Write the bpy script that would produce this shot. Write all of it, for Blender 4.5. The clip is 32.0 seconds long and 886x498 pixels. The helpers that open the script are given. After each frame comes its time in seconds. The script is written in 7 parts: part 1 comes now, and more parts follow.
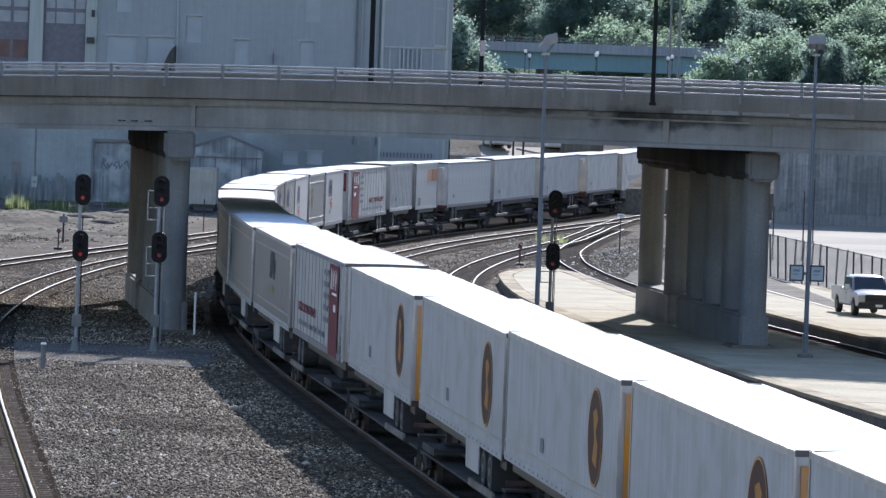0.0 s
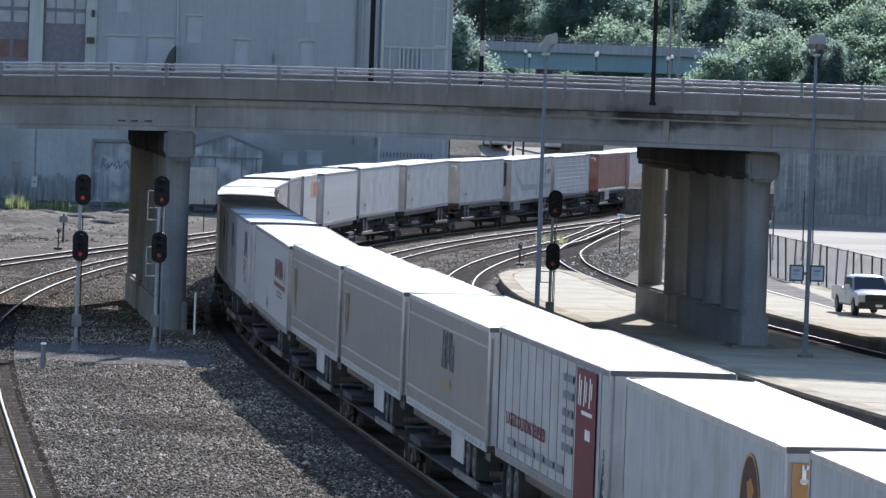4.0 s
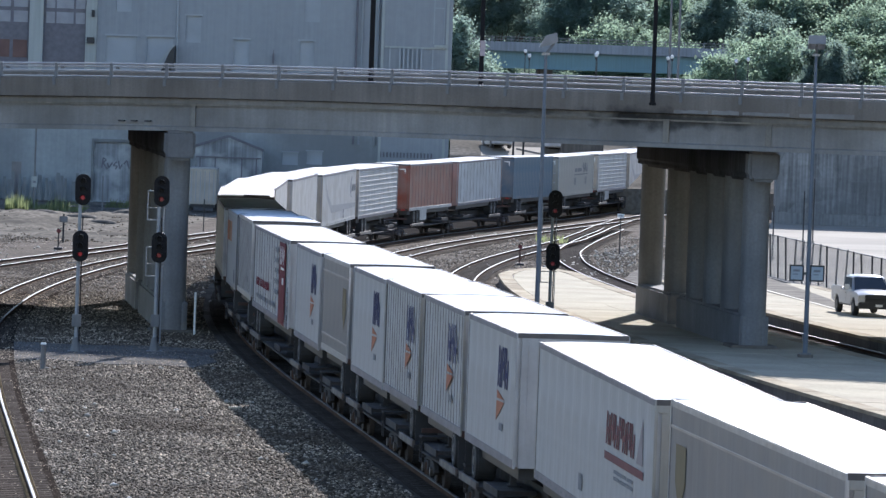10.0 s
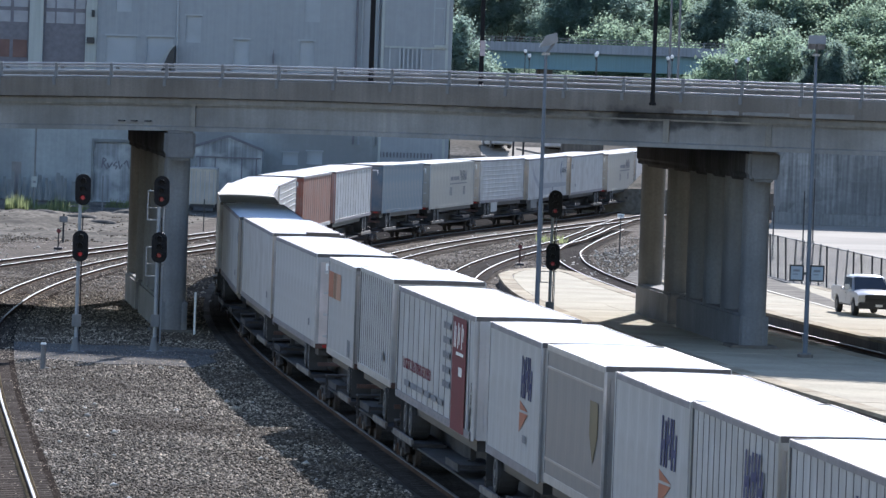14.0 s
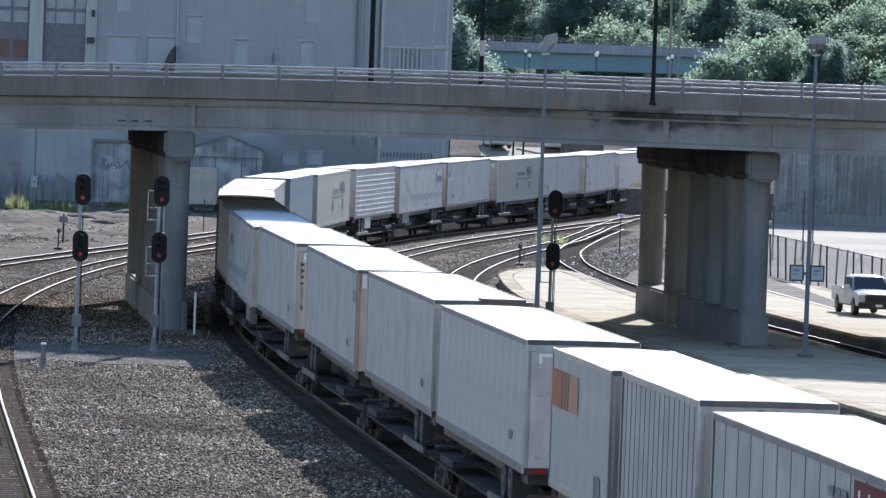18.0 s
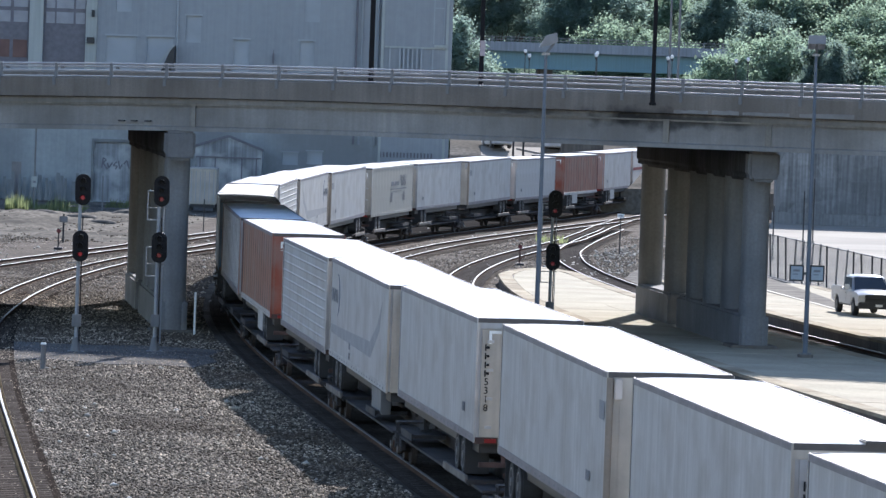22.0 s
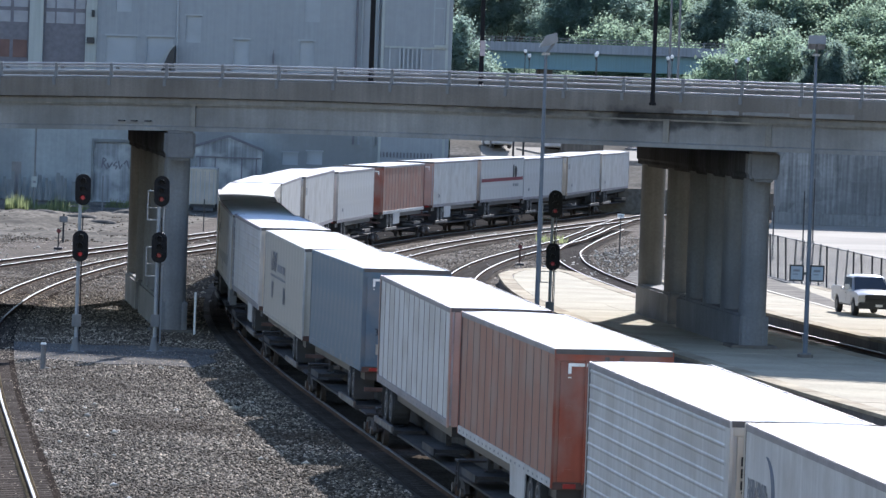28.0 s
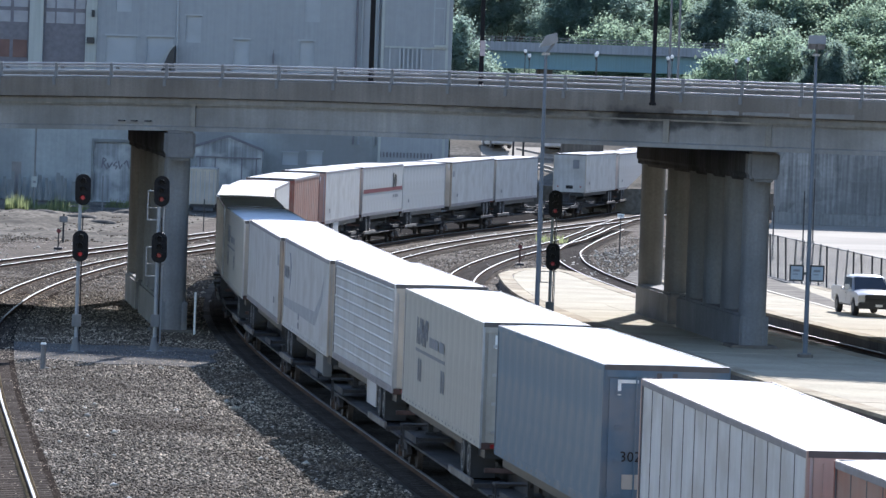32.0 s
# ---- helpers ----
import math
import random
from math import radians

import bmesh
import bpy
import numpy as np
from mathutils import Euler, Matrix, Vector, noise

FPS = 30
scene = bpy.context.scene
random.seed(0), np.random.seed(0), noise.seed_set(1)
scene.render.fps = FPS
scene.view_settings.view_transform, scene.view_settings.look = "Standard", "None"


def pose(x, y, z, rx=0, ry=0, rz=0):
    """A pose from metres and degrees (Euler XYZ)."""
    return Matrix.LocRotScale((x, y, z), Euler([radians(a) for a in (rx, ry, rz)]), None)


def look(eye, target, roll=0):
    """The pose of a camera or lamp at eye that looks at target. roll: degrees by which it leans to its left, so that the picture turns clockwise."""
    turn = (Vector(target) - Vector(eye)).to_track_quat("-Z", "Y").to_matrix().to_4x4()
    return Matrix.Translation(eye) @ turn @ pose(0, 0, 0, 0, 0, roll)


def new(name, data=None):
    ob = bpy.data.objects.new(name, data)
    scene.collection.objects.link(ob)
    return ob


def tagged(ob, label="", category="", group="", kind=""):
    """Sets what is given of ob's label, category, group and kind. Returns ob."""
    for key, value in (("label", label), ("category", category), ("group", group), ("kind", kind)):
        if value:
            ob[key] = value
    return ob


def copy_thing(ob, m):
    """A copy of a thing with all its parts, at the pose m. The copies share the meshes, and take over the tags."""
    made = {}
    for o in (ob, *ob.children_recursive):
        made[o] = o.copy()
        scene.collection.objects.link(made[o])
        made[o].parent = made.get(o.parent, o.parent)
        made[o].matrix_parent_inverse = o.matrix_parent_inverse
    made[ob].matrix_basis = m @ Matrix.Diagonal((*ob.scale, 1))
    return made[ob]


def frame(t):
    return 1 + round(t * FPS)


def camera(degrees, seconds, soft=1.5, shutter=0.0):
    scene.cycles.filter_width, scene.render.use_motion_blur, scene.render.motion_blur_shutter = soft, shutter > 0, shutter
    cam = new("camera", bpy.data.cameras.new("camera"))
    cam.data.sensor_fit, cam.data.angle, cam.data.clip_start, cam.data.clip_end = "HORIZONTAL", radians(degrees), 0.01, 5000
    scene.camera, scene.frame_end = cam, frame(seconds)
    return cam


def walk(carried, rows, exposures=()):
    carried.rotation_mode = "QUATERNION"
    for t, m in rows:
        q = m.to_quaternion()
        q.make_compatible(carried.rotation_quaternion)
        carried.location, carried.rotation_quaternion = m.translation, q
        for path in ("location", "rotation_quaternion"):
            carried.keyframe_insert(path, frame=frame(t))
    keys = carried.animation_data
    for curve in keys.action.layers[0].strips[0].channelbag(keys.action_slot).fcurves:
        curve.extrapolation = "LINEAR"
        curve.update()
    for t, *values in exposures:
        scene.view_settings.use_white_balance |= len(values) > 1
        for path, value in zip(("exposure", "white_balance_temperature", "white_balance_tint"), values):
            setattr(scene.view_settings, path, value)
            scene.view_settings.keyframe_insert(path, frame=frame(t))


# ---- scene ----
# ------------------------------------------------ camera
EYE = (0.0, 0.0, 10.705)
cam = camera(9.587, 32.0, soft=1.45)
STAND = look(EYE, (0.0, 100.0, 10.705 - 100 * math.tan(radians(1.877))), 2.017)
walk(cam, [(0.0, STAND), (32.0, STAND)], exposures=[(0.0, 0.80, 5650, 17), (6.0, 0.80, 5650, 17), (13.0, 0.84, 5650, 17), (19.0, 0.90, 5650, 17), (25.0, 0.92, 5650, 17), (32.0, 0.98, 5650, 17)])

# ------------------------------------------------ sun and sky
SUN_WAY = Vector((0.33, 1.68, 1.0)).normalized()
SUN_EL = math.asin(SUN_WAY.z)
SUN_ROT = math.atan2(SUN_WAY.x, SUN_WAY.y)
world = bpy.data.worlds.new("sky")
scene.world = world
world.use_nodes = True
wn = world.node_tree.nodes
sky = wn.new("ShaderNodeTexSky")
sky.sky_type = "NISHITA"
sky.sun_disc = False
sky.sun_elevation, sky.sun_rotation = SUN_EL, SUN_ROT
sky.dust_density, sky.air_density = 0.3, 1.2
wn["Background"].inputs["Strength"].default_value = 0.110
world.node_tree.links.new(sky.outputs[0], wn["Background"].inputs["Color"])
sun = new("sun", bpy.data.lights.new("sun", "SUN"))
sun.data.energy, sun.data.angle, sun.data.color = 5.0, radians(0.55), (1.0, 0.93, 0.80)
sun.matrix_world = look((40, 320, 160), (40 - SUN_WAY.x, 320 - SUN_WAY.y, 160 - SUN_WAY.z))

# ------------------------------------------------ materials
MATS = {}


def mat(name, col, rough=0.6, metal=0.0, vary=0.12, scale=3.0, grain=0.06, gscale=60.0, bump=0.0, bscale=40.0,
        stain=None, stain_amt=0.0, stain_scale=0.6, streak=0.0, island=0.0, sparkle=0.0, obj_rand=0.0, emit=None, spec=0.5, blots=()):
    """A surface with variation at two scales, optional stains, downward streaks and relief."""
    if name in MATS:
        return MATS[name]
    m = bpy.data.materials.new(name)
    m.use_nodes = True
    nt = m.node_tree
    n, lk = nt.nodes, nt.links.new
    b = n["Principled BSDF"]
    b.inputs["Roughness"].default_value = rough
    b.inputs["Metallic"].default_value = metal
    b.inputs["Specular IOR Level"].default_value = spec
    geo = n.new("ShaderNodeNewGeometry")
    tc = n.new("ShaderNodeTexCoord")

    def noise_node(sc, detail=3.0, squash=None):
        t = n.new("ShaderNodeTexNoise")
        t.inputs["Scale"].default_value, t.inputs["Detail"].default_value = sc, detail
        if squash:
            mp = n.new("ShaderNodeMapping")
            mp.inputs["Scale"].default_value = squash
            lk(tc.outputs["Object"], mp.inputs["Vector"])
            lk(mp.outputs[0], t.inputs["Vector"])
        else:
            lk(tc.outputs["Object"], t.inputs["Vector"])
        return t.outputs[0]

    def remap(sock, lo, hi, a=0.3, c=0.7):
        r = n.new("ShaderNodeMapRange")
        r.inputs["From Min"].default_value, r.inputs["From Max"].default_value = a, c
        r.inputs["To Min"].default_value, r.inputs["To Max"].default_value = lo, hi
        lk(sock, r.inputs["Value"])
        return r.outputs[0]

    def mul(a, c):
        k = n.new("ShaderNodeMath")
        k.operation = "MULTIPLY"
        lk(a, k.inputs[0])
        lk(c, k.inputs[1])
        return k.outputs[0]

    v = mul(remap(noise_node(scale), 1 - vary, 1 + vary), remap(noise_node(gscale, 2.0), 1 - grain, 1 + grain))
    if streak:
        v = mul(v, remap(noise_node(1.0, 5.0, (4.5, 4.5, 0.16)), 1 - streak, 1 + streak * 0.3))
    if island:
        v = mul(v, remap(geo.outputs["Random Per Island"], 1 - island, 1 + island, 0, 1))
    if sparkle:
        pw = n.new("ShaderNodeMath")
        pw.operation = "POWER"
        lk(geo.outputs["Random Per Island"], pw.inputs[0])
        pw.inputs[1].default_value = 5.0
        v = mul(v, remap(pw.outputs[0], 1.0, 1.0 + sparkle, 0, 1))
    if obj_rand:
        oi = n.new("ShaderNodeObjectInfo")
        v = mul(v, remap(oi.outputs["Random"], 1 - obj_rand, 1 + obj_rand, 0, 1))
    hs = n.new("ShaderNodeHueSaturation")
    hs.inputs["Color"].default_value = (*col, 1)
    lk(v, hs.inputs["Value"])
    out = hs.outputs[0]
    if stain:
        mx = n.new("ShaderNodeMix")
        mx.data_type = "RGBA"
        lk(remap(noise_node(stain_scale, 5.0), 0.0, stain_amt, 0.45, 0.65), mx.inputs["Factor"])
        lk(out, mx.inputs["A"])
        mx.inputs["B"].default_value = (*stain, 1)
        out = mx.outputs["Result"]
    for centre, radii, tint, amount in blots:      # stains with a place and an uneven outline of their own
        mp = n.new("ShaderNodeMapping")
        mp.vector_type = "TEXTURE"
        mp.inputs["Location"].default_value, mp.inputs["Scale"].default_value = centre, radii
        lk(tc.outputs["Object"], mp.inputs["Vector"])
        ln = n.new("ShaderNodeVectorMath")
        ln.operation = "LENGTH"
        lk(mp.outputs[0], ln.inputs[0])
        ad = n.new("ShaderNodeMath")
        ad.operation = "ADD"
        lk(ln.outputs["Value"], ad.inputs[0])
        lk(remap(noise_node(1.3, 5.0), -0.45, 0.45), ad.inputs[1])
        mx = n.new("ShaderNodeMix")
        mx.data_type = "RGBA"
        lk(remap(ad.outputs[0], amount, 0.0, 0.25, 1.05), mx.inputs["Factor"])
        lk(out, mx.inputs["A"])
        mx.inputs["B"].default_value = (*tint, 1)
        out = mx.outputs["Result"]
    lk(out, b.inputs["Base Color"])
    if bump:
        bp = n.new("ShaderNodeBump")
        bp.inputs["Strength"].default_value, bp.inputs["Distance"].default_value = bump, 0.02
        lk(noise_node(bscale, 4.0), bp.inputs["Height"])
        lk(bp.outputs[0], b.inputs["Normal"])
    if emit:
        b.inputs["Emission Color"].default_value = (*emit[:3], 1)
        b.inputs["Emission Strength"].default_value = emit[3]
    MATS[name] = m
    return m


CONC = mat("concrete", (0.31, 0.29, 0.255), 0.85, vary=0.14, scale=0.5, grain=0.08, gscale=12, bump=0.3, stain=(0.13, 0.12, 0.11), stain_amt=0.55, stain_scale=0.25, streak=0.25, spec=0.2)
CONC_DARK = mat("weathered concrete", (0.185, 0.165, 0.14), 0.88, vary=0.18, scale=0.5, grain=0.08, gscale=10, bump=0.3, stain=(0.09, 0.08, 0.07), stain_amt=0.6, stain_scale=0.3, streak=0.35, spec=0.2)
PLAT = mat("platform concrete", (0.41, 0.368, 0.27), 0.9, vary=0.14, scale=0.35, grain=0.1, gscale=6, stain=(0.40, 0.34, 0.25), stain_amt=0.5, stain_scale=0.18, spec=0.06)
EDGEST = mat("tan worn platform edge", (0.39, 0.335, 0.235), 0.9, vary=0.18, scale=0.6, grain=0.12, gscale=7, stain=(0.22, 0.17, 0.11), stain_amt=0.7, stain_scale=0.35, obj_rand=0.15, spec=0.05)
CONC_PIER = mat("grey pier concrete", (0.23, 0.228, 0.225), 0.88, vary=0.12, scale=0.4, grain=0.08, gscale=9, bump=0.25, stain=(0.13, 0.126, 0.12), stain_amt=0.55, stain_scale=0.3, streak=0.14, spec=0.2)
# soot plus the shade below the deck, both put into this base colour
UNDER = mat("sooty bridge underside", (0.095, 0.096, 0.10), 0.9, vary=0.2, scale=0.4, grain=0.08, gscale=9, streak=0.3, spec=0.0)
ASPH = mat("worn asphalt", (0.10, 0.098, 0.094), 0.92, vary=0.2, scale=0.3, grain=0.15, gscale=8, stain=(0.06, 0.058, 0.055), stain_amt=0.5, stain_scale=0.1, spec=0.08)
ROADM = mat("bleached road", (0.30, 0.272, 0.222), 0.9, stain=(0.22, 0.20, 0.165), stain_amt=0.8, stain_scale=0.07, vary=0.15, scale=0.12, grain=0.1, gscale=5, spec=0.15)
GRAVEL = mat("grey ballast bed", (0.115, 0.098, 0.08), 0.95, vary=0.35, scale=0.35, grain=0.55, gscale=11, bump=1.0, bscale=14, stain=(0.05, 0.04, 0.03), stain_amt=0.5, stain_scale=0.22, spec=0.03)
STONE = mat("ballast stone", (0.138, 0.113, 0.083), 0.8, vary=0.28, scale=0.4, island=0.75, sparkle=2.4, stain=(0.085, 0.066, 0.048), stain_amt=0.75, stain_scale=0.2, blots=(((-8.2, 159.2, 0), (2.3, 3.4, 3), (0.070, 0.050, 0.034), 0.8), ((-10.6, 177.1, 0), (2.6, 2.2, 3), (0.080, 0.060, 0.042), 0.6)), spec=0.07)
DIRT = mat("dusty yard ground", (0.155, 0.142, 0.122), 0.95, vary=0.4, scale=0.35, grain=0.6, gscale=3, bump=0.8, bscale=3, stain=(0.055, 0.05, 0.043), stain_amt=0.9, stain_scale=0.22, spec=0.03)
YARD = mat("pale uneven yard dust", (0.152, 0.136, 0.110), 0.95, vary=0.35, scale=0.25, grain=0.5, gscale=2.5, bump=0.8, bscale=3, stain=(0.055, 0.05, 0.042), stain_amt=0.9, stain_scale=0.12, spec=0.03)
RAILM = mat("polished rail steel", (0.13, 0.13, 0.135), 0.5, 0.1, vary=0.2, spec=0.3)
RAILSIDE = mat("rusty rail web", (0.09, 0.06, 0.045), 0.85, 0.1, vary=0.25, spec=0.0)
FOULED = mat("dark fouled ballast", (0.068, 0.056, 0.045), 0.95, vary=0.3, scale=0.6, grain=0.5, gscale=12, bump=0.8, bscale=14, spec=0.0)
FOULED_DUSTY = mat("dusty fouled ballast", (0.098, 0.084, 0.068), 0.95, vary=0.35, scale=0.6, grain=0.55, gscale=9, bump=0.9, bscale=12, spec=0.0)
OILY = mat("oily dark ballast", (0.036, 0.029, 0.024), 0.95, vary=0.3, scale=0.6, grain=0.5, gscale=12, bump=0.8, bscale=14, spec=0.0)
SPIKE = mat("rusty tan rail clips", (0.26, 0.20, 0.12), 0.8, vary=0.2, spec=0.0)
TIE = mat("creosoted timber tie", (0.066, 0.053, 0.042), 0.9, vary=0.3, scale=2, grain=0.25, gscale=20, obj_rand=0.35, spec=0.03)
GALV = mat("galvanised steel", (0.36, 0.35, 0.34), 0.45, 0.35, vary=0.12, scale=1.5)
GALV_DULL = mat("dull grey painted steel", (0.20, 0.20, 0.20), 0.6, 0.2, vary=0.12, scale=1.5, streak=0.15)
RAILBAR = mat("bright galvanised bar", (0.42, 0.41, 0.405), 0.4, 0.75, vary=0.12, scale=1.5)
SIGBLACK = mat("black signal paint", (0.010, 0.010, 0.013), 0.42, vary=0.2, scale=2, spec=0.15)
BLACK = mat("black painted steel", (0.026, 0.027, 0.03), 0.45, 0.0, vary=0.2, scale=2)
DARKPOLE = mat("dark brown painted pole", (0.018, 0.017, 0.018), 0.7, vary=0.2, spec=0.1)
CARSTEEL = mat("grimy rail car steel", (0.055, 0.053, 0.053), 0.8, 0.1, vary=0.35, scale=1.2, grain=0.2, gscale=20, stain=(0.075, 0.055, 0.044), stain_amt=0.5, stain_scale=0.8, spec=0.2)
DARKGROUND = mat("dark cinder ground", (0.042, 0.039, 0.036), 0.95, vary=0.3, scale=0.3, grain=0.3, gscale=5, spec=0.0)
CAREDGE = mat("scuffed platform edge", (0.17, 0.15, 0.13), 0.7, 0.1, vary=0.3, scale=2, stain=(0.09, 0.06, 0.045), stain_amt=0.7, stain_scale=1.5)
RUBBER = mat("dusty tyre rubber", (0.042, 0.041, 0.04), 0.85, vary=0.2)
RIM = mat("dusty wheel rim", (0.11, 0.107, 0.104), 0.5, 0.3, vary=0.2)


# ------------------------------------------------ mesh helpers
class Shape:
    """Vertices and faces of one mesh, gathered piece by piece."""

    def __init__(self):
        self.v, self.f = [], []

    def add(self, verts, faces):
        k = len(self.v)
        self.v += [tuple(p) for p in verts]
        self.f += [tuple(i + k for i in q) for q in faces]
        return self

    def box(self, x0, x1, y0, y1, z0, z1):
        return self.add([(x0, y0, z0), (x1, y0, z0), (x1, y1, z0), (x0, y1, z0), (x0, y0, z1), (x1, y0, z1), (x1, y1, z1), (x0, y1, z1)],
                        [(0, 3, 2, 1), (4, 5, 6, 7), (0, 1, 5, 4), (1, 2, 6, 5), (2, 3, 7, 6), (3, 0, 4, 7)])

    def beam(self, a, b, w, h, up=(0, 0, 1)):
        """A square bar from a to b."""
        a, b = Vector(a), Vector(b)
        d = (b - a).normalized()
        side = d.cross(Vector(up))
        side = side.normalized() if side.length > 1e-5 else Vector((1, 0, 0))
        top = side.cross(d).normalized()
        c = [(-w / 2, -h / 2), (w / 2, -h / 2), (w / 2, h / 2), (-w / 2, h / 2)]
        return self.add([p + side * u + top * t for p in (a, b) for u, t in c],
                        [(3, 2, 1, 0), (4, 5, 6, 7), (0, 1, 5, 4), (1, 2, 6, 5), (2, 3, 7, 6), (3, 0, 4, 7)])

    def rod(self, a, b, r0, r1=None, seg=10, cap=True):
        a, b = Vector(a), Vector(b)
        r1 = r0 if r1 is None else r1
        d = (b - a).normalized()
        u = d.orthogonal().normalized()
        w = d.cross(u)
        ring = [(math.cos(2 * math.pi * i / seg), math.sin(2 * math.pi * i / seg)) for i in range(seg)]
        vs = [p + (u * c + w * s) * r for p, r in ((a, r0), (b, r1)) for c, s in ring]
        fs = [(i, (i + 1) % seg, seg + (i + 1) % seg, seg + i) for i in range(seg)]
        if cap:
            fs += [tuple(reversed(range(seg))), tuple(range(seg, 2 * seg))]
        return self.add(vs, fs)

    def prism(self, poly, z0, z1):
        """A flat polygon (seen anticlockwise from above) raised from z0 to z1."""
        k = len(poly)
        vs = [(x, y, z0) for x, y in poly] + [(x, y, z1) for x, y in poly]
        fs = [tuple(reversed(range(k))), tuple(range(k, 2 * k))] + [(i, (i + 1) % k, k + (i + 1) % k, k + i) for i in range(k)]
        return self.add(vs, fs)

    def extrude_x(self, poly, x0, x1):
        """A polygon in (y, z) drawn out along x."""
        k = len(poly)
        vs = [(x0, y, z) for y, z in poly] + [(x1, y, z) for y, z in poly]
        fs = [tuple(range(k)), tuple(reversed(range(k, 2 * k)))] + [((i + 1) % k, i, k + i, k + (i + 1) % k) for i in range(k)]
        return self.add(vs, fs)

    def extrude_y(self, poly, y0, y1):
        """A polygon in (x, z) drawn out along y."""
        k = len(poly)
        vs = [(x, y0, z) for x, z in poly] + [(x, y1, z) for x, z in poly]
        fs = [tuple(range(k)), tuple(reversed(range(k, 2 * k)))] + [((i + 1) % k, i, k + i, k + (i + 1) % k) for i in range(k)]
        return self.add(vs, fs)

    def disc_y(self, cx, cz, rx, rz, y0, y1, seg=24):
        return self.extrude_y([(cx + rx * math.cos(2 * math.pi * i / seg), cz + rz * math.sin(2 * math.pi * i / seg)) for i in range(seg)], y0, y1)

    def ball(self, c, r, seg=12, rings=8, sz=1.0):
        vs, fs = [], []
        for j in range(1, rings):
            a = math.pi * j / rings
            for i in range(seg):
                t = 2 * math.pi * i / seg
                vs.append((c[0] + r * math.sin(a) * math.cos(t), c[1] + r * math.sin(a) * math.sin(t), c[2] + sz * r * math.cos(a)))
        vs += [(c[0], c[1], c[2] + sz * r), (c[0], c[1], c[2] - sz * r)]
        top, bot = len(vs) - 2, len(vs) - 1
        for i in range(seg):
            fs.append((top, i, (i + 1) % seg))
            k = (rings - 2) * seg
            fs.append((bot, k + (i + 1) % seg, k + i))
            for j in range(rings - 2):
                fs.append((j * seg + i, (j + 1) * seg + i, (j + 1) * seg + (i + 1) % seg, j * seg + (i + 1) % seg))
        return self.add(vs, fs)

    def mesh(self, name, material, bevel=0.0, smooth=False, seg=2, weld=False):
        me = bpy.data.meshes.new(name)
        me.from_pydata(self.v, [], self.f)
        bm = bmesh.new()
        bm.from_mesh(me)
        if weld:
            bmesh.ops.remove_doubles(bm, verts=bm.verts, dist=0.001)
        bmesh.ops.recalc_face_normals(bm, faces=bm.faces)
        if bevel:
            bmesh.ops.bevel(bm, geom=list(bm.edges), offset=bevel, segments=seg, affect="EDGES", clamp_overlap=True)
        bm.to_mesh(me)
        bm.free()
        if smooth:
            me.polygons.foreach_set("use_smooth", [True] * len(me.polygons))
            me.set_sharp_from_angle(angle=radians(40))
        if material:
            me.materials.append(material)
        return me


def part(name, shape, material, parent=None, label="", bevel=0.0, smooth=False, m=None):
    """Links a Shape, or a ready mesh, as ONE mesh object, under a thing or a part."""
    me = shape.mesh(name, material, bevel, smooth) if isinstance(shape, Shape) else shape
    ob = new(name, me)
    if parent:
        ob.parent = parent
    if m is not None:
        ob.matrix_basis = m
    if label:
        ob["label"] = label
    return ob


def words(name, text, size, material, parent, m, label="", squeeze=1.0, thick=0.004):
    """Lettering in the built-in font, as a mesh."""
    cu = bpy.data.curves.new(name, "FONT")
    cu.body, cu.size, cu.extrude, cu.resolution_u = text, size, thick, 2
    cu.align_x, cu.align_y = "CENTER", "CENTER"
    tmp = new(name, cu)
    bpy.context.view_layer.update()
    deps = bpy.context.evaluated_depsgraph_get()
    me = bpy.data.meshes.new_from_object(tmp.evaluated_get(deps))
    bpy.data.objects.remove(tmp)
    bpy.data.curves.remove(cu)
    me.transform(Matrix.Diagonal((squeeze, 1, 1, 1)))
    me.materials.clear()
    me.materials.append(material)
    return part(name, me, None, parent, label, m=m)


# ------------------------------------------------ the line of the tracks, by length along it
BENDS = ([0, 80, 140, 200, 260, 320, 420], [-0.0024086, -0.0003627, 0.0016903, 0.0022814, 0.0012571, 0.0000292, 0.0001579])
LINE_S = np.arange(-520.0, 921.0, 1.0)


def lay_line():
    k = np.interp(LINE_S, *BENDS)
    k[LINE_S > 430] = 0
    at = int(300 + 520)
    th = np.concatenate([[0], np.cumsum((k[1:] + k[:-1]) / 2)])
    th += 0.1112511 - th[at]
    j = np.where((LINE_S < 0) & (th > radians(-2.5)))[0].max() + 1
    th[:j] = th[j]
    dx, dy = np.sin(th), -np.cos(th)
    x = np.concatenate([[0], np.cumsum((dx[1:] + dx[:-1]) / 2)])
    y = np.concatenate([[0], np.cumsum((dy[1:] + dy[:-1]) / 2)])
    return x - x[at] - 3.80987, y - y[at] + 178.78782, th


LINE_X, LINE_Y, LINE_A = lay_line()


def on_line(s, off=0.0):
    """The place at s metres along the main track, off metres to the side of the platforms."""
    a = np.interp(s, LINE_S, LINE_A)
    return np.interp(s, LINE_S, LINE_X) + off * np.cos(a), np.interp(s, LINE_S, LINE_Y) + off * np.sin(a)


SPEED = ([0, 8, 16, 24, 32], [13.7534, 13.3868, 12.8186, 12.4272, 11.9006])
RUN_T = np.arange(0, 32.01, 0.1)
RUN_V = np.interp(RUN_T, *SPEED)
RUN_S = np.concatenate([[0], np.cumsum((RUN_V[1:] + RUN_V[:-1]) / 2) * 0.1])


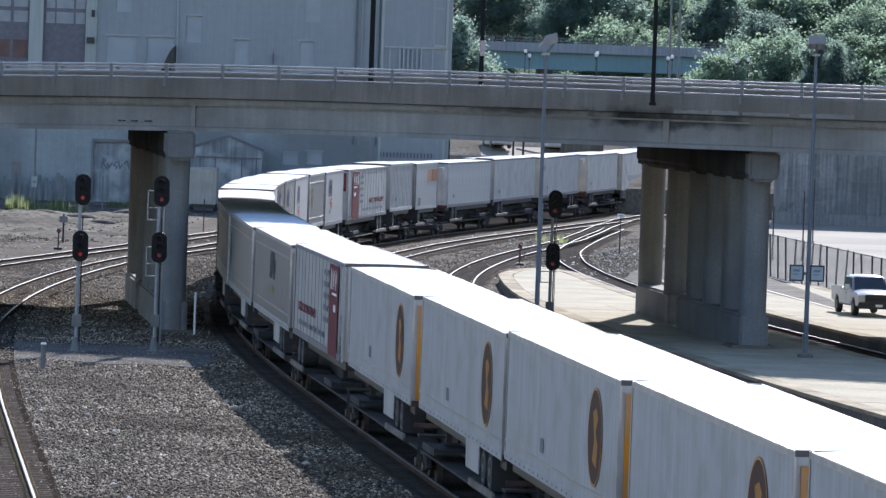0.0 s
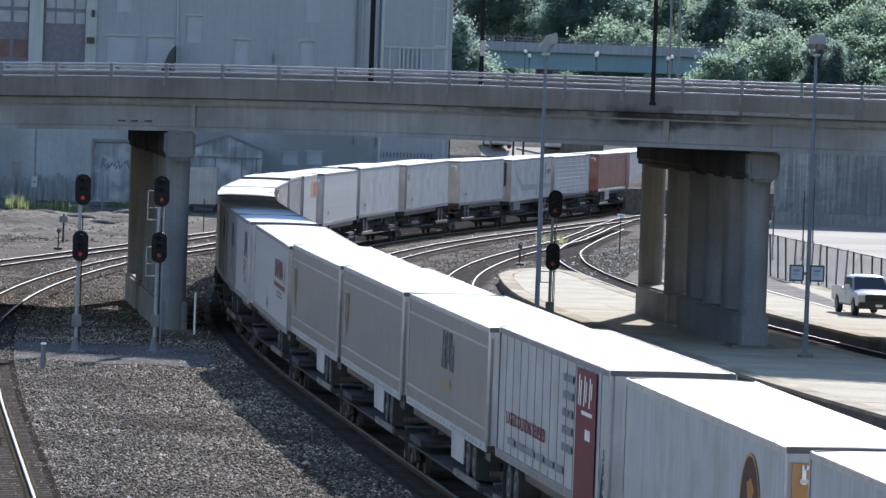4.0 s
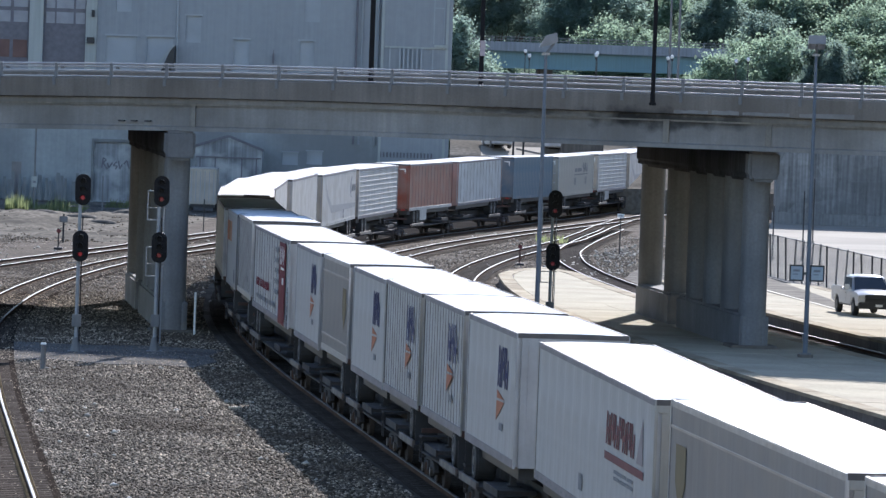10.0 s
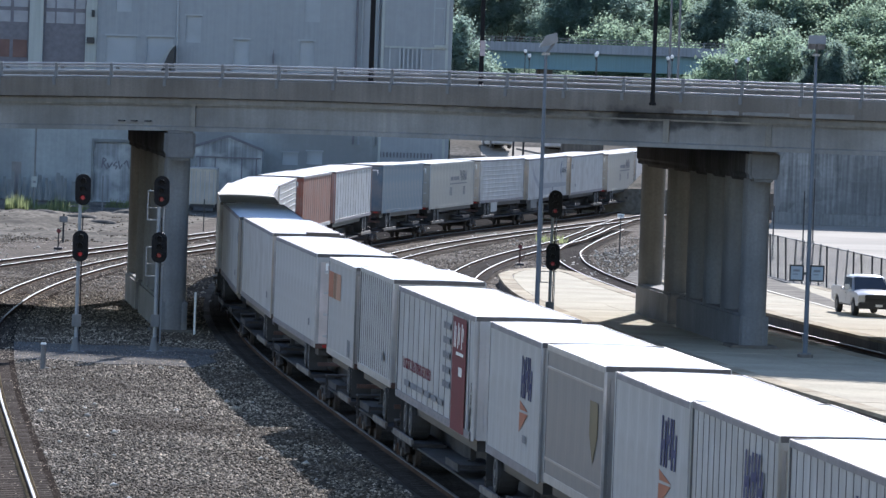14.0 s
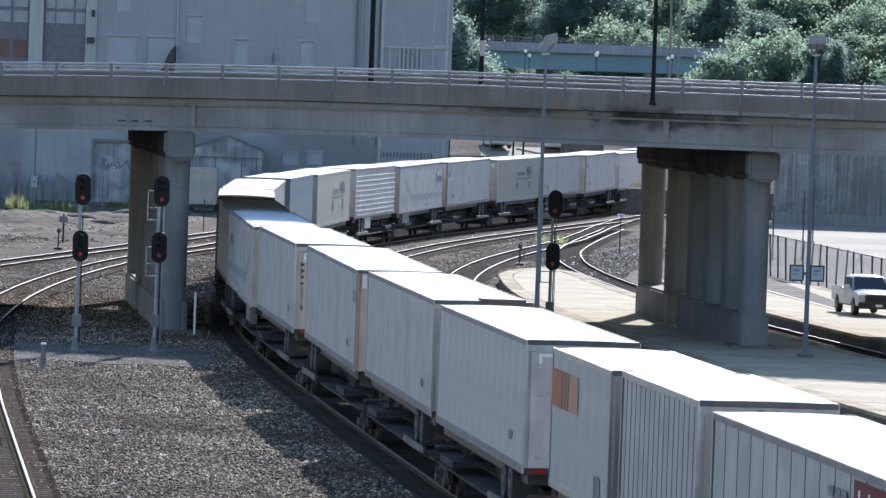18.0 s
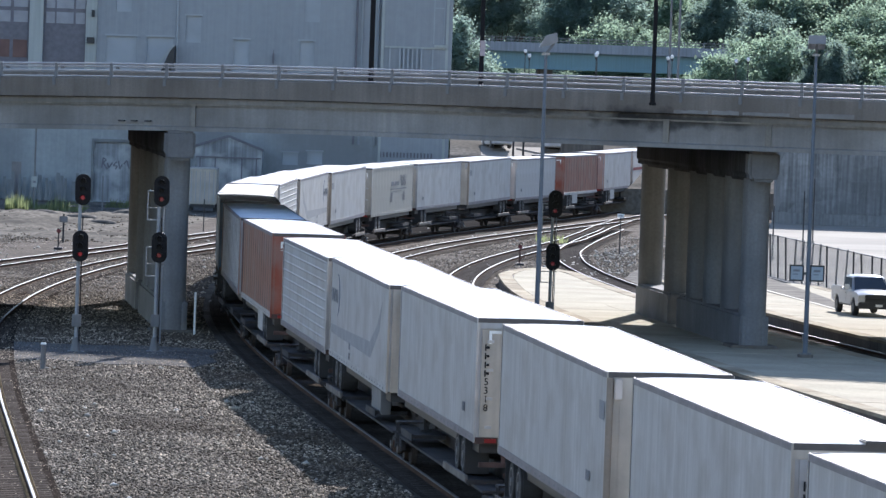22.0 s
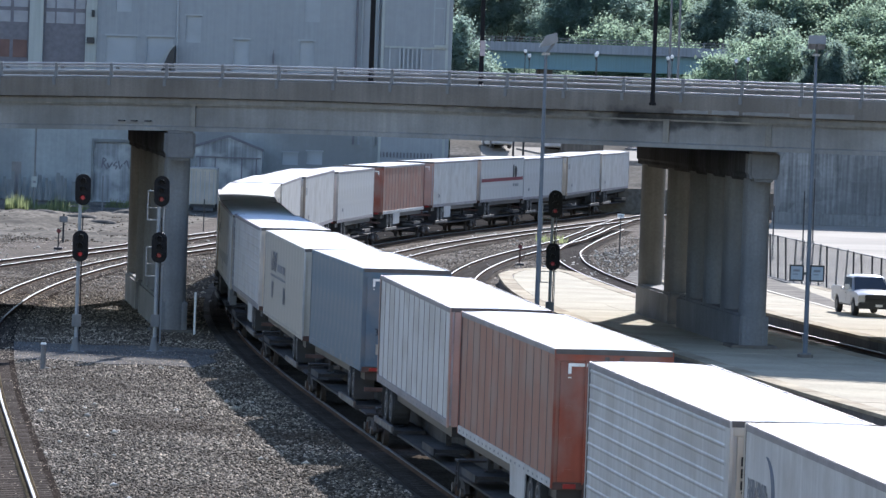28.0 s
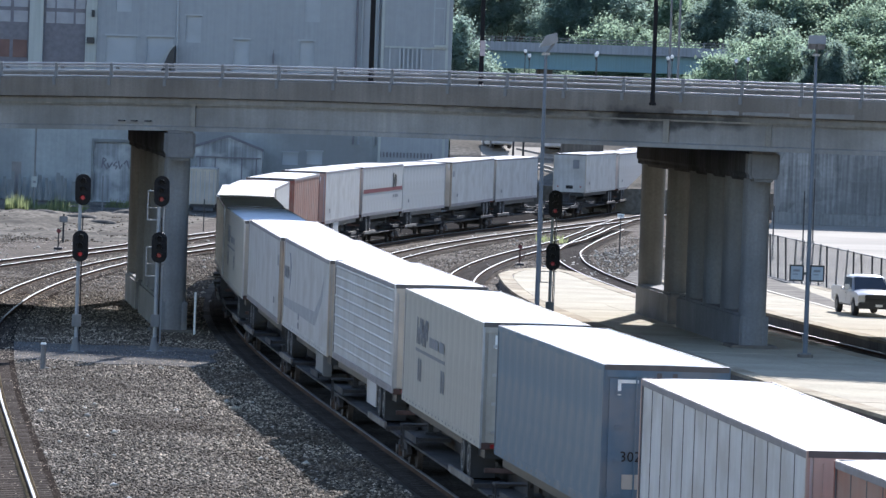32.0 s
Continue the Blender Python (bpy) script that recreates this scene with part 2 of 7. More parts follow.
def gone(t):
    """Metres that the train has run at t seconds."""
    return float(np.interp(t, RUN_T, RUN_S))

# ------------------------------------------------ ground and tracks


def sheet(name, poly, z, material, label, category="ground", depth=0.3):
    ob = part(name, Shape().prism(poly, z - depth, z), material)
    return tagged(ob, label, category, kind="structure")


ground = part("ground", Shape().add([(-2500, -600, -0.27), (2500, -600, -0.27), (2500, 4200, -0.27), (-2500, 4200, -0.27)], [(0, 1, 2, 3)]), DIRT)
tagged(ground, "dusty grey-brown rail yard ground", "ground", kind="structure")


def strip(s0, s1, offs, zs, step=2.0, rough=0.0):
    """A sheet that follows the tracks, through the given offsets and heights."""
    sh = Shape()
    ss = np.arange(s0, s1 + 0.1, step)
    rows = len(ss)
    for s in ss:
        for o, z in zip(offs, zs):
            oo = o(s) if callable(o) else o
            x, y = on_line(s, oo)
            sh.v.append((x, y, z + rough * noise.noise((x * 0.35, y * 0.35, 0.3))))
    k = len(offs)
    sh.f = [(i * k + j, i * k + j + 1, (i + 1) * k + j + 1, (i + 1) * k + j) for i in range(rows - 1) for j in range(k - 1)]
    return sh


bed = part("ballast_bed", strip(-60, 520, [-24, -17.5, -13, -11, -8, -6, -4.5, -3.2, -1.7, 0, 1.7, 3, 4.5, 6, 8, 10.3, 12, 14], [-0.3, -0.24, -0.2, -0.2, -0.22, -0.2, -0.24, -0.22, -0.19, -0.19, -0.19, -0.2, -0.19, -0.2, -0.22, -0.19, -0.2, -0.24], 1.0, 0.035), GRAVEL)
tagged(bed, "grey crushed-stone ballast between the tracks", "ballast", kind="structure")


def table(pairs):
    a, b = zip(*pairs)
    return lambda s: np.interp(s, a, b)


R2_OFF = table([(30, 4.5), (66, 4.7), (85, 6.2), (102, 8.0), (120, 9.6), (140, 10.3), (200, 10.4), (300, 10.7), (520, 10.8)])
R3_OFF = table([(60, 5.2), (82, 7.0), (102, 9.0), (129, 11.4), (147, 12.9), (165, 14.9), (185, 17.4), (200, 19.2), (215, 20.7), (240, 22.8), (262, 24.6), (300, 27.2), (340, 29.5)])
L1_OFF = table([(60, -7.0), (165, -7.2), (185, -8.4), (206, -9.2), (236, -10.4), (262, -11.3), (312, -12.05), (348, -12.4), (520, -12.9)])
L2_OFF = table([(60, -11.6), (150, -11.2), (168, -11.4), (185, -12.6), (200, -14.1), (230, -17.8), (270, -23.5)])
bed3 = part("ballast_bed", strip(120, 340, [lambda s: R3_OFF(s) - 1.8, lambda s: R3_OFF(s), lambda s: R3_OFF(s) + 1.6], [-0.23, -0.195, -0.2], 1.0, 0.02), GRAVEL)
tagged(bed3, "grey crushed-stone ballast of the platform track", "ballast", kind="structure")

# dark sheet added behind the line; gaps under the cars look onto it
dark_strip = part("cinder_bed", strip(-60, 158, [lambda s: -24 + max(0.0, s - 70) * 0.2, lambda s: -12 + max(0.0, s - 70) * 0.09, -2.0], [-0.2, -0.165, -0.165], 2.0, 0.01), DARKGROUND)
tagged(dark_strip, "dark ground sheet behind the curved main line", "ground", kind="structure")
TIE_ME = Shape().box(-1.3, 1.3, -0.115, 0.115, -0.36, -0.150).mesh("tie", TIE, 0.012, seg=1)


def track(name, s0, s1, off, label, single=(0, 0), step=2.0, fill=-0.168, clips=None, bed_mat=FOULED_DUSTY):
    top = tagged(new(name), label, "railway track", "tracks of the yard", "structure")
    ss = np.arange(s0, s1 + 0.1, step)
    for side in (-1, 1):
        web, head = Shape(), Shape()
        prof_w = [(-0.07, -0.172), (0.07, -0.172), (0.022, -0.13), (0.022, -0.035), (-0.022, -0.035), (-0.022, -0.13)]
        prof_h = [(-0.037, -0.035), (0.037, -0.035), (0.037, -0.006), (0.026, 0.0), (-0.026, 0.0), (-0.037, -0.006)]
        for sh, prof in ((web, prof_w), (head, prof_h)):
            k = len(prof)
            for s in ss:
                for u, z in prof:
                    x, y = on_line(s, off(s) + side * 0.755 + u)
                    sh.v.append((x, y, z))
            for i in range(len(ss) - 1):
                sh.f += [(i * k + j, i * k + (j + 1) % k, (i + 1) * k + (j + 1) % k, (i + 1) * k + j) for j in range(k)]
        w = part("rail", web, RAILSIDE, top)
        part("rail_head", head, RAILM, w, "worn shiny running surface")
    fo = Shape()
    for s in ss:
        for u in (-1.5, 0.0, 1.5):
            x, y = on_line(s, off(s) + u)
            fo.v.append((x, y, (fill if u == 0 else fill - 0.008) + 0.010 * noise.noise((x, y, 0.0))))
    fo.f = [(i * 3 + j, i * 3 + j + 1, (i + 1) * 3 + j + 1, (i + 1) * 3 + j) for i in range(len(ss) - 1) for j in range(2)]
    part("fouled_ballast", fo, bed_mat, top)
    if clips:
        cl = Shape()
        for s in np.arange(clips[0], clips[1], 0.56):
            for u in (-0.755, 0.755):
                for e in (-0.115, 0.115):
                    x, y = on_line(s + random.uniform(-0.04, 0.04), off(s) + u + e)
                    cl.box(x - 0.035, x + 0.035, y - 0.05, y + 0.05, -0.16, -0.075)
        part("rail_clip", cl, SPIKE, top)["kind"] = "stuff"
    rest = Shape()
    for s in np.arange(s0, s1, 0.56):
        x, y = on_line(s, off(s))
        x2, y2 = on_line(s + 1, off(s + 1))
        m = Matrix.Translation((x, y, 0)) @ Matrix.Rotation(math.atan2(y2 - y, x2 - x) - math.pi / 2, 4, "Z") @ Matrix.Rotation(random.uniform(-0.01, 0.01), 4, "Z")
        if single[0] <= s < single[1]:
            part("tie", TIE_ME, None, top, m=m)
        else:
            k = len(rest.v)
            rest.v += [tuple(m @ v.co) for v in TIE_ME.vertices]
            rest.f += [tuple(i + k for i in p.vertices) for p in TIE_ME.polygons]
    if rest.v:
        ob = part("ties", rest, TIE, top)
        ob["kind"] = "stuff"
    return top


track("main_track", -70, 500, lambda s: 0.0 * s, "main line track under the long trailer train", fill=-0.146, bed_mat=FOULED)
track("second_track", 20, 320, lambda s: 4.5 + 0.0 * s, "curved track beside the trailer train", fill=-0.150)
track("platform_track", 66, 320, R2_OFF, "curved track along the platform edge")
track("branch_track", 90, 335, R3_OFF, "curved branch track between two platforms")
track("outer_track", 130, 372, L1_OFF, "bright-railed track on dark timber ties", (285, 372), fill=-0.152, clips=(285, 372), bed_mat=OILY)
track("yard_track", 100, 268, L2_OFF, "yard track beside the dusty lot")

# loose ballast stones over the open bed
def stones(name, spots, lo, hi, label, material=None):
    base = [(1, 0, -0.1), (-0.1, 1, 0), (-1, 0.1, 0.1), (0, -1, -0.1), (0.1, 0.1, 0.8), (0, 0, -0.6)]
    tri = [(0, 1, 4), (1, 2, 4), (2, 3, 4), (3, 0, 4), (1, 0, 5), (2, 1, 5), (3, 2, 5), (0, 3, 5)]
    k = len(spots)
    rng = np.random.default_rng(7)
    b = np.array(base)
    size = rng.uniform(lo, hi, (k, 1, 1))
    jit = 1 + rng.uniform(-0.35, 0.35, (k, 6, 3))
    a = rng.uniform(0, 6.283, k)
    v = b[None] * jit * size
    x = v[..., 0] * np.cos(a)[:, None] - v[..., 1] * np.sin(a)[:, None]
    y = v[..., 0] * np.sin(a)[:, None] + v[..., 1] * np.cos(a)[:, None]
    co = np.stack([x + spots[:, 0:1], y + spots[:, 1:2], v[..., 2] * 0.7 + spots[:, 2:3]], -1).reshape(-1, 3)
    f = (np.array(tri)[None] + (np.arange(k) * 6)[:, None, None]).reshape(-1, 3)
    me = bpy.data.meshes.new(name)
    me.vertices.add(len(co))
    me.vertices.foreach_set("co", co.ravel())
    me.loops.add(f.size)
    me.loops.foreach_set("vertex_index", f.ravel())
    me.polygons.add(len(f))
    me.polygons.foreach_set("loop_start", np.arange(0, f.size, 3))
    me.polygons.foreach_set("loop_total", np.full(len(f), 3))
    me.update(calc_edges=True)
    me.materials.append(material or STONE)
    return tagged(new(name, me), label, "stones", kind="stuff")


def scatter(n, s0, s1, o0, o1, z, seed):
    rng = np.random.default_rng(seed)
    s, o = rng.uniform(s0, s1, n), rng.uniform(o0, o1, n)
    x, y = on_line(s, o)
    return np.stack([x, y, np.full(n, z)], 1)


stones("ballast_stones", np.concatenate([scatter(95000, 270, 362, -12.8, -1.6, -0.19, 1), scatter(30000, 228, 272, -12.4, -1.8, -0.19, 2), scatter(14000, 170, 228, -9, -2, -0.2, 4), scatter(16000, 100, 215, 2.0, 13.5, -0.2, 3), scatter(16000, 115, 205, 12.4, 18.8, -0.25, 5)]), 0.024, 0.076, "loose grey ballast stones beside the tracks")



def along(n, s0, s1, off, half, z, seed):
    """Spots along a side track, spread over its bed."""
    rng = np.random.default_rng(seed)
    s = rng.uniform(s0, s1, n)
    x, y = on_line(s, off(s) + rng.uniform(-half, half, n))
    return np.stack([x, y, np.full(n, z)], 1)


yard_rng = np.random.default_rng(31)
yard_spots = np.column_stack([yard_rng.uniform(-32, -17, 9000), yard_rng.uniform(285, 332, 9000), np.full(9000, -0.255)])
between = yard_rng.uniform(165, 266, 14000)
wedge = np.stack([*on_line(between, L2_OFF(between) + 1.3 + yard_rng.uniform(0, 1, 14000) * (L1_OFF(between) - L2_OFF(between) - 2.6)), np.full(14000, -0.2)], 1)
stones("bed_stones", np.concatenate([wedge, along(11000, 165, 286, L1_OFF, 1.45, -0.165, 32), along(8000, 110, 268, L2_OFF, 1.6, -0.175, 33), yard_spots]), 0.028, 0.075, "dusty stones in and beside the yard tracks", STONE)

# ------------------------------------------------ platforms and paving
P1_L = table([(186, 14.2), (190, 12.9), (198, 12.4), (207, 12.7), (225, 13.2), (250, 14.3), (281, 15.7), (299, 16.4), (311, 17.0), (340, 18.7), (460, 26)])
P1_R = table([(184, 14.4), (187, 15.3), (192, 16.6), (206, 17.9), (218, 19.1), (240, 20.9), (262, 22.7), (300, 25.4), (340, 27.6), (460, 33)])
PT = 0.3


def slab(name, s0, s1, left, right, z, material, label, edge=True, length=6.0):
    """A platform of poured slabs with narrow joints, on one body, with a stone edge."""
    body = Shape()
    ss = np.arange(s0, s1 + 0.1, 2.0)
    poly = [tuple(map(float, on_line(s, left(s)))) for s in ss] + [tuple(map(float, on_line(s, right(s)))) for s in reversed(ss)]
    top = tagged(part(name, body.prism(poly, -0.35, z - 0.05), CONC_DARK), label, "platform", kind="structure")
    s = s0
    while s < s1 - 0.5:
        e = min(s + length, s1)
        w = 0.7 if edge else 0.0
        n = max(1, round(float(right((s + e) / 2) - left((s + e) / 2)) / 4.5))
        for j in range(n):
            q = []
            for sv, fr in ((s + 0.012, 0), (e - 0.012, 0), (e - 0.012, 1), (s + 0.012, 1)):
                a, b = float(left(sv)) + w, float(right(sv)) - w
                u = a + (b - a) * (j + fr) / n + (0.012 if fr == 0 else -0.012)
                q.append(tuple(map(float, on_line(sv, u))))
            part("paving_slab", Shape().prism(q, z - 0.06, z + random.uniform(-0.006, 0.004)), material, top)
        s = e
    s = s0 + 2.0
    while edge and s < min(s1, 330):
        for fn, sg in ((left, 1), (right, -1)):
            q = [tuple(map(float, on_line(sv, fn(sv) + sg * u))) for sv, u in ((s + 0.01, -0.03), (s + 2.39, -0.03), (s + 2.39, 0.69), (s + 0.01, 0.69))]
            part("edge_stone", Shape().prism(q, z - 0.12, z + 0.004 + random.uniform(-0.004, 0.006)), EDGEST, top)
        s += 2.4
    return top


slab("platform_1", 184.5, 440, P1_L, P1_R, PT, PLAT, "pale concrete island platform with joints")
P2_L = lambda s: R3_OFF(s) + 1.75
P2_R = table([(165, 25.0), (178, 26.8), (195, 29.0), (217, 31.5), (260, 36.5), (340, 45)])
slab("platform_2", 196, 335, P2_L, P2_R, PT, PLAT, "sunlit pale concrete platform where the truck stands")
sheet("pavement", [(19, 262), (16.5, 290), (17.3, 313), (20.3, 360), (23.5, 424), (80, 424), (80, 240), (30, 240)], -0.2, ROADM, "bleached paved lot beyond the fence", "pavement", 0.06)
sheet("lane", [(17.2, 299), (16.2, 271), (19.05, 248.5), (19.3, 262)], PT + 0.018, mat("worn grey lane asphalt", (0.25, 0.23, 0.195), 0.95, vary=0.2, scale=0.5, grain=0.15, gscale=6, stain=(0.30, 0.28, 0.24), stain_amt=0.7, stain_scale=0.4, spec=0.0), "worn grey asphalt lane beside the fence", "pavement", 0.01)
sheet("road", [(9, 520), (9, 1100), (44, 1100), (44, 520)], -0.2, ASPH, "worn grey road far beyond the train", "road", 0.06)

# ------------------------------------------------ the road bridge
BR = Matrix.Translation((0, 211.5, 0)) @ Matrix.Rotation(math.atan2(-0.316, 1.0), 4, "Z")
BW = 31.0


def crest(u):
    return 0.0 if u > 0 else (-0.0007 * u * u if u > -20 else -0.28 - 0.028 * (-20 - u))


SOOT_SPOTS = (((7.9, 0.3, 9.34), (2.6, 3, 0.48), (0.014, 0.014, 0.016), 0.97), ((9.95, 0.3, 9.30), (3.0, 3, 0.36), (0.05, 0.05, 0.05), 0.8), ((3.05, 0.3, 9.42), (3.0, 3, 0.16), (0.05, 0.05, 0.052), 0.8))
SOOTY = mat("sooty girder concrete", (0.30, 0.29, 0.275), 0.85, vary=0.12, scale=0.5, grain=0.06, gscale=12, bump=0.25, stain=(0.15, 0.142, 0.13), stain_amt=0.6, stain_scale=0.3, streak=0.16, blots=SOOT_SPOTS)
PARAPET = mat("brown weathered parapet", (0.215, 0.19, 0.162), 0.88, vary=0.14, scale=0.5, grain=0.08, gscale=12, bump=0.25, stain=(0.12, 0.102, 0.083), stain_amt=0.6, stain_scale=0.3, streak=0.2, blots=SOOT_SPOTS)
PATCH = mat("pale mortar patch", (0.25, 0.24, 0.225), 0.9, vary=0.2, scale=1.5)
bridge = tagged(new("overpass"), "long grey concrete road overpass with steel railings", "bridge", kind="structure")
bridge.matrix_world = BR
US = list(range(-70, 71, 5))


def run(poly, u0=-70, u1=70):
    """A cross-section in (depth, z) carried along the bridge over its crest."""
    sh = Shape()
    us = [u for u in US if u0 < u < u1]
    us = [u0] + us + [u1]
    k = len(poly)
    for u in us:
        sh.v += [(u, d, z + crest(u)) for d, z in poly]
    for i in range(len(us) - 1):
        sh.f += [(i * k + j, i * k + (j + 1) % k, (i + 1) * k + (j + 1) % k, (i + 1) * k + j) for j in range(k)]
    sh.f += [tuple(range(k)), tuple(range((len(us) - 1) * k, len(us) * k))]
    return sh


def rect(d0, d1, z0, z1):
    return [(d0, z0), (d1, z0), (d1, z1), (d0, z1)]


part("deck", run(rect(0.35, BW - 0.35, 9.50, 9.72)), ASPH, bridge)
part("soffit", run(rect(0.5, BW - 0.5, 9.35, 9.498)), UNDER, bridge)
for near, (d0, sg) in enumerate(((0.0, 1), (BW, -1))):
    prof = [(0.0, 9.54), (0.0, 10.27), (0.05, 10.31), (0.42, 10.31), (0.46, 10.27), (0.46, 9.73), (0.9, 9.73), (0.9, 9.505), (0.30, 9.505), (0.05, 9.52)]
    pf = [(d0 + sg * d, z + (0.5 if sg < 0 and z > 10 else 0.0)) for d, z in prof]
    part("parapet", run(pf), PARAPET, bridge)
    if sg < 0:
        continue
    for z, r in ((10.865, 0.045), (10.755, 0.03), (10.585, 0.038), (10.355, 0.036)):
        part("railing_bar", run([(d0 + sg * (0.22 + r * math.cos(a)), z + r * math.sin(a)) for a in [i * math.pi / 8 for i in range(16)]]), RAILBAR, bridge, smooth=True)
    post = Shape().extrude_y([(-0.07, 10.26), (0.07, 10.26), (0.055, 10.86), (0.0, 10.90), (-0.055, 10.86)], -0.05, 0.05).mesh("railing_post", GALV_DULL)
    face = Shape().box(-0.065, 0.065, -0.05, 0.0, 9.98, 10.34).mesh("post_bracket", GALV_DULL, 0.015)
    clip_me = Shape().box(0.17, 0.33, 0.02, 0.14, 10.66, 10.76).mesh("rail_clamp", GALV_DULL, 0.012)
    cap_me = Shape().box(-0.06, 0.06, -0.07, 0.07, 10.875, 10.92).mesh("post_cap", GALV)
    for i in range(-26, 28):
        u = -2.46 + i * 2.417
        p = part("railing_post", post, None, bridge, m=Matrix.Translation((u, d0 + sg * 0.22, crest(u))))
        part("post_cap", cap_me, None, p)
        part("rail_clamp", clip_me, None, p)
        if sg > 0:
            part("post_bracket", face, None, bridge, m=Matrix.Translation((u, d0, crest(u))))
# plate-like girders: outer ones with a bottom flange, inner ones plain
for i, d in enumerate((0.55, 6.5, 12.5, 18.5, 24.5, BW - 0.95)):
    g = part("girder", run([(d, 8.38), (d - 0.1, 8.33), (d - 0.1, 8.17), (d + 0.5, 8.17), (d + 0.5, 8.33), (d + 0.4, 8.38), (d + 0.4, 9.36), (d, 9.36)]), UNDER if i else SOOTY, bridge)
for u in (-46, -11.05, 8.93, 13.1, 41.5):
    part("girder_stiffener", Shape().box(u - 0.12, u + 0.12, 0.46, 0.56, 8.36, 9.34), CONC, bridge, m=Matrix.Translation((0, 0, crest(u))))
for u in (-14.25, -13.7, -13.1):
    part("drain_outlet", Shape().box(u, u + 0.25, 0.38, 0.56, 8.53, 8.585), UNDER, bridge, m=Matrix.Translation((0, 0, crest(u))))
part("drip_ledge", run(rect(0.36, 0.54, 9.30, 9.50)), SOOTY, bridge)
part("girder_lip", run(rect(0.40, 0.56, 9.22, 9.29)), CONC, bridge)
random.seed(31)
for u, z, w, h, d in ((9.35, 9.56, 1.4, 0.13, 0.0), (10.9, 9.55, 1.1, 0.17, 0.0), (12.15, 9.57, 1.9, 0.12, 0.0), (14.45, 9.56, 2.2, 0.16, 0.0), (5.25, 9.23, 1.2, 0.05, 0.40), (6.65, 9.235, 1.5, 0.045, 0.40)):
    q = [(u + w * k / 6, z + random.uniform(-0.01, 0.015)) for k in range(7)] + [(u + w * k / 6, z + h + random.uniform(-0.03, 0.02)) for k in range(6, -1, -1)]
    part("repair_patch", Shape().extrude_y(q, d - 0.008, d + 0.01), PATCH, bridge, "pale mortar repair")


def pier(x, y, z0, cap_z, columns, length):
    top = tagged(new("bridge_pier"), "weathered concrete bridge pier with columns on a plinth wall", "bridge pier", "piers of the overpass", "structure")
    ang = math.atan(0.11)
    top.matrix_world = Matrix.Translation((x, y, 0)) @ Matrix.Rotation(ang, 4, "Z")
    # cap beam with cut-back ends
    cap = Shape().add([], [])
    prof = [(-0.46, cap_z - 1.22), (-0.62, cap_z - 0.98), (-0.62, cap_z), (0.62, cap_z), (0.62, cap_z - 0.98), (0.46, cap_z - 1.22)]
    cap.extrude_y(prof, -0.9, length + 0.9)
    # cap body takes the dark shaded colour, its lit end plain concrete
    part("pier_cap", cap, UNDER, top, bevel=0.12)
    part("cap_end", Shape().extrude_y([(x * 1.02, z - 0.01) for x, z in prof], -0.93, 0.0), CONC_PIER, top, bevel=0.12)
    for y0, y1 in ((0.1, length * 0.58), (length * 0.66, length - 0.1)):
        part("plinth", Shape().box(-0.58, 0.58, y0, y1, z0 - 0.5, z0 + 1.35), CONC_PIER, top, bevel=0.1)
    for i in range(columns):
        y0 = (0.0, 4.6, 9.2, 13.8, 20.0, length - 1.2)[i] if columns == 6 else i * (length - 1.2) / (columns - 1)
        ring = [2 * math.pi * k / 24 for k in range(24)]
        c = Shape().prism([(0.53 * math.copysign(abs(math.cos(t)) ** 0.75, math.cos(t)), y0 + 0.68 + 0.68 * math.copysign(abs(math.sin(t)) ** 0.85, math.sin(t))) for t in ring], z0 - 0.6, cap_z - 0.5)
        part("column", c, CONC_PIER, top, smooth=True)
    part("footing", Shape().box(-0.95, 0.95, -0.3, 1.9, z0 - 0.6, z0 + 0.12), CONC_DARK, top, bevel=0.04)
    return top


pier(-10.95, 216.2, -0.2, 8.1, 6, 29)
pier(12.5, 210.0, PT, 8.17, 6, 29)
pier(-47, 227.5, -0.2, 7.0, 6, 29)
pier(46, 198.5, -0.2, 8.1, 6, 29)

# ------------------------------------------------ factory behind the curve
WALLM = mat("grey-blue painted factory wall", (0.325, 0.345, 0.36), 0.8, vary=0.05, scale=0.12, grain=0.04, gscale=2, streak=0.10, stain=(0.37, 0.39, 0.40), stain_amt=0.5, stain_scale=0.08)
WALL_LOW = mat("greenish painted plinth wall", (0.335, 0.36, 0.36), 0.85, vary=0.12, scale=0.2, grain=0.06, gscale=3, streak=0.1, stain=(0.19, 0.195, 0.2), stain_amt=0.75, stain_scale=0.15)
PILASTER = mat("pale pilaster", (0.43, 0.455, 0.43), 0.8, vary=0.08, scale=0.3, streak=0.15)
RECESS = mat("blind window panel", (0.39, 0.415, 0.435), 0.8, vary=0.08, scale=0.5)
# door, boards and frames are paler, with haze put into their colours
BROWNBOARD = mat("faded brown door boards", (0.27, 0.25, 0.24), 0.85, vary=0.2, scale=0.8)
OLDBOARD = mat("grey weathered fence boards", (0.20, 0.21, 0.21), 0.85, vary=0.2, scale=0.8)
FRAME = mat("dark window frame", (0.16, 0.155, 0.175), 0.6, vary=0.15)
DULLPANE = mat("dusty window pane", (0.30, 0.31, 0.34), 0.35, vary=0.12, scale=1.2)
BROWNPANE = mat("brick-red window panel", (0.17, 0.10, 0.085), 0.7, vary=0.15, scale=1.0)
PLANK = mat("weathered boards", (0.30, 0.315, 0.325), 0.85, vary=0.2, scale=0.8, streak=0.4, stain=(0.55, 0.56, 0.55), stain_amt=0.7, stain_scale=0.6)
factory = tagged(new("factory"), "large grey-blue painted factory with blind windows", "factory", kind="structure")
FY = 420.0


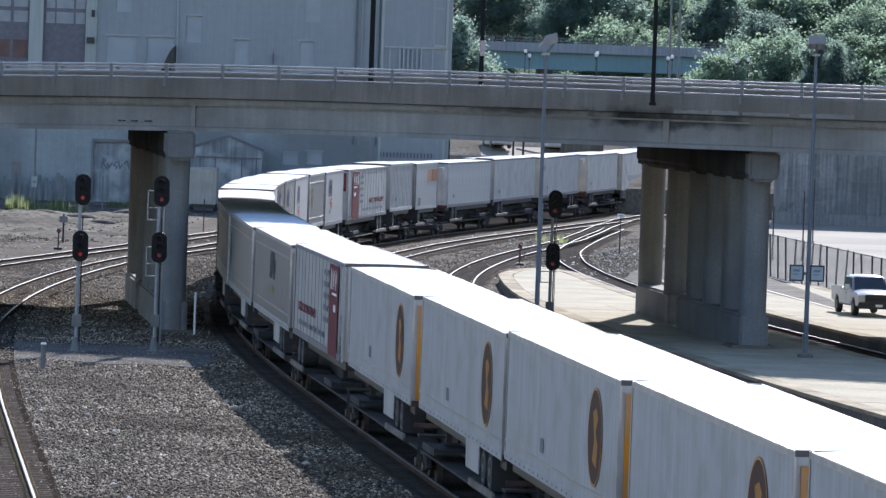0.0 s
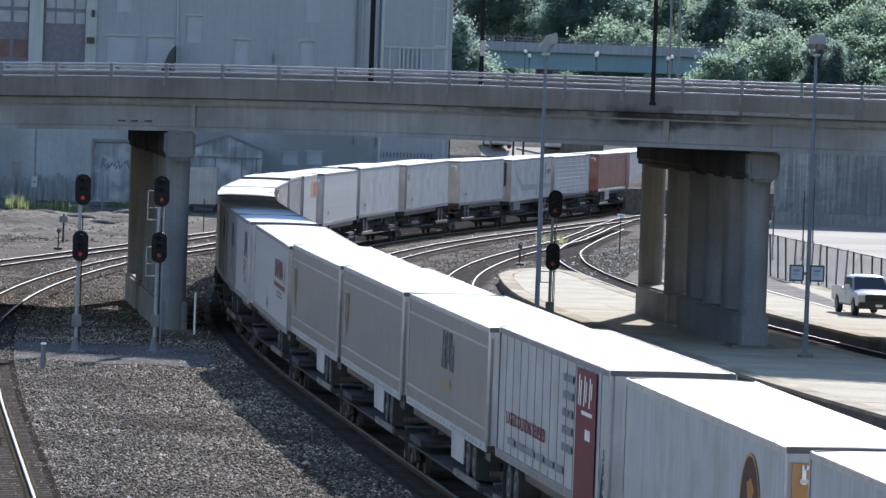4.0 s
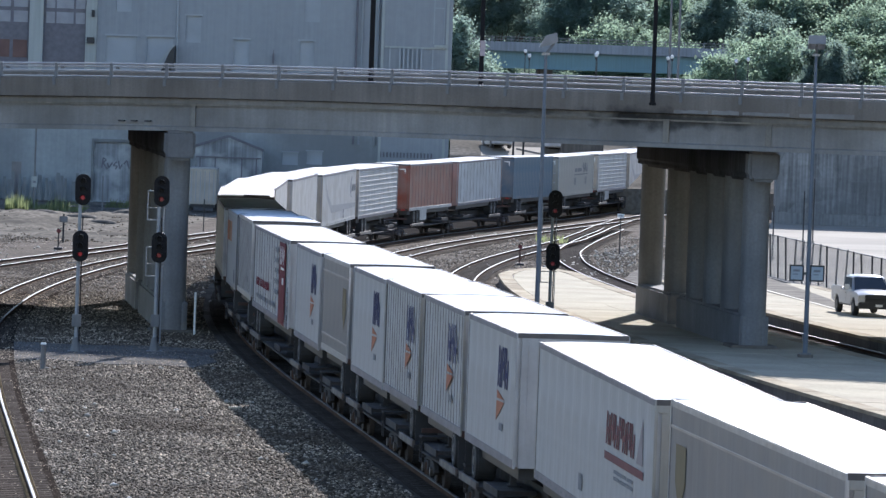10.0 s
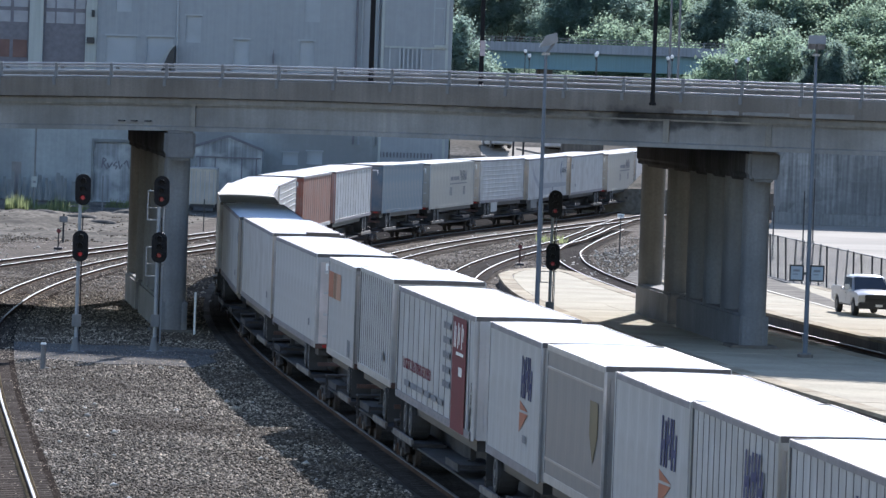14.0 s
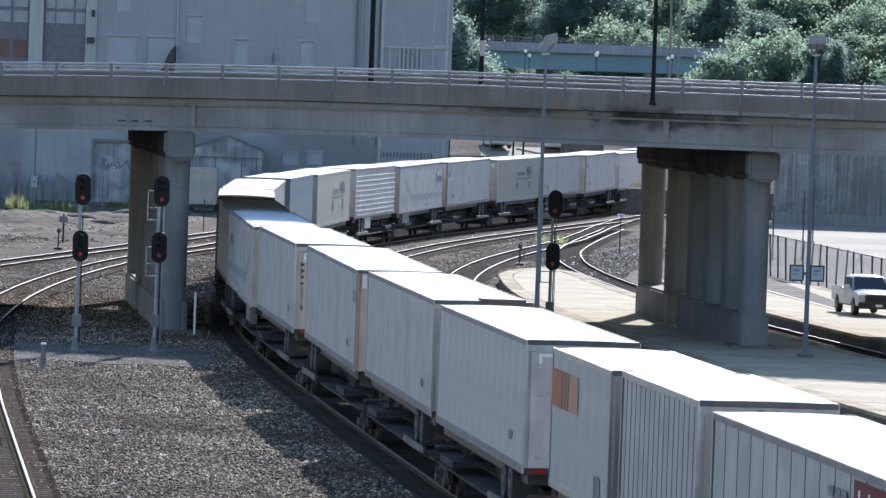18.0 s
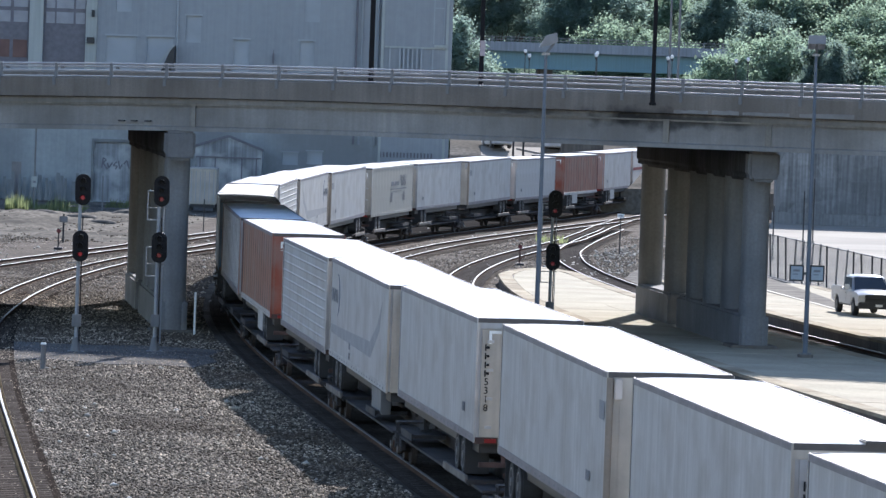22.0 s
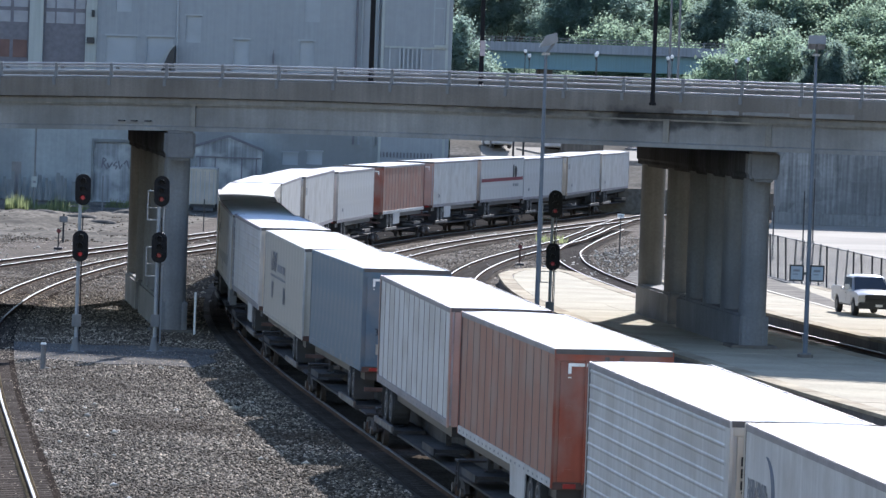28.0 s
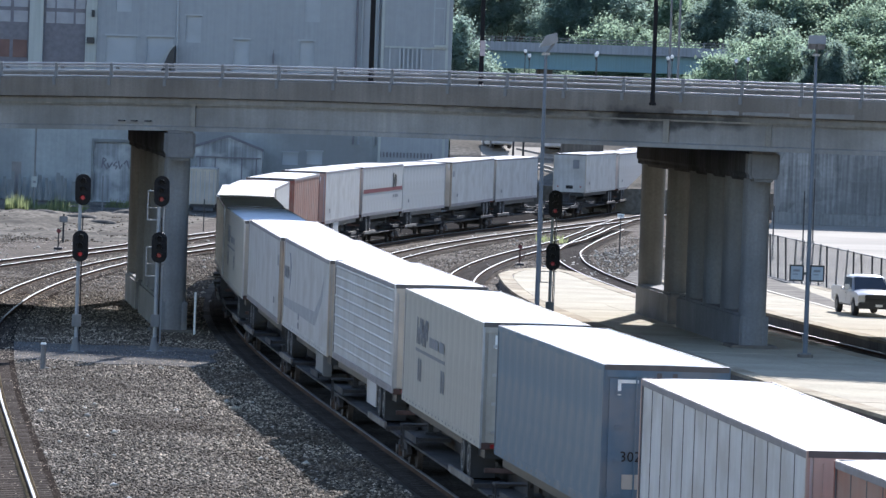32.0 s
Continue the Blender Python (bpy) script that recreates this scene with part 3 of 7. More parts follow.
def wall_with_holes(x0, x1, z0, z1, holes, y, thick, material, name="wall"):
    """A wall in the x-z plane, cut through by the holes (x0, x1, z0, z1), as one mesh of blocks."""
    xs = sorted({x0, x1, *[h[0] for h in holes], *[h[1] for h in holes]})
    zs = sorted({z0, z1, *[h[2] for h in holes], *[h[3] for h in holes]})
    sh = Shape()
    for i in range(len(xs) - 1):
        for j in range(len(zs) - 1):
            cx, cz = (xs[i] + xs[i + 1]) / 2, (zs[j] + zs[j + 1]) / 2
            if not any(h[0] < cx < h[1] and h[2] < cz < h[3] for h in holes):
                sh.box(xs[i], xs[i + 1], y, y + thick, zs[j], zs[j + 1])
    return part(name, sh.mesh(name, material, weld=True), None, factory)


BAYS = [(-38.6, -33.46, 10.4, 17.4), (-32.36, -28.97, 10.4, 17.4), (-44.2, -39.7, 10.4, 17.4)]
BLIND = [(-27.33, -24.93, 9.6, 12.96), (-24.10, -22.0, 9.6, 12.99), (-21.01, -19.82, 12.64, 14.76), (-17.18, -15.95, 9.9, 13.01), (-11.97, -10.79, 10.0, 13.06),
         (-26.6, -25.4, 14.9, 16.2), (-11.6, -10.4, 14.6, 17.2)]
LOWS = [(-28.09, -25.0, -0.2, 4.54), (-13.02, -11.78, 3.2, 4.17), (-11.09, -9.85, 3.3, 4.33)]
wall_with_holes(-75, -5.5, 6.2, 19.4, BAYS + BLIND, FY, 0.5, WALLM)
wall_with_holes(-75, -5.5, -0.3, 6.18, LOWS, FY - 0.06, 0.5, WALL_LOW, "plinth_wall")
part("back_wall", Shape().box(-75, -0.1, 440, 440.4, -0.3, 19.4).box(-75, -74.5, FY + 0.5, 440, -0.3, 19.4).box(-0.35, 0.1, 420, 440, -0.3, 19.4), WALLM, factory)
part("roof", Shape().box(-75, 0.2, 420, 440.4, 19.4, 19.8), CONC_DARK, factory)
for h in BLIND:
    part("blind_window", Shape().box(h[0], h[1], FY + 0.14, FY + 0.3, h[2], h[3]), RECESS, factory)
    part("lintel", Shape().box(h[0] - 0.1, h[1] + 0.1, FY - 0.05, FY + 0.1, h[3], h[3] + 0.14), RECESS, factory)
for h in LOWS[1:]:
    part("blind_window", Shape().box(h[0], h[1], FY + 0.1, FY + 0.3, h[2], h[3]), RECESS, factory)
    part("lintel", Shape().box(h[0] - 0.08, h[1] + 0.08, FY - 0.12, FY, h[3], h[3] + 0.1), RECESS, factory)
for bx0, bx1, bz0, bz1 in BAYS:
    win = part("window", Shape().box(bx0, bx1, FY + 0.22, FY + 0.26, bz0, bz1), FRAME, factory, "dark framed factory window")
    w = bx1 - bx0
    cols = [0.06, 0.26, 0.30, 0.70, 0.75, 0.97]
    for j, (z0, z1) in enumerate(((13.8, 14.7), (15.0, 15.9), (16.2, 17.1), (11.0, 12.4))):
        for k in range(3):
            x0, x1 = bx0 + w * cols[2 * k], bx0 + w * cols[2 * k + 1]
            m = BROWNPANE if (j == 3 and bx0 < -33) else DULLPANE
            if j == 3 and bx0 > -33:
                continue
            part("pane", Shape().box(x0, x1, FY + 0.17, FY + 0.215, z0, z1), m, win)
for x0, x1 in ((-33.46, -32.36), (-28.97, -28.1), (-39.7, -38.6)):
    part("pilaster", Shape().box(x0, x1, FY - 0.18, FY - 0.004, 6.2, 19.3), PILASTER, factory)
for x0, x1, z0, z1 in ((-28.52, -28.28, 14.41, 14.94), (-28.85, -28.25, 12.30, 12.78)):
    part("vent_box", Shape().box(x0, x1, FY - 0.45, FY - 0.18, z0, z1), BLACK, factory)
for x in (-21.7, -7.45, -7.0, -5.75):
    part("downpipe", Shape().rod((x, FY - 0.12, 5.0), (x, FY - 0.12, 19.2), 0.09 if x > -20 else 0.07, seg=8), RECESS if x < -20 else FRAME if x == -7.45 else WALLM, factory)
part("mast", Shape().rod((-14.0, FY - 0.3, 9.5), (-14.0, FY - 0.3, 12.3), 0.03, seg=6).box(-14.08, -13.92, FY - 0.38, FY - 0.22, 11.2, 12.0), FRAME, factory)
# sloping hood over a high doorway
part("door_hood", Shape().add([(-22.9, FY - 1.3, 10.2), (-21.8, FY - 1.3, 10.2), (-21.8, FY - 0.01, 10.2), (-22.9, FY - 0.01, 10.2), (-22.0, FY - 1.3, 12.3), (-21.8, FY - 1.3, 12.36), (-21.8, FY - 0.01, 12.36), (-22.0, FY - 0.01, 12.3)],
                              [(0, 3, 2, 1), (4, 5, 6, 7), (0, 1, 5, 4), (1, 2, 6, 5), (2, 3, 7, 6), (3, 0, 4, 7)]), BLACK, factory)
part("hood_edge", Shape().beam((-22.95, FY - 1.32, 11.0), (-21.85, FY - 1.32, 12.4), 0.06, 0.14), PILASTER, factory)
# newer block at the end of the factory
part("end_block", Shape().box(-5.5, 0.15, FY - 0.7, FY + 20, -0.3, 19.4), WALLM, factory)
for x in (-5.35, -0.25):
    part("corner_strip", Shape().box(x - 0.1, x + 0.1, FY - 0.8, FY - 0.704, 2, 19.4), PILASTER, factory)
part("string_course", Shape().box(-5.2, -0.4, FY - 0.78, FY - 0.704, 12.78, 12.92), PILASTER, factory)
part("ledge", Shape().box(-1.25, -0.29, FY - 0.95, FY - 0.704, 12.93, 13.12), PILASTER, factory)
for x in (-4.75, -3.95, -3.65, -3.3, -2.95, -2.6, -2.25, -1.35):
    part("fin", Shape().box(x - 0.06, x + 0.06, FY - 0.9, FY - 0.704, 8.5, 12.76), RECESS, factory)
part("panel_frame", Shape().box(-1.35, -1.28, FY - 0.75, FY - 0.704, 13.2, 17).box(-0.55, -0.48, FY - 0.75, FY - 0.704, 13.2, 17).box(-1.28, -0.55, FY - 0.75, FY - 0.704, 16.0, 16.08), RECESS, factory)
for i in range(16):
    x = -5.3 + i * 0.27
    part("wall_vent", Shape().box(x, x + 0.12, FY - 0.76, FY - 0.704, 4.1, 4.5), FRAME, factory)
# ground floor: boarded gate, side door, gabled lean-to
part("gate", Shape().box(-28.0, -25.05, FY + 0.06, FY + 0.12, -0.2, 4.45), PLANK, factory, "boarded pale gate with paint marks")
part("gate_frame", Shape().box(-28.2, -28.0, FY - 0.14, FY + 0.05, -0.2, 4.7).box(-25.1, -24.9, FY - 0.14, FY + 0.05, -0.2, 4.7).box(-28.2, -24.9, FY - 0.15, FY + 0.05, 4.5, 4.75), OLDBOARD, factory)
sh = Shape()
for i, bends in enumerate((((0, 0.1), (0.1, 0.9), (0.35, 0.75), (0.1, 0.5), (0.45, 0)), ((0, 0.5), (0.12, 0.1), (0.4, 0.55)), ((0.3, 0.62), (0.02, 0.3), (0.36, 0.26), (0.2, 0)), ((0, 0.7), (0.1, 0.05), (0.3, 0.4)), ((0, 0.45), (0.2, 0.75), (0.42, 0.1)))):
    for (xa, za), (xb, zb) in zip(bends, bends[1:]):
        sh.beam((-27.35 + i * 0.44 + xa, FY + 0.045, 2.35 + za), (-27.35 + i * 0.44 + xb, FY + 0.045, 2.35 + zb), 0.11, 0.02, (0, 1, 0))
part("paint_mark", sh, FRAME, factory)
part("side_door", Shape().box(-34.5, -33.74, FY - 0.10, FY - 0.064, -0.2, 2.7), BROWNBOARD, factory)
lean = part("lean_to", Shape().extrude_y([(-19.8, -0.3), (-14.54, -0.3), (-14.54, 4.35), (-17.2, 5.3), (-19.8, 4.5)], FY - 3.2, FY - 0.07), PLANK, factory, "gabled lean-to of weathered boards")
part("gable_board", Shape().beam((-20.0, FY - 3.25, 4.45), (-17.2, FY - 3.25, 5.36), 0.12, 0.2).beam((-17.2, FY - 3.25, 5.36), (-14.4, FY - 3.25, 4.3), 0.12, 0.2), FRAME, lean)
part("gable_sill", Shape().box(-19.7, -14.6, FY - 3.3, FY - 3.21, 3.6, 3.72), FRAME, lean)
for x in (-19.4, -18.2, -16.1, -14.95):
    part("stud", Shape().box(x - 0.05, x + 0.05, FY - 3.27, FY - 3.205, 0, 3.6), FRAME, lean)
for i in range(18):
    x = -36.5 + i * 0.42 + (i * 13 % 5) * 0.05
    part("fence_board", Shape().box(x, x + 0.2 + (i * 5 % 3) * 0.05, FY - 1.2, FY - 1.16, -0.3, 1.3 + 0.22 * ((i * 7) % 4)), OLDBOARD, factory)

# retaining wall and bank beyond the lot
STONEW = mat("dark stone retaining wall", (0.24, 0.24, 0.235), 0.9, vary=0.2, scale=0.25, grain=0.15, gscale=3, bump=0.6, bscale=2.5, streak=0.45, stain=(0.32, 0.32, 0.31), stain_amt=0.5, stain_scale=0.12)
WALLSTONE = mat("grey wall stone", (0.29, 0.29, 0.285), 0.9, vary=0.2, scale=0.4, grain=0.12, gscale=3, bump=0.6, bscale=2.5, streak=0.5, obj_rand=0.13, stain=(0.15, 0.15, 0.145), stain_amt=0.6, stain_scale=0.2)
rw = tagged(new("retaining_wall"), "tall streaked stone retaining wall in shade", "wall", kind="structure")
part("wall", Shape().box(26.5, 110, 424.3, 426, -0.3, 9.8), STONEW, rw)
part("wall_base", Shape().box(26.3, 110, 424.0, 424.3, -0.3, 0.7), STONEW, rw)
part("coping", Shape().box(26.3, 110, 424.1, 426.2, 9.8, 10.1), CONC, rw)
rnd = random.Random(77)
knots = {(i, j): (26.6 + i * 1.15 + rnd.uniform(-0.32, 0.32) + 0.5 * (j % 2), 0.75 + j * 0.95 + (rnd.uniform(-0.25, 0.25) if 0 < j < 9 else 0)) for i in range(12) for j in range(10)}
for i in range(11):
    for j in range(9):
        q = [knots[i, j], knots[i + 1, j], knots[i + 1, j + 1], knots[i, j + 1]]
        cx, cz = sum(p[0] for p in q) / 4, sum(p[1] for p in q) / 4
        q = [(cx + (x - cx) * 0.982, cz + (z - cz) * 0.982) for x, z in q]
        part("stone", Shape().extrude_y(q, 424.285 - rnd.uniform(0.0, 0.06), 424.32), WALLSTONE, rw)
part("notice", Shape().box(28.9, 29.45, 424.05, 424.11, 1.5, 1.95), MATS["dull grey painted steel"], rw, "small pale notice plate")

# raised street on a bank, with globe lamps
BANK = mat("weedy bank", (0.165, 0.155, 0.135), 0.95, vary=0.35, scale=0.3, grain=0.3, gscale=3, stain=(0.16, 0.14, 0.11), stain_amt=0.6, stain_scale=0.15, spec=0.0)
bank = part("bank", Shape().extrude_x([(438, -0.3), (492, -0.3), (492, 9.6), (477, 9.6), (475.5, 6.3), (461, 4.75), (455.5, 3.9), (454.8, 3.55), (438, 1.9)], 0.3, 72), BANK)
tagged(bank, "weedy bank below a raised street", "bank", kind="structure")
street = part("street", Shape().box(0.3, 72, 477.2, 492, 9.604, 9.75), ASPH)
tagged(street, "raised asphalt street on the bank", "road", kind="structure")
abut = tagged(new("abutment"), "dark sooty concrete abutment below the raised street", "abutment", kind="structure")
part("wall", Shape().box(9.75, 13.3, 448, 451.9, -0.3, 8.75), CONC_DARK, abut, bevel=0.05)
part("coping", Shape().box(9.6, 13.45, 447.9, 451.95, 8.754, 9.0), CONC_DARK, abut, bevel=0.03)
GLOBE = mat("white glass globe", (0.85, 0.85, 0.83), 0.25)


def globe_lamp(x, y, z, h):
    T = tagged(new("street_lamp"), "black post lamp with a white glass globe", "lamp", "globe lamps of the raised street")
    T.location = (x, y, z)
    part("post", Shape().rod((0, 0, 0), (0, 0, h - 0.42), 0.05, 0.035, 8), BLACK, T)
    part("base", Shape().rod((0, 0, 0), (0, 0, 0.5), 0.13, 0.1, 8), BLACK, T)
    part("collar", Shape().rod((0, 0, h - 0.45), (0, 0, h - 0.26), 0.09, 0.11, 10), BLACK, T)
    part("globe", Shape().ball((0, 0, h - 0.06), 0.165, 14, 10, 1.12), GLOBE, T, smooth=True)
    part("finial", Shape().rod((0, 0, h + 0.10), (0, 0, h + 0.2), 0.05, 0.01, 6), BLACK, T)


for x, y, h in ((6.62, 464, 3.45), (6.98, 463.2, 3.05), (12.85, 464, 3.3), (12.98, 465.5, 3.5), (19.15, 464, 3.25), (19.55, 464.8, 3.4), (25.15, 464, 3.2), (26.2, 464, 3.4)):
    globe_lamp(x * 1.0312, y + 14.5, 9.75, h * 1.02)


def thin_mast(x, y, z, h, label):
    T = tagged(new("utility_mast"), label, "mast", "thin masts by the street")
    T.location = (x, y, z)
    part("shaft", Shape().rod((0, 0, 0), (0, 0, h), 0.13, 0.07, 8), GALV_DULL, T)
    part("base_flange", Shape().rod((0, 0, 0), (0, 0, 0.08), 0.3, seg=10), GALV_DULL, T)


thin_mast(20.15, 484.5, 9.75, 14, "tall thin grey steel mast by the street")
thin_mast(21.15, 489, 9.75, 15, "tall thin pale steel mast by the street")

# far teal road viaduct
VIACONC = mat("pale blue-grey viaduct concrete", (0.30, 0.32, 0.345), 0.85, vary=0.12, scale=0.2, streak=0.2, spec=0.1)
# teal lightened to carry the haze before the viaduct
TEAL = mat("faded teal girder paint", (0.17, 0.28, 0.31), 0.6, vary=0.1, scale=0.15, streak=0.15)
via = tagged(new("viaduct"), "far teal steel girder road viaduct", "bridge", kind="structure")
VY = 660.0
part("girder", Shape().box(-160, 480, VY, VY + 0.5, 12.1, 14.1).box(-160, 480, VY - 0.2, VY + 0.7, 11.95, 12.1), TEAL, via)
part("deck", Shape().box(-160, 480, VY - 0.9, VY + 13, 14.1, 14.6), VIACONC, via)
part("parapet", Shape().box(-160, 480, VY - 0.9, VY - 0.55, 14.6, 15.25), VIACONC, via)
part("far_girder", Shape().box(-160, 480, VY + 12, VY + 12.5, 12.1, 14.1), TEAL, via)
for z in (15.5, 15.85):
    part("rail_bar", Shape().box(-160, 480, VY - 0.78, VY - 0.68, z - 0.05, z + 0.05), GALV_DULL, via)
vp = Shape().box(-0.08, 0.08, -0.06, 0.06, 0, 0.75).mesh("rail_post", GALV_DULL)
for i in range(24):
    part("rail_post", vp, None, via, m=Matrix.Translation((-2 + i * 2.4, VY - 0.73, 15.2)))
for x in (-60, -20, 12, 46, 90, 140):
    part("pier", Shape().box(x - 0.9, x + 0.9, VY + 1, VY + 12, -0.3, 12), CONC_DARK, via)
    part("web_stiffener", Shape().box(x - 0.15, x + 0.15, VY - 0.12, VY, 12.1, 14.1), TEAL, via)

# ------------------------------------------------ hill and trees


def leaf_mat(name, col):
    m = bpy.data.materials.new(name)
    m.use_nodes = True
    n, lk = m.node_tree.nodes, m.node_tree.links.new
    b, out = n["Principled BSDF"], n["Material Output"]
    g = n.new("ShaderNodeNewGeometry")
    oi = n.new("ShaderNodeObjectInfo")
    add = n.new("ShaderNodeMath")
    add.operation = "ADD"
    lk(g.outputs["Random Per Island"], add.inputs[0])
    lk(oi.outputs["Random"], add.inputs[1])
    ramp = n.new("ShaderNodeMapRange")
    ramp.inputs["From Max"].default_value = 2.0
    ramp.inputs["To Min"].default_value, ramp.inputs["To Max"].default_value = 0.75, 1.3
    lk(add.outputs[0], ramp.inputs["Value"])
    hs = n.new("ShaderNodeHueSaturation")
    hs.inputs["Color"].default_value = (*col, 1)
    lk(ramp.outputs[0], hs.inputs["Value"])
    lk(hs.outputs[0], b.inputs["Base Color"])
    b.inputs["Roughness"].default_value = 0.8
    b.inputs["Specular IOR Level"].default_value = 0.15
    tr = n.new("ShaderNodeBsdfTranslucent")
    glow = n.new("ShaderNodeHueSaturation")       # light passes through leaves more than it bounces off
    glow.inputs["Value"].default_value = 1.9
    lk(hs.outputs[0], glow.inputs["Color"])
    lk(glow.outputs[0], tr.inputs["Color"])
    mx = n.new("ShaderNodeMixShader")
    mx.inputs[0].default_value = 0.7
    lk(b.outputs[0], mx.inputs[1])
    lk(tr.outputs[0], mx.inputs[2])
    lk(mx.outputs[0], out.inputs["Surface"])
    return m


# both greens lightened and blued, with the distant haze put into them
LEAF_A = leaf_mat("bright green leaves", (0.15, 0.20, 0.142))
LEAF_B = leaf_mat("deep green leaves", (0.135, 0.18, 0.15))
BARK = mat("grey-brown bark", (0.09, 0.07, 0.055), 0.9, vary=0.25, scale=2)


def crown_mesh(name, seed, r, h, clumps, leaves, size, material, low=0.25):
    rng = np.random.default_rng(seed)
    d = rng.normal(size=(clumps, 3))
    d /= np.linalg.norm(d, axis=1)[:, None]
    d[:, 2] = np.abs(d[:, 2]) * 1.15 - low
    rad = rng.uniform(0.5, 1.02, (clumps, 1))
    c = d * rad * np.array([r, r, h * 0.5]) + np.array([0, 0, h * 0.52])
    cr = rng.uniform(0.11, 0.22, clumps) * r
    which = rng.integers(0, clumps, leaves)
    o = rng.normal(size=(leaves, 3))
    o *= 0.62 * rng.uniform(0.5, 1.25, (leaves, 1))
    p = c[which] + o * cr[which][:, None] * np.array([1, 1, 0.8])
    u = rng.normal(size=(leaves, 3))
    u /= np.linalg.norm(u, axis=1)[:, None]
    u[:, 2] *= 0.45                               # leaves spread rather flat
    u /= np.linalg.norm(u, axis=1)[:, None]
    side = rng.normal(size=(leaves, 3)) * np.array([1, 1, 0.45])
    w = np.cross(np.cross(u, side), u)
    w /= np.linalg.norm(w, axis=1)[:, None]
    s = rng.uniform(0.6, 1.3, (leaves, 1)) * size
    v = np.stack([p - u * s, p + w * s * 0.55, p + u * s, p - w * s * 0.55], 1).reshape(-1, 3)
    me = bpy.data.meshes.new(name)
    me.from_pydata([], [], [])
    me.vertices.add(len(v))
    me.vertices.foreach_set("co", v.ravel())
    me.loops.add(len(v))
    me.loops.foreach_set("vertex_index", np.arange(len(v)))
    me.polygons.add(leaves)
    me.polygons.foreach_set("loop_start", np.arange(0, len(v), 4))
    me.polygons.foreach_set("loop_total", np.full(leaves, 4))
    me.update(calc_edges=True)
    me.materials.append(material)
    return me, c


def tree(name, seed, r, h, trunk, leaves, material, label, size=0.125):
    T = tagged(new(name), label, "tree", "trees on the far slope")
    me, c = crown_mesh("crown", seed, r, h, 130, leaves, size, material)
    me.transform(Matrix.Translation((0, 0, trunk * 0.55)))
    part("crown", me, None, T)
    sh = Shape().rod((0, 0, -0.6), (0.1, 0, trunk), 0.34, 0.22, 8).rod((0.1, 0, trunk), (0, 0.1, trunk + h * 0.5), 0.22, 0.06, 7)
    part("trunk", sh, BARK, T)
    lim = Shape()
    for i in range(0, 34, 4):
        lim.rod((0.05, 0, trunk * 0.8 + (i % 3) * 0.5), Vector(c[i]) * 0.85 + Vector((0, 0, trunk * 0.55)), 0.11, 0.03, 5)
    part("branchwork", lim, BARK, T)
    return T


protos = [tree("tree", 11, 4.6, 9.5, 3.2, 42000, LEAF_A, "broad leafy green tree on the slope"), tree("tree", 12, 4.0, 11.5, 3.6, 42000, LEAF_B, "tall deep-green leafy tree on the slope"),
          tree("tree", 13, 5.4, 9.0, 2.6, 46000, LEAF_A, "spreading bright-green leafy tree on the slope"), tree("tree", 14, 3.6, 8.0, 2.4, 30000, LEAF_B, "rounded deep-green leafy tree on the slope")]
bush = tree("bush", 15, 3.2, 5.4, 0.6, 28000, LEAF_A, "dense bright-green bush beside the viaduct")


def hill_z(x, y):
    k = max(0.0, (y - 690) / 420)
    return -0.3 + 75 * k ** 1.15 + 2.5 * noise.noise((x * 0.02, y * 0.02, 4.0)) * min(1, k * 6)


hx, hy = np.arange(-260, 421, 20.0), np.arange(690, 1251, 20.0)
sh = Shape()
sh.v = [(x, y, hill_z(x, y)) for y in hy for x in hx]
k = len(hx)
sh.f = [(j * k + i, j * k + i + 1, (j + 1) * k + i + 1, (j + 1) * k + i) for j in range(len(hy) - 1) for i in range(k - 1)]
HILLM = mat("wooded slope floor", (0.08, 0.10, 0.06), 0.95, vary=0.35, scale=0.08, grain=0.3, gscale=0.8)
hill = part("hill", sh, HILLM)
tagged(hill, "green wooded hillside behind the viaduct", "hill", kind="structure")
rng = random.Random(5)
first = set()


def plant(proto, x, y, z, sc, turn):
    m = Matrix.Translation((x, y, z)) @ Matrix.Rotation(turn, 4, "Z")
    if proto.name in first:
        ob = copy_thing(proto, m)
    else:
        first.add(proto.name)
        ob = proto
        ob.matrix_world = m
    ob.scale = (sc, sc, sc * rng.uniform(0.9, 1.12))
    return ob


# near trees: a group before the viaduct's end, a bush by the factory
for x, y, sc, i in ((31.5, 598, 1.22, 0), (37.0, 606, 1.5, 2), (42.0, 592, 1.12, 1), (47.5, 600, 1.55, 0), (53.5, 590, 1.42, 2), (34.5, 575, 0.85, 3), (40.5, 570, 0.92, 2), (46.0, 572, 1.0, 3), (52.0, 566, 1.25, 1), (59, 600, 1.5, 0), (62, 575, 1.3, 2)):
    plant(protos[i], x, y, -0.3, sc, rng.uniform(0, 6.28))
for x, y, sc, i in ((-0.6, 578, 1.42, 1), (2.3, 570, 1.3, 3), (0.2, 600, 1.3, 2)):
    plant(protos[i], x, y, -0.3, sc, rng.uniform(0, 6.28))
for x, y, sc in ((3.9, 561, 0.85), (2.6, 555, 1.15)):
    plant(bush, x, y, -0.3, sc, rng.uniform(0, 6.28))
# rows up the hillside
for row in range(9):
    y0 = 705 + row * 32
    n = 11 + row
    for j in range(n):
        x = -8 + (y0 * 0.092 + 14) * j / (n - 1) + rng.uniform(-2, 2)
        y = y0 + rng.uniform(-11, 11)
        plant(protos[rng.randrange(4)], x, y, hill_z(x, y) - 0.3, rng.uniform(1.0, 1.6) * (1 + row * 0.05), rng.uniform(0, 6.28))

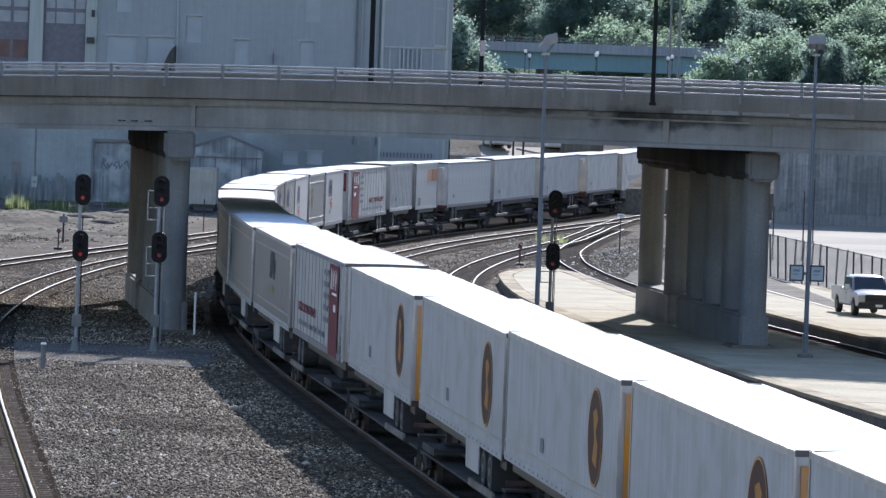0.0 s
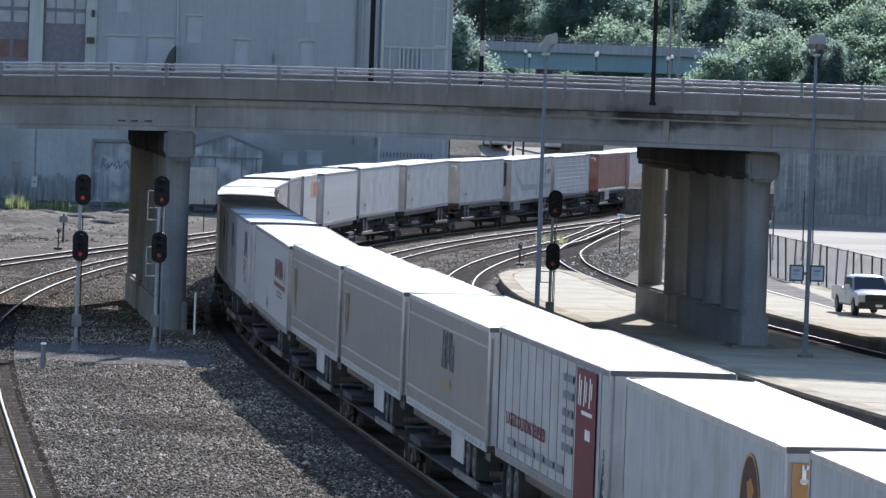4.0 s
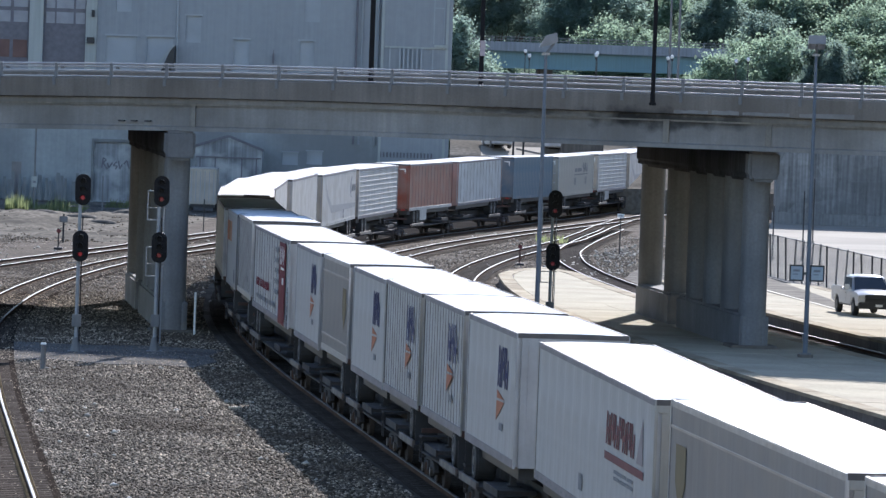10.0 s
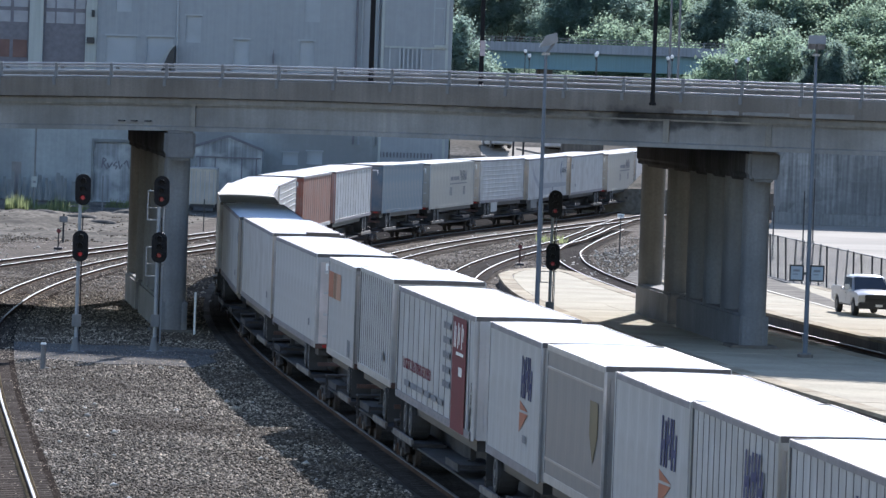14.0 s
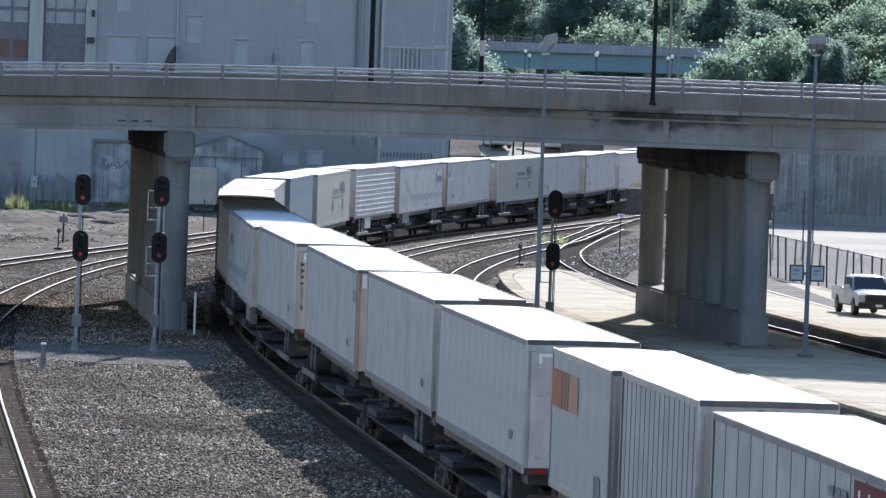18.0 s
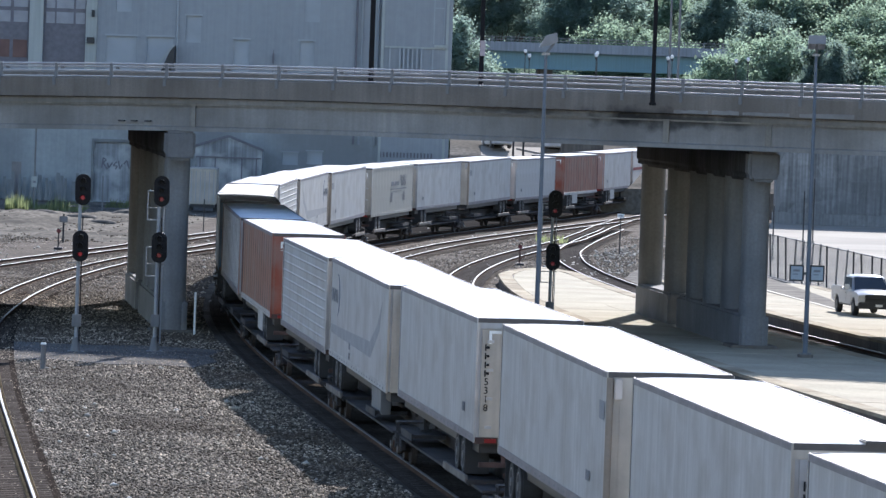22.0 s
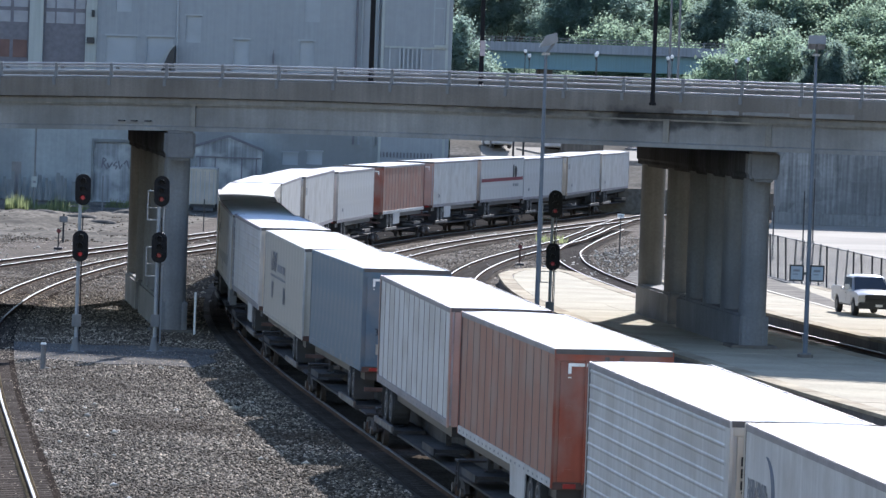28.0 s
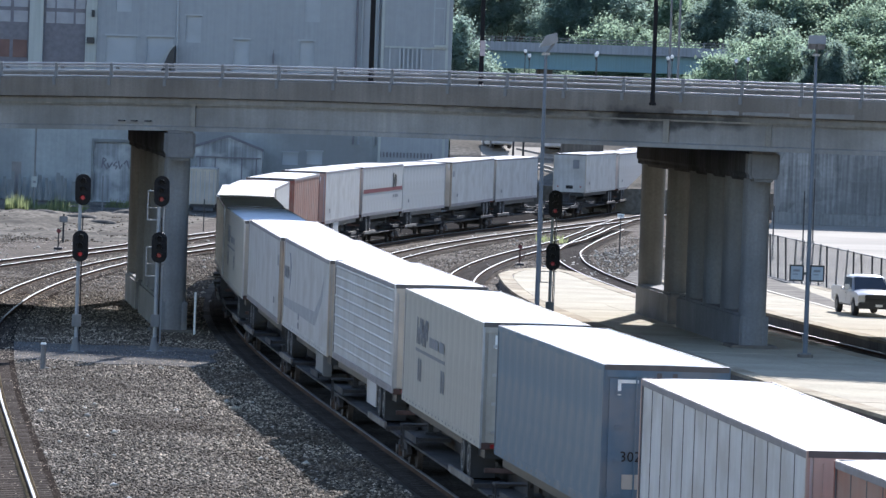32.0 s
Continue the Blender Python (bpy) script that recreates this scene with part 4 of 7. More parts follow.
# ------------------------------------------------ the trailer train
def paint(name, col, **k):
    return mat(name, col, **{**dict(rough=0.5, spec=0.3, vary=0.06, scale=0.7, grain=0.03, gscale=9, streak=0.18, stain=(0.27, 0.245, 0.215), stain_amt=0.42, stain_scale=0.8), **k})


def ink(name, col):
    """Faded lettering paint, dull and plain."""
    return mat(name, col, 0.6, vary=0.10, scale=2.0, grain=0.05, gscale=14, spec=0.2)


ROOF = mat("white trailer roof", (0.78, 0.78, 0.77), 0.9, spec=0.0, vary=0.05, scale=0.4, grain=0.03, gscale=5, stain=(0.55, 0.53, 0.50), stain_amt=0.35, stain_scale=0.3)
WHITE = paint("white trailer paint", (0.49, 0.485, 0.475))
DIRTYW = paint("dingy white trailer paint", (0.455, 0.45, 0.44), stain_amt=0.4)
# cream, pushed warmer and lighter for light bounced onto the end faces
OFFWHITE = paint("cream trailer paint", (0.55, 0.49, 0.405))
PALE = paint("pale grey trailer paint", (0.445, 0.455, 0.465))
GREYP = paint("mid grey trailer paint", (0.205, 0.21, 0.215), vary=0.10, rough=0.36, spec=0.5)
TAN = paint("faded tan trailer paint", (0.41, 0.39, 0.34), streak=0.2)
ORANGE = paint("faded orange trailer paint", (0.29, 0.12, 0.083), streak=0.12, vary=0.10)
ORANGE_D = paint("deep orange door paint", (0.28, 0.068, 0.038), vary=0.15)
BLUE = paint("faded blue trailer paint", (0.092, 0.150, 0.205), streak=0.1, vary=0.10)
PINK = paint("faded salmon nose paint", (0.50, 0.345, 0.28))
SILVER = paint("bare aluminium side", (0.58, 0.59, 0.60), rough=0.42, metal=0.2, streak=0.10)
RED = ink("dark red panel", (0.14, 0.014, 0.024))
GOLD = paint("amber door paint", (0.62, 0.26, 0.015))
BROWN = ink("dark brown emblem", (0.05, 0.014, 0.011))
NAVY = ink("navy lettering", (0.042, 0.047, 0.125))
ORMARK = ink("orange arrow mark", (0.40, 0.150, 0.080))
INK = ink("black lettering", (0.02, 0.02, 0.022))
GREYINK = ink("grey faded lettering", (0.2, 0.205, 0.22))
REDINK = ink("red lettering", (0.16, 0.022, 0.035))
GREEN = ink("green mark", (0.03, 0.16, 0.05))
MARK = mat("white reflective tape", (0.82, 0.82, 0.78), 0.4)
TRIM = mat("dull aluminium trim", (0.44, 0.44, 0.44), 0.4, 0.5, vary=0.15)
RUSTY = mat("rusty bumper steel", (0.075, 0.042, 0.034), 0.75, vary=0.3)
REEFER = mat("black cooling unit grille", (0.02, 0.02, 0.022), 0.5)
LAMP_RED = mat("red tail lamp glass", (0.25, 0.01, 0.01), 0.3)
MAUVE = mat("dull mauve-grey rail", (0.20, 0.185, 0.198), 0.55, vary=0.18, scale=1.2, grain=0.1, gscale=8)
JOINT = mat("dark panel joint", (0.15, 0.135, 0.13), 0.7, vary=0.15)
BLACKTRIM = mat("weathered dark trim", (0.095, 0.085, 0.08), 0.6, vary=0.2)
HW = 1.295


def bars(parent, x, z, rows, w, h, gap, material, side, name="lettering"):
    """Rows of plain blocks standing for small lettering, centred at x, going down from z."""
    sh = Shape()
    rng = random.Random(int(abs(x * 100) + z * 10))
    for r in range(rows):
        zz = z - r * (h + gap)
        n = 3
        x0 = x - w / 2
        for j in range(n):
            ww = w / n * rng.uniform(0.72, 0.95)
            y = -side * (HW + 0.004)
            sh.box(x0, x0 + ww, min(y, y - side * 0.004), max(y, y - side * 0.004), zz - h, zz)
            x0 += w / n
    ob = part(name, sh, material, parent)
    ob["kind"] = "stuff"
    return ob


def strokes(parent, x, z, n, w, h, material, side, slant=0.1, name="company_mark", label=""):
    """Plain slanted bars, standing for a row of large letters, from x onwards."""
    y0, y1 = sorted((-side * (HW + 0.002), -side * (HW + 0.007)))
    joined = Shape()
    for i in range(n):
        xx = x + i * w * 1.12
        k = 0.62 + 0.3 * ((i * 3 + n) % 4) / 3
        lift = (1 - k) * (i % 2)
        sh = Shape() if n < 5 else joined
        for u0, v0, u1, v1 in ((0, 0, 0.27, 1), (0.27, lift + k * 0.36, 0.62, lift + k * 0.58), (0.62, lift, 0.9, lift + k)):
            sh.extrude_y([(xx + u0 * w + slant * v0 * h, z + v0 * h), (xx + u1 * w + slant * v0 * h, z + v0 * h), (xx + u1 * w + slant * v1 * h, z + v1 * h), (xx + u0 * w + slant * v1 * h, z + v1 * h)], y0, y1)
        if n < 5:
            part("mark_block", sh.mesh("mark_block", material, weld=True), None, parent, label)
    if n >= 5:
        part(name, joined, material, parent, label)["kind"] = "stuff"


def on_side(x, z, side):
    return pose(x, -side * (HW + 0.004), z, 90, 0, 0 if side > 0 else 180)


WHEEL = {}


def road_wheel(parent, x, y, z):
    if "tyre" not in WHEEL:
        WHEEL["tyre"] = Shape().rod((0, -0.25, 0), (0, 0.25, 0), 0.5, seg=20).mesh("wheel", RUBBER, 0.05)
        s, prof, seg = Shape(), [(-0.27, 0.0), (-0.27, 0.10), (-0.22, 0.13), (-0.20, 0.26), (-0.262, 0.30), (-0.262, 0.34), (0.262, 0.34), (0.262, 0.30), (0.20, 0.26), (0.22, 0.13), (0.27, 0.10), (0.27, 0.0)], 20
        s.v = [(r * math.cos(2 * math.pi * i / seg), yy, r * math.sin(2 * math.pi * i / seg)) for yy, r in prof for i in range(seg)]
        s.f = [(j * seg + i, j * seg + (i + 1) % seg, (j + 1) * seg + (i + 1) % seg, (j + 1) * seg + i) for j in range(len(prof) - 1) for i in range(seg)]
        WHEEL["rim"] = s.mesh("rim", RIM)
    w = part("wheel", WHEEL["tyre"], None, parent, m=Matrix.Translation((x, y, z)))
    part("rim", WHEEL["rim"], None, w)


def trailer(label, L=16.15, top=5.0, h=3.02, side=WHITE, end=None, rail=None, texture="seams", lead="doors", skirt=False,
            axles=2, marks=None, post=None, door_col=None, low=None, number="", unit=False, lip=False, door_number="", group="trailers on the train"):
    """A box trailer; +x is the way it runs. lead: what its leading end is, doors or nose."""
    T = tagged(new("semi_trailer"), label, "trailer", group)
    end = end or side
    rail = rail or TRIM
    post = post or TRIM
    zb = top - h
    a, b = -L / 2, L / 2
    part("body", Shape().box(a + 0.05, b - 0.05, -HW + 0.035, HW - 0.035, zb + 0.05, top - 0.03), side, T)
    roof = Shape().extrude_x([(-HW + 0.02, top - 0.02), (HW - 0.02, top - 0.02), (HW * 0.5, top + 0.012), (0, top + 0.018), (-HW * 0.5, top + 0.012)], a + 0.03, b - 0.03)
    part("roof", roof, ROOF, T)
    for s in (1, -1):
        y = -s * HW
        y0, y1 = min(y, y + s * 0.05), max(y, y + s * 0.05)
        part("top_rail", Shape().box(a + 0.02, b - 0.02, y0, y1, top - 0.14, top - 0.002), rail, T, bevel=0.012)
        part("bottom_rail", Shape().box(a + 0.02, b - 0.02, y0, y1, zb, zb + 0.2), low or rail, T, bevel=0.01)
        for x in (a, b):
            x0, x1 = (x, x + 0.10) if x < 0 else (x - 0.10, x)
            xs = (x0 - 0.012, x0 - 0.002) if x > 0 else (x1 + 0.002, x1 + 0.012)
            part("edge_seam", Shape().box(*xs, min(y + s * 0.004, y + s * 0.03), max(y + s * 0.004, y + s * 0.03), zb + 0.02, top - 0.02), JOINT, T)
            part("corner_post", Shape().box(x0, x1, y0 - 0.004, y1 + 0.004, zb, top - 0.004), post, T, bevel=0.012)
        z0, z1 = zb + 0.2, top - 0.14
        if texture in ("ribs", "posts"):
            if ("rib", h) not in WHEEL:
                WHEEL["rib", h] = Shape().box(-0.017, 0.017, -0.014, 0.014, 0, z1 - z0).mesh("side_rib", JOINT, 0.006, seg=1)
            n = int(L / (1.16 if texture == "ribs" else 0.56))
            for i in range(1, n):
                part("side_rib", WHEEL["rib", h], None, T, m=Matrix.Translation((a + L * i / n, y + s * 0.038, z0)))
        elif texture in ("vcorr", "hcorr", "seams", "smooth"):
            sh = Shape()
            if texture == "vcorr":
                n = int(L / 0.2)
                line = []
                for i in range(n):
                    x, w = a + 0.12 + (L - 0.24) * i / n, (L - 0.24) / n
                    line += [(x, y + s * 0.034), (x + w * 0.35, y + s * 0.034), (x + w * 0.5, y + s * 0.006), (x + w * 0.85, y + s * 0.006)]
                line += [(b - 0.12, y + s * 0.032), (b - 0.12, y + s * 0.06), (a + 0.12, y + s * 0.06)]
                sh.prism(line, z0, z1)
            elif texture == "hcorr":
                n = int((z1 - z0) / 0.27)
                line = []
                for i in range(n):
                    z, w = z0 + i * (z1 - z0) / n, (z1 - z0) / n
                    line += [(y + s * 0.028, z), (y + s * 0.028, z + w * 0.68), (y + s * 0.012, z + w * 0.78), (y + s * 0.012, z + w * 0.88), (y + s * 0.028, z + w * 0.96)]
                line += [(y + s * 0.028, z1), (y + s * 0.06, z1), (y + s * 0.06, z0)]
                sh.extrude_x(line, a + 0.12, b - 0.62)
                part("end_panel", Shape().box(b - 0.6, b - 0.13, min(y + s * 0.01, y + s * 0.05), max(y + s * 0.01, y + s * 0.05), z0, z1), side, T)
            else:
                n = 1 if texture == "smooth" else max(2, int(L / 1.22))
                w = (L - 0.24) / n
                key = ("panel", round(w, 3), round(z1 - z0, 3), side.name)
                if key not in WHEEL:
                    WHEEL[key] = Shape().box(0.0005, w - 0.0005, -0.014, 0.014, 0, z1 - z0).mesh("side_panel", side)
                for i in range(n):
                    part("side_panel", WHEEL[key], None, T, m=Matrix.Translation((a + 0.12 + w * i, y + s * (0.0255 + 0.0002 * (i % 2)), z0)))
            if sh.v:
                part("side_panel", sh, side, T)
        # rivets and marker lamps along the lower rail
        if L > 10:
            sh = Shape()
            for i in range(int(L / 0.75)):
                x = a + 0.4 + i * 0.75
                sh.box(x, x + 0.18, min(y - s * 0.004, y), max(y - s * 0.004, y), zb + 0.07, zb + 0.12)
            part("reflector_tape", sh, GREYINK, T)["kind"] = "stuff"
    if side in (GREYP, PALE):
        for s in (1, -1):
            y = -s * HW
            for zr in (zb + 0.50, top - 0.52) if side is GREYP else (zb + 0.42,):
                part("rub_rail", Shape().box(a + 0.13, b - 0.13, min(y + s * 0.02, y - s * 0.006), max(y + s * 0.02, y - s * 0.006), zr, zr + 0.05), RAILBAR, T, "bright metal rub rail")
    d = 1 if lead == "doors" else -1
    xe, xn = d * b, -d * b          # door end and nose end

    def slabx(x, t, y0, y1, z0, z1):
        return Shape().box(min(x, x + t), max(x, x + t), y0, y1, z0, z1)

    # door end
    dc = door_col or end
    fr = slabx(xe, -d * 0.1, -HW + 0.05, HW - 0.05, top - 0.26, top - 0.005)
    part("door_header", fr, post if post is not TRIM else end, T, bevel=0.01)
    part("door_sill", slabx(xe, -d * 0.14, -HW + 0.02, HW - 0.02, zb - 0.02, zb + 0.14), RUSTY, T, bevel=0.01)
    for s in (-1, 1):
        door = part("door", slabx(xe - d * 0.02, -d * 0.05, min(0.01 * s, s * (HW - 0.13)), max(0.01 * s, s * (HW - 0.13)), zb + 0.15, top - 0.27), dc, T, bevel=0.008)
        for k in range(4):
            z = zb + 0.35 + k * (h - 0.95) / 3
            part("hinge", slabx(xe + d * 0.015, -d * 0.05, s * (HW - 0.26) - 0.16 * (s > 0) - 0.0, s * (HW - 0.26) + 0.16 * (s < 0) + 0.0, z, z + 0.07), post if post is not TRIM else TRIM, door)
        for y in (0.28, 0.62):
            part("lock_rod", Shape().rod((xe + d * 0.03, s * y, zb + 0.1), (xe + d * 0.03, s * y, top - 0.22), 0.018, seg=6), dc, door)
        part("lock_handle", slabx(xe + d * 0.04, d * 0.03, s * 0.28 - 0.02, s * 0.28 + 0.25 * s if s > 0 else s * 0.28 + 0.02, zb + 0.95, zb + 1.0) if s > 0 else slabx(xe + d * 0.04, d * 0.03, -0.53, -0.26, zb + 0.95, zb + 1.0), GALV, door)
        part("corner_mark", slabx(xe + d * 0.002, d * 0.006, s * (HW - 0.33) - 0.035, s * (HW - 0.33) + 0.035, top - 0.62, top - 0.30).box(min(xe + d * 0.002, xe + d * 0.008), max(xe + d * 0.002, xe + d * 0.008), min(s * (HW - 0.33), s * (HW - 0.72)), max(s * (HW - 0.33), s * (HW - 0.72)), top - 0.37, top - 0.30), MARK, T)
        part("door_latch", slabx(xe + d * 0.012, d * 0.03, s * 0.16 - 0.05, s * 0.16 + 0.05, top - 0.40, top - 0.15), BLACKTRIM, T, bevel=0.01)
        part("tail_lamp", slabx(xe + d * 0.002, d * 0.02, s * (HW - 0.4) - 0.14, s * (HW - 0.4) + 0.14, zb + 0.01, zb + 0.11), LAMP_RED, T)
        part("bumper_strut", slabx(xe - d * 0.05, -d * 0.08, s * 0.55 - 0.05, s * 0.55 + 0.05, zb - 0.5, zb), RUSTY, T)
    part("bumper_bar", slabx(xe, -d * 0.1, -1.15, 1.15, zb - 0.58, zb - 0.46), RUSTY, T, bevel=0.01)
    # nose end
    part("nose_panel", slabx(xn, d * 0.06, -HW + 0.11, HW - 0.11, zb + 0.02, top - 0.02), end, T, bevel=0.01)
    sh = Shape()
    for i in range(7):
        y = -HW + 0.3 + i * (2 * HW - 0.6) / 6
        sh.box(min(xn, xn - d * 0.02), max(xn, xn - d * 0.02), y - 0.03, y + 0.03, zb + 0.25, top - 0.2)
    part("nose_ribs", sh, end, T)
    if unit:
        x0, x1 = sorted((xn - d * 0.02, xn - d * 0.42))
        part("cooling_unit", Shape().box(x0, x1, -0.95, 0.95, zb + 1.1, top - 0.18), REEFER, T, "black cooling unit on the nose", bevel=0.06)
        x0, x1 = sorted((xn - d * 0.02, xn - d * 0.36))
        part("unit_cover", Shape().box(x0, x1, -0.95, 0.95, zb + 0.35, zb + 1.08), WHITE, T, bevel=0.05)
        x0, x1 = sorted((xn + d * 1.7, xn + d * 4.3))
        for s in (-1, 1):
            part("pallet_box", Shape().box(x0, x1, min(s * 0.95, s * 1.24), max(s * 0.95, s * 1.24), zb - 0.72, zb - 0.02), GALV_DULL, T, "grey belly box", bevel=0.03)
        part("fuel_tank", Shape().rod((xn + d * 4.6, -0.75, zb - 0.3), (xn + d * 5.9, -0.75, zb - 0.3), 0.26, seg=12), TRIM, T)
    for x in (a, b):
        x0, x1 = (x - 0.004, x + 0.03) if x < 0 else (x - 0.03, x + 0.004)
        part("roof_end_trim", Shape().box(x0, x1, -HW + 0.02, HW - 0.02, top - 0.11, top + 0.004), BLACKTRIM, T)
    part("underframe", Shape().box(a + 0.3, b - 0.3, -1.12, 1.12, zb - 0.26, zb + 0.04), BLACK, T)
    # running gear on the rail car
    xb = xe - d * (2.9 if axles == 2 else 1.6)
    part("axle_frame", Shape().box(xb - 1.4, xb + 1.4, -0.55, 0.55, zb - 0.32, zb + 0.05), BLACK, T)
    for i in range(axles):
        x = xb + (i - (axles - 1) / 2) * 1.24
        part("axle", Shape().rod((x, -1.0, 1.46), (x, 1.0, 1.46), 0.07, seg=8), BLACK, T)
        for s in (-1, 1):
            road_wheel(T, x, s * 1.0, 1.46)
    for s in (-1, 1):
        part("mudflap", Shape().box(min(xb + d * 1.35, xb + d * 1.37), max(xb + d * 1.35, xb + d * 1.37), s * 1.0 - 0.3, s * 1.0 + 0.3, 1.05, zb), BLACK, T)
        x = xn + d * 3.2
        part("landing_leg", Shape().box(x - 0.07, x + 0.07, s * 0.85 - 0.07, s * 0.85 + 0.07, 1.22, zb + 0.05).box(x - 0.14, x + 0.14, s * 0.85 - 0.14, s * 0.85 + 0.14, 1.19, 1.23).beam((x, s * 0.85, 1.4), (x + d * 0.8, s * 0.85, zb), 0.05, 0.05), CARSTEEL, T)
        if skirt:
            x0, x1 = sorted((xb - d * 1.45, xb - d * 4.1))
            part("side_skirt", Shape().extrude_y([(x0 + 0.1, 1.22), (x1 - 0.1, 1.22), (x1, zb + 0.02), (x0, zb + 0.02)], s * (HW - 0.06), s * (HW - 0.03)), side if skirt is True else skirt, T)
    if marks:
        for s in (1, -1):
            marks(T, s, a, b, zb, top)
    if number:
        m = pose(xe + d * 0.006, -d * (HW - 0.26), 0, 90, 0, 90 * d)
        for i, ch in enumerate(number):
            if ch == "#":
                part("lettering", slabx(xe + d * 0.004, d * 0.004, -d * (HW - 0.26) - 0.055, -d * (HW - 0.26) - 0.022, top - 0.785 - i * 0.21, top - 0.625 - i * 0.21).box(min(xe + d * 0.004, xe + d * 0.008), max(xe + d * 0.004, xe + d * 0.008), -d * (HW - 0.26) - 0.012, -d * (HW - 0.26) + 0.055, top - 0.735 - i * 0.21, top - 0.675 - i * 0.21), INK, T)
            else:
                words("lettering", ch, 0.24, INK, T, Matrix.Translation((0, 0, top - 0.70 - i * 0.21)) @ m)
    if lip:
        part("roof_lip", slabx(xe - d * 0.5, d * 0.62, -0.1, HW - 0.2, top + 0.005, top + 0.075), BLACKTRIM, T, "dark plate along the roof edge", bevel=0.02)
    if door_number:
        words("door_number", door_number, 0.3, INK, T, pose(xe + d * 0.004, -d * 0.62, zb + 1.15, 90, 0, 90 * d))
        part("door_notice", slabx(xe + d * 0.002, d * 0.006, -0.86, -0.42, zb + 0.5, zb + 0.8), TAN, T, "faded tan notice plate")
    T.location = (0, 0, -60)
    return T


# ---- what stands on the sides
def parcel_marks(T, s, a, b, zb, top):
    zc = (zb + top) / 2
    y0, y1 = sorted((-s * (HW + 0.002), -s * (HW + 0.006)))
    e = part("emblem", Shape().disc_y(b - 3.1, zc + 0.1, 0.98, 1.02, y0, y1, 32), BROWN, T, "dark brown round emblem")
    y0, y1 = sorted((-s * (HW + 0.007), -s * (HW + 0.010)))
    sh = Shape()
    for i in range(32):
        t0, t1 = 2 * math.pi * i / 32, 2 * math.pi * (i + 1) / 32
        sh.extrude_y([(b - 3.1 + r * math.cos(t), zc + 0.1 + r * 1.04 * math.sin(t)) for r, t in ((0.98, t0), (0.98, t1), (0.93, t1), (0.93, t0))], y0, y1)
    part("emblem_rim", sh, GOLD, e)["kind"] = "stuff"
    part("emblem_field", Shape().extrude_y([(b - 3.1 + u, zc + 0.1 + w) for u, w in ((-0.3, 0.5), (0.1, 0.6), (0.4, 0.42), (0.1, 0.1), (0.42, -0.15), (0.3, -0.62), (-0.25, -0.5), (-0.05, -0.05))], y0, y1), ink("amber emblem field", (0.40, 0.17, 0.03)), e)
    bars(T, a + 6.2, zb + 0.95, 1, 0.5, 0.32, 0.1, GREYINK, s)


def freight_marks(T, s, a, b, zb, top):
    y0, y1 = sorted((-s * (HW + 0.002), -s * (HW + 0.007)))
    x0 = b - 3.2
    strokes(T, x0, top - 1.4, 3, 0.56, 0.95, NAVY, s, 0.12, label="dark navy company mark")
    ar = Shape().extrude_y([(x0 - 0.05, top - 1.48), (x0 + 0.02, top - 1.68), (x0 + 1.35, top - 1.66)], y0, y1)
    ar.extrude_y([(x0 - 0.05, top - 1.74), (x0 + 1.3, top - 1.72), (x0 - 0.1, top - 2.2)], y0, y1)
    part("arrow_mark", ar, ORMARK, T, "orange arrow mark")
    bars(T, x0 + 0.85, top - 2.22, 1, 0.7, 0.17, 0.05, GREYINK, s)


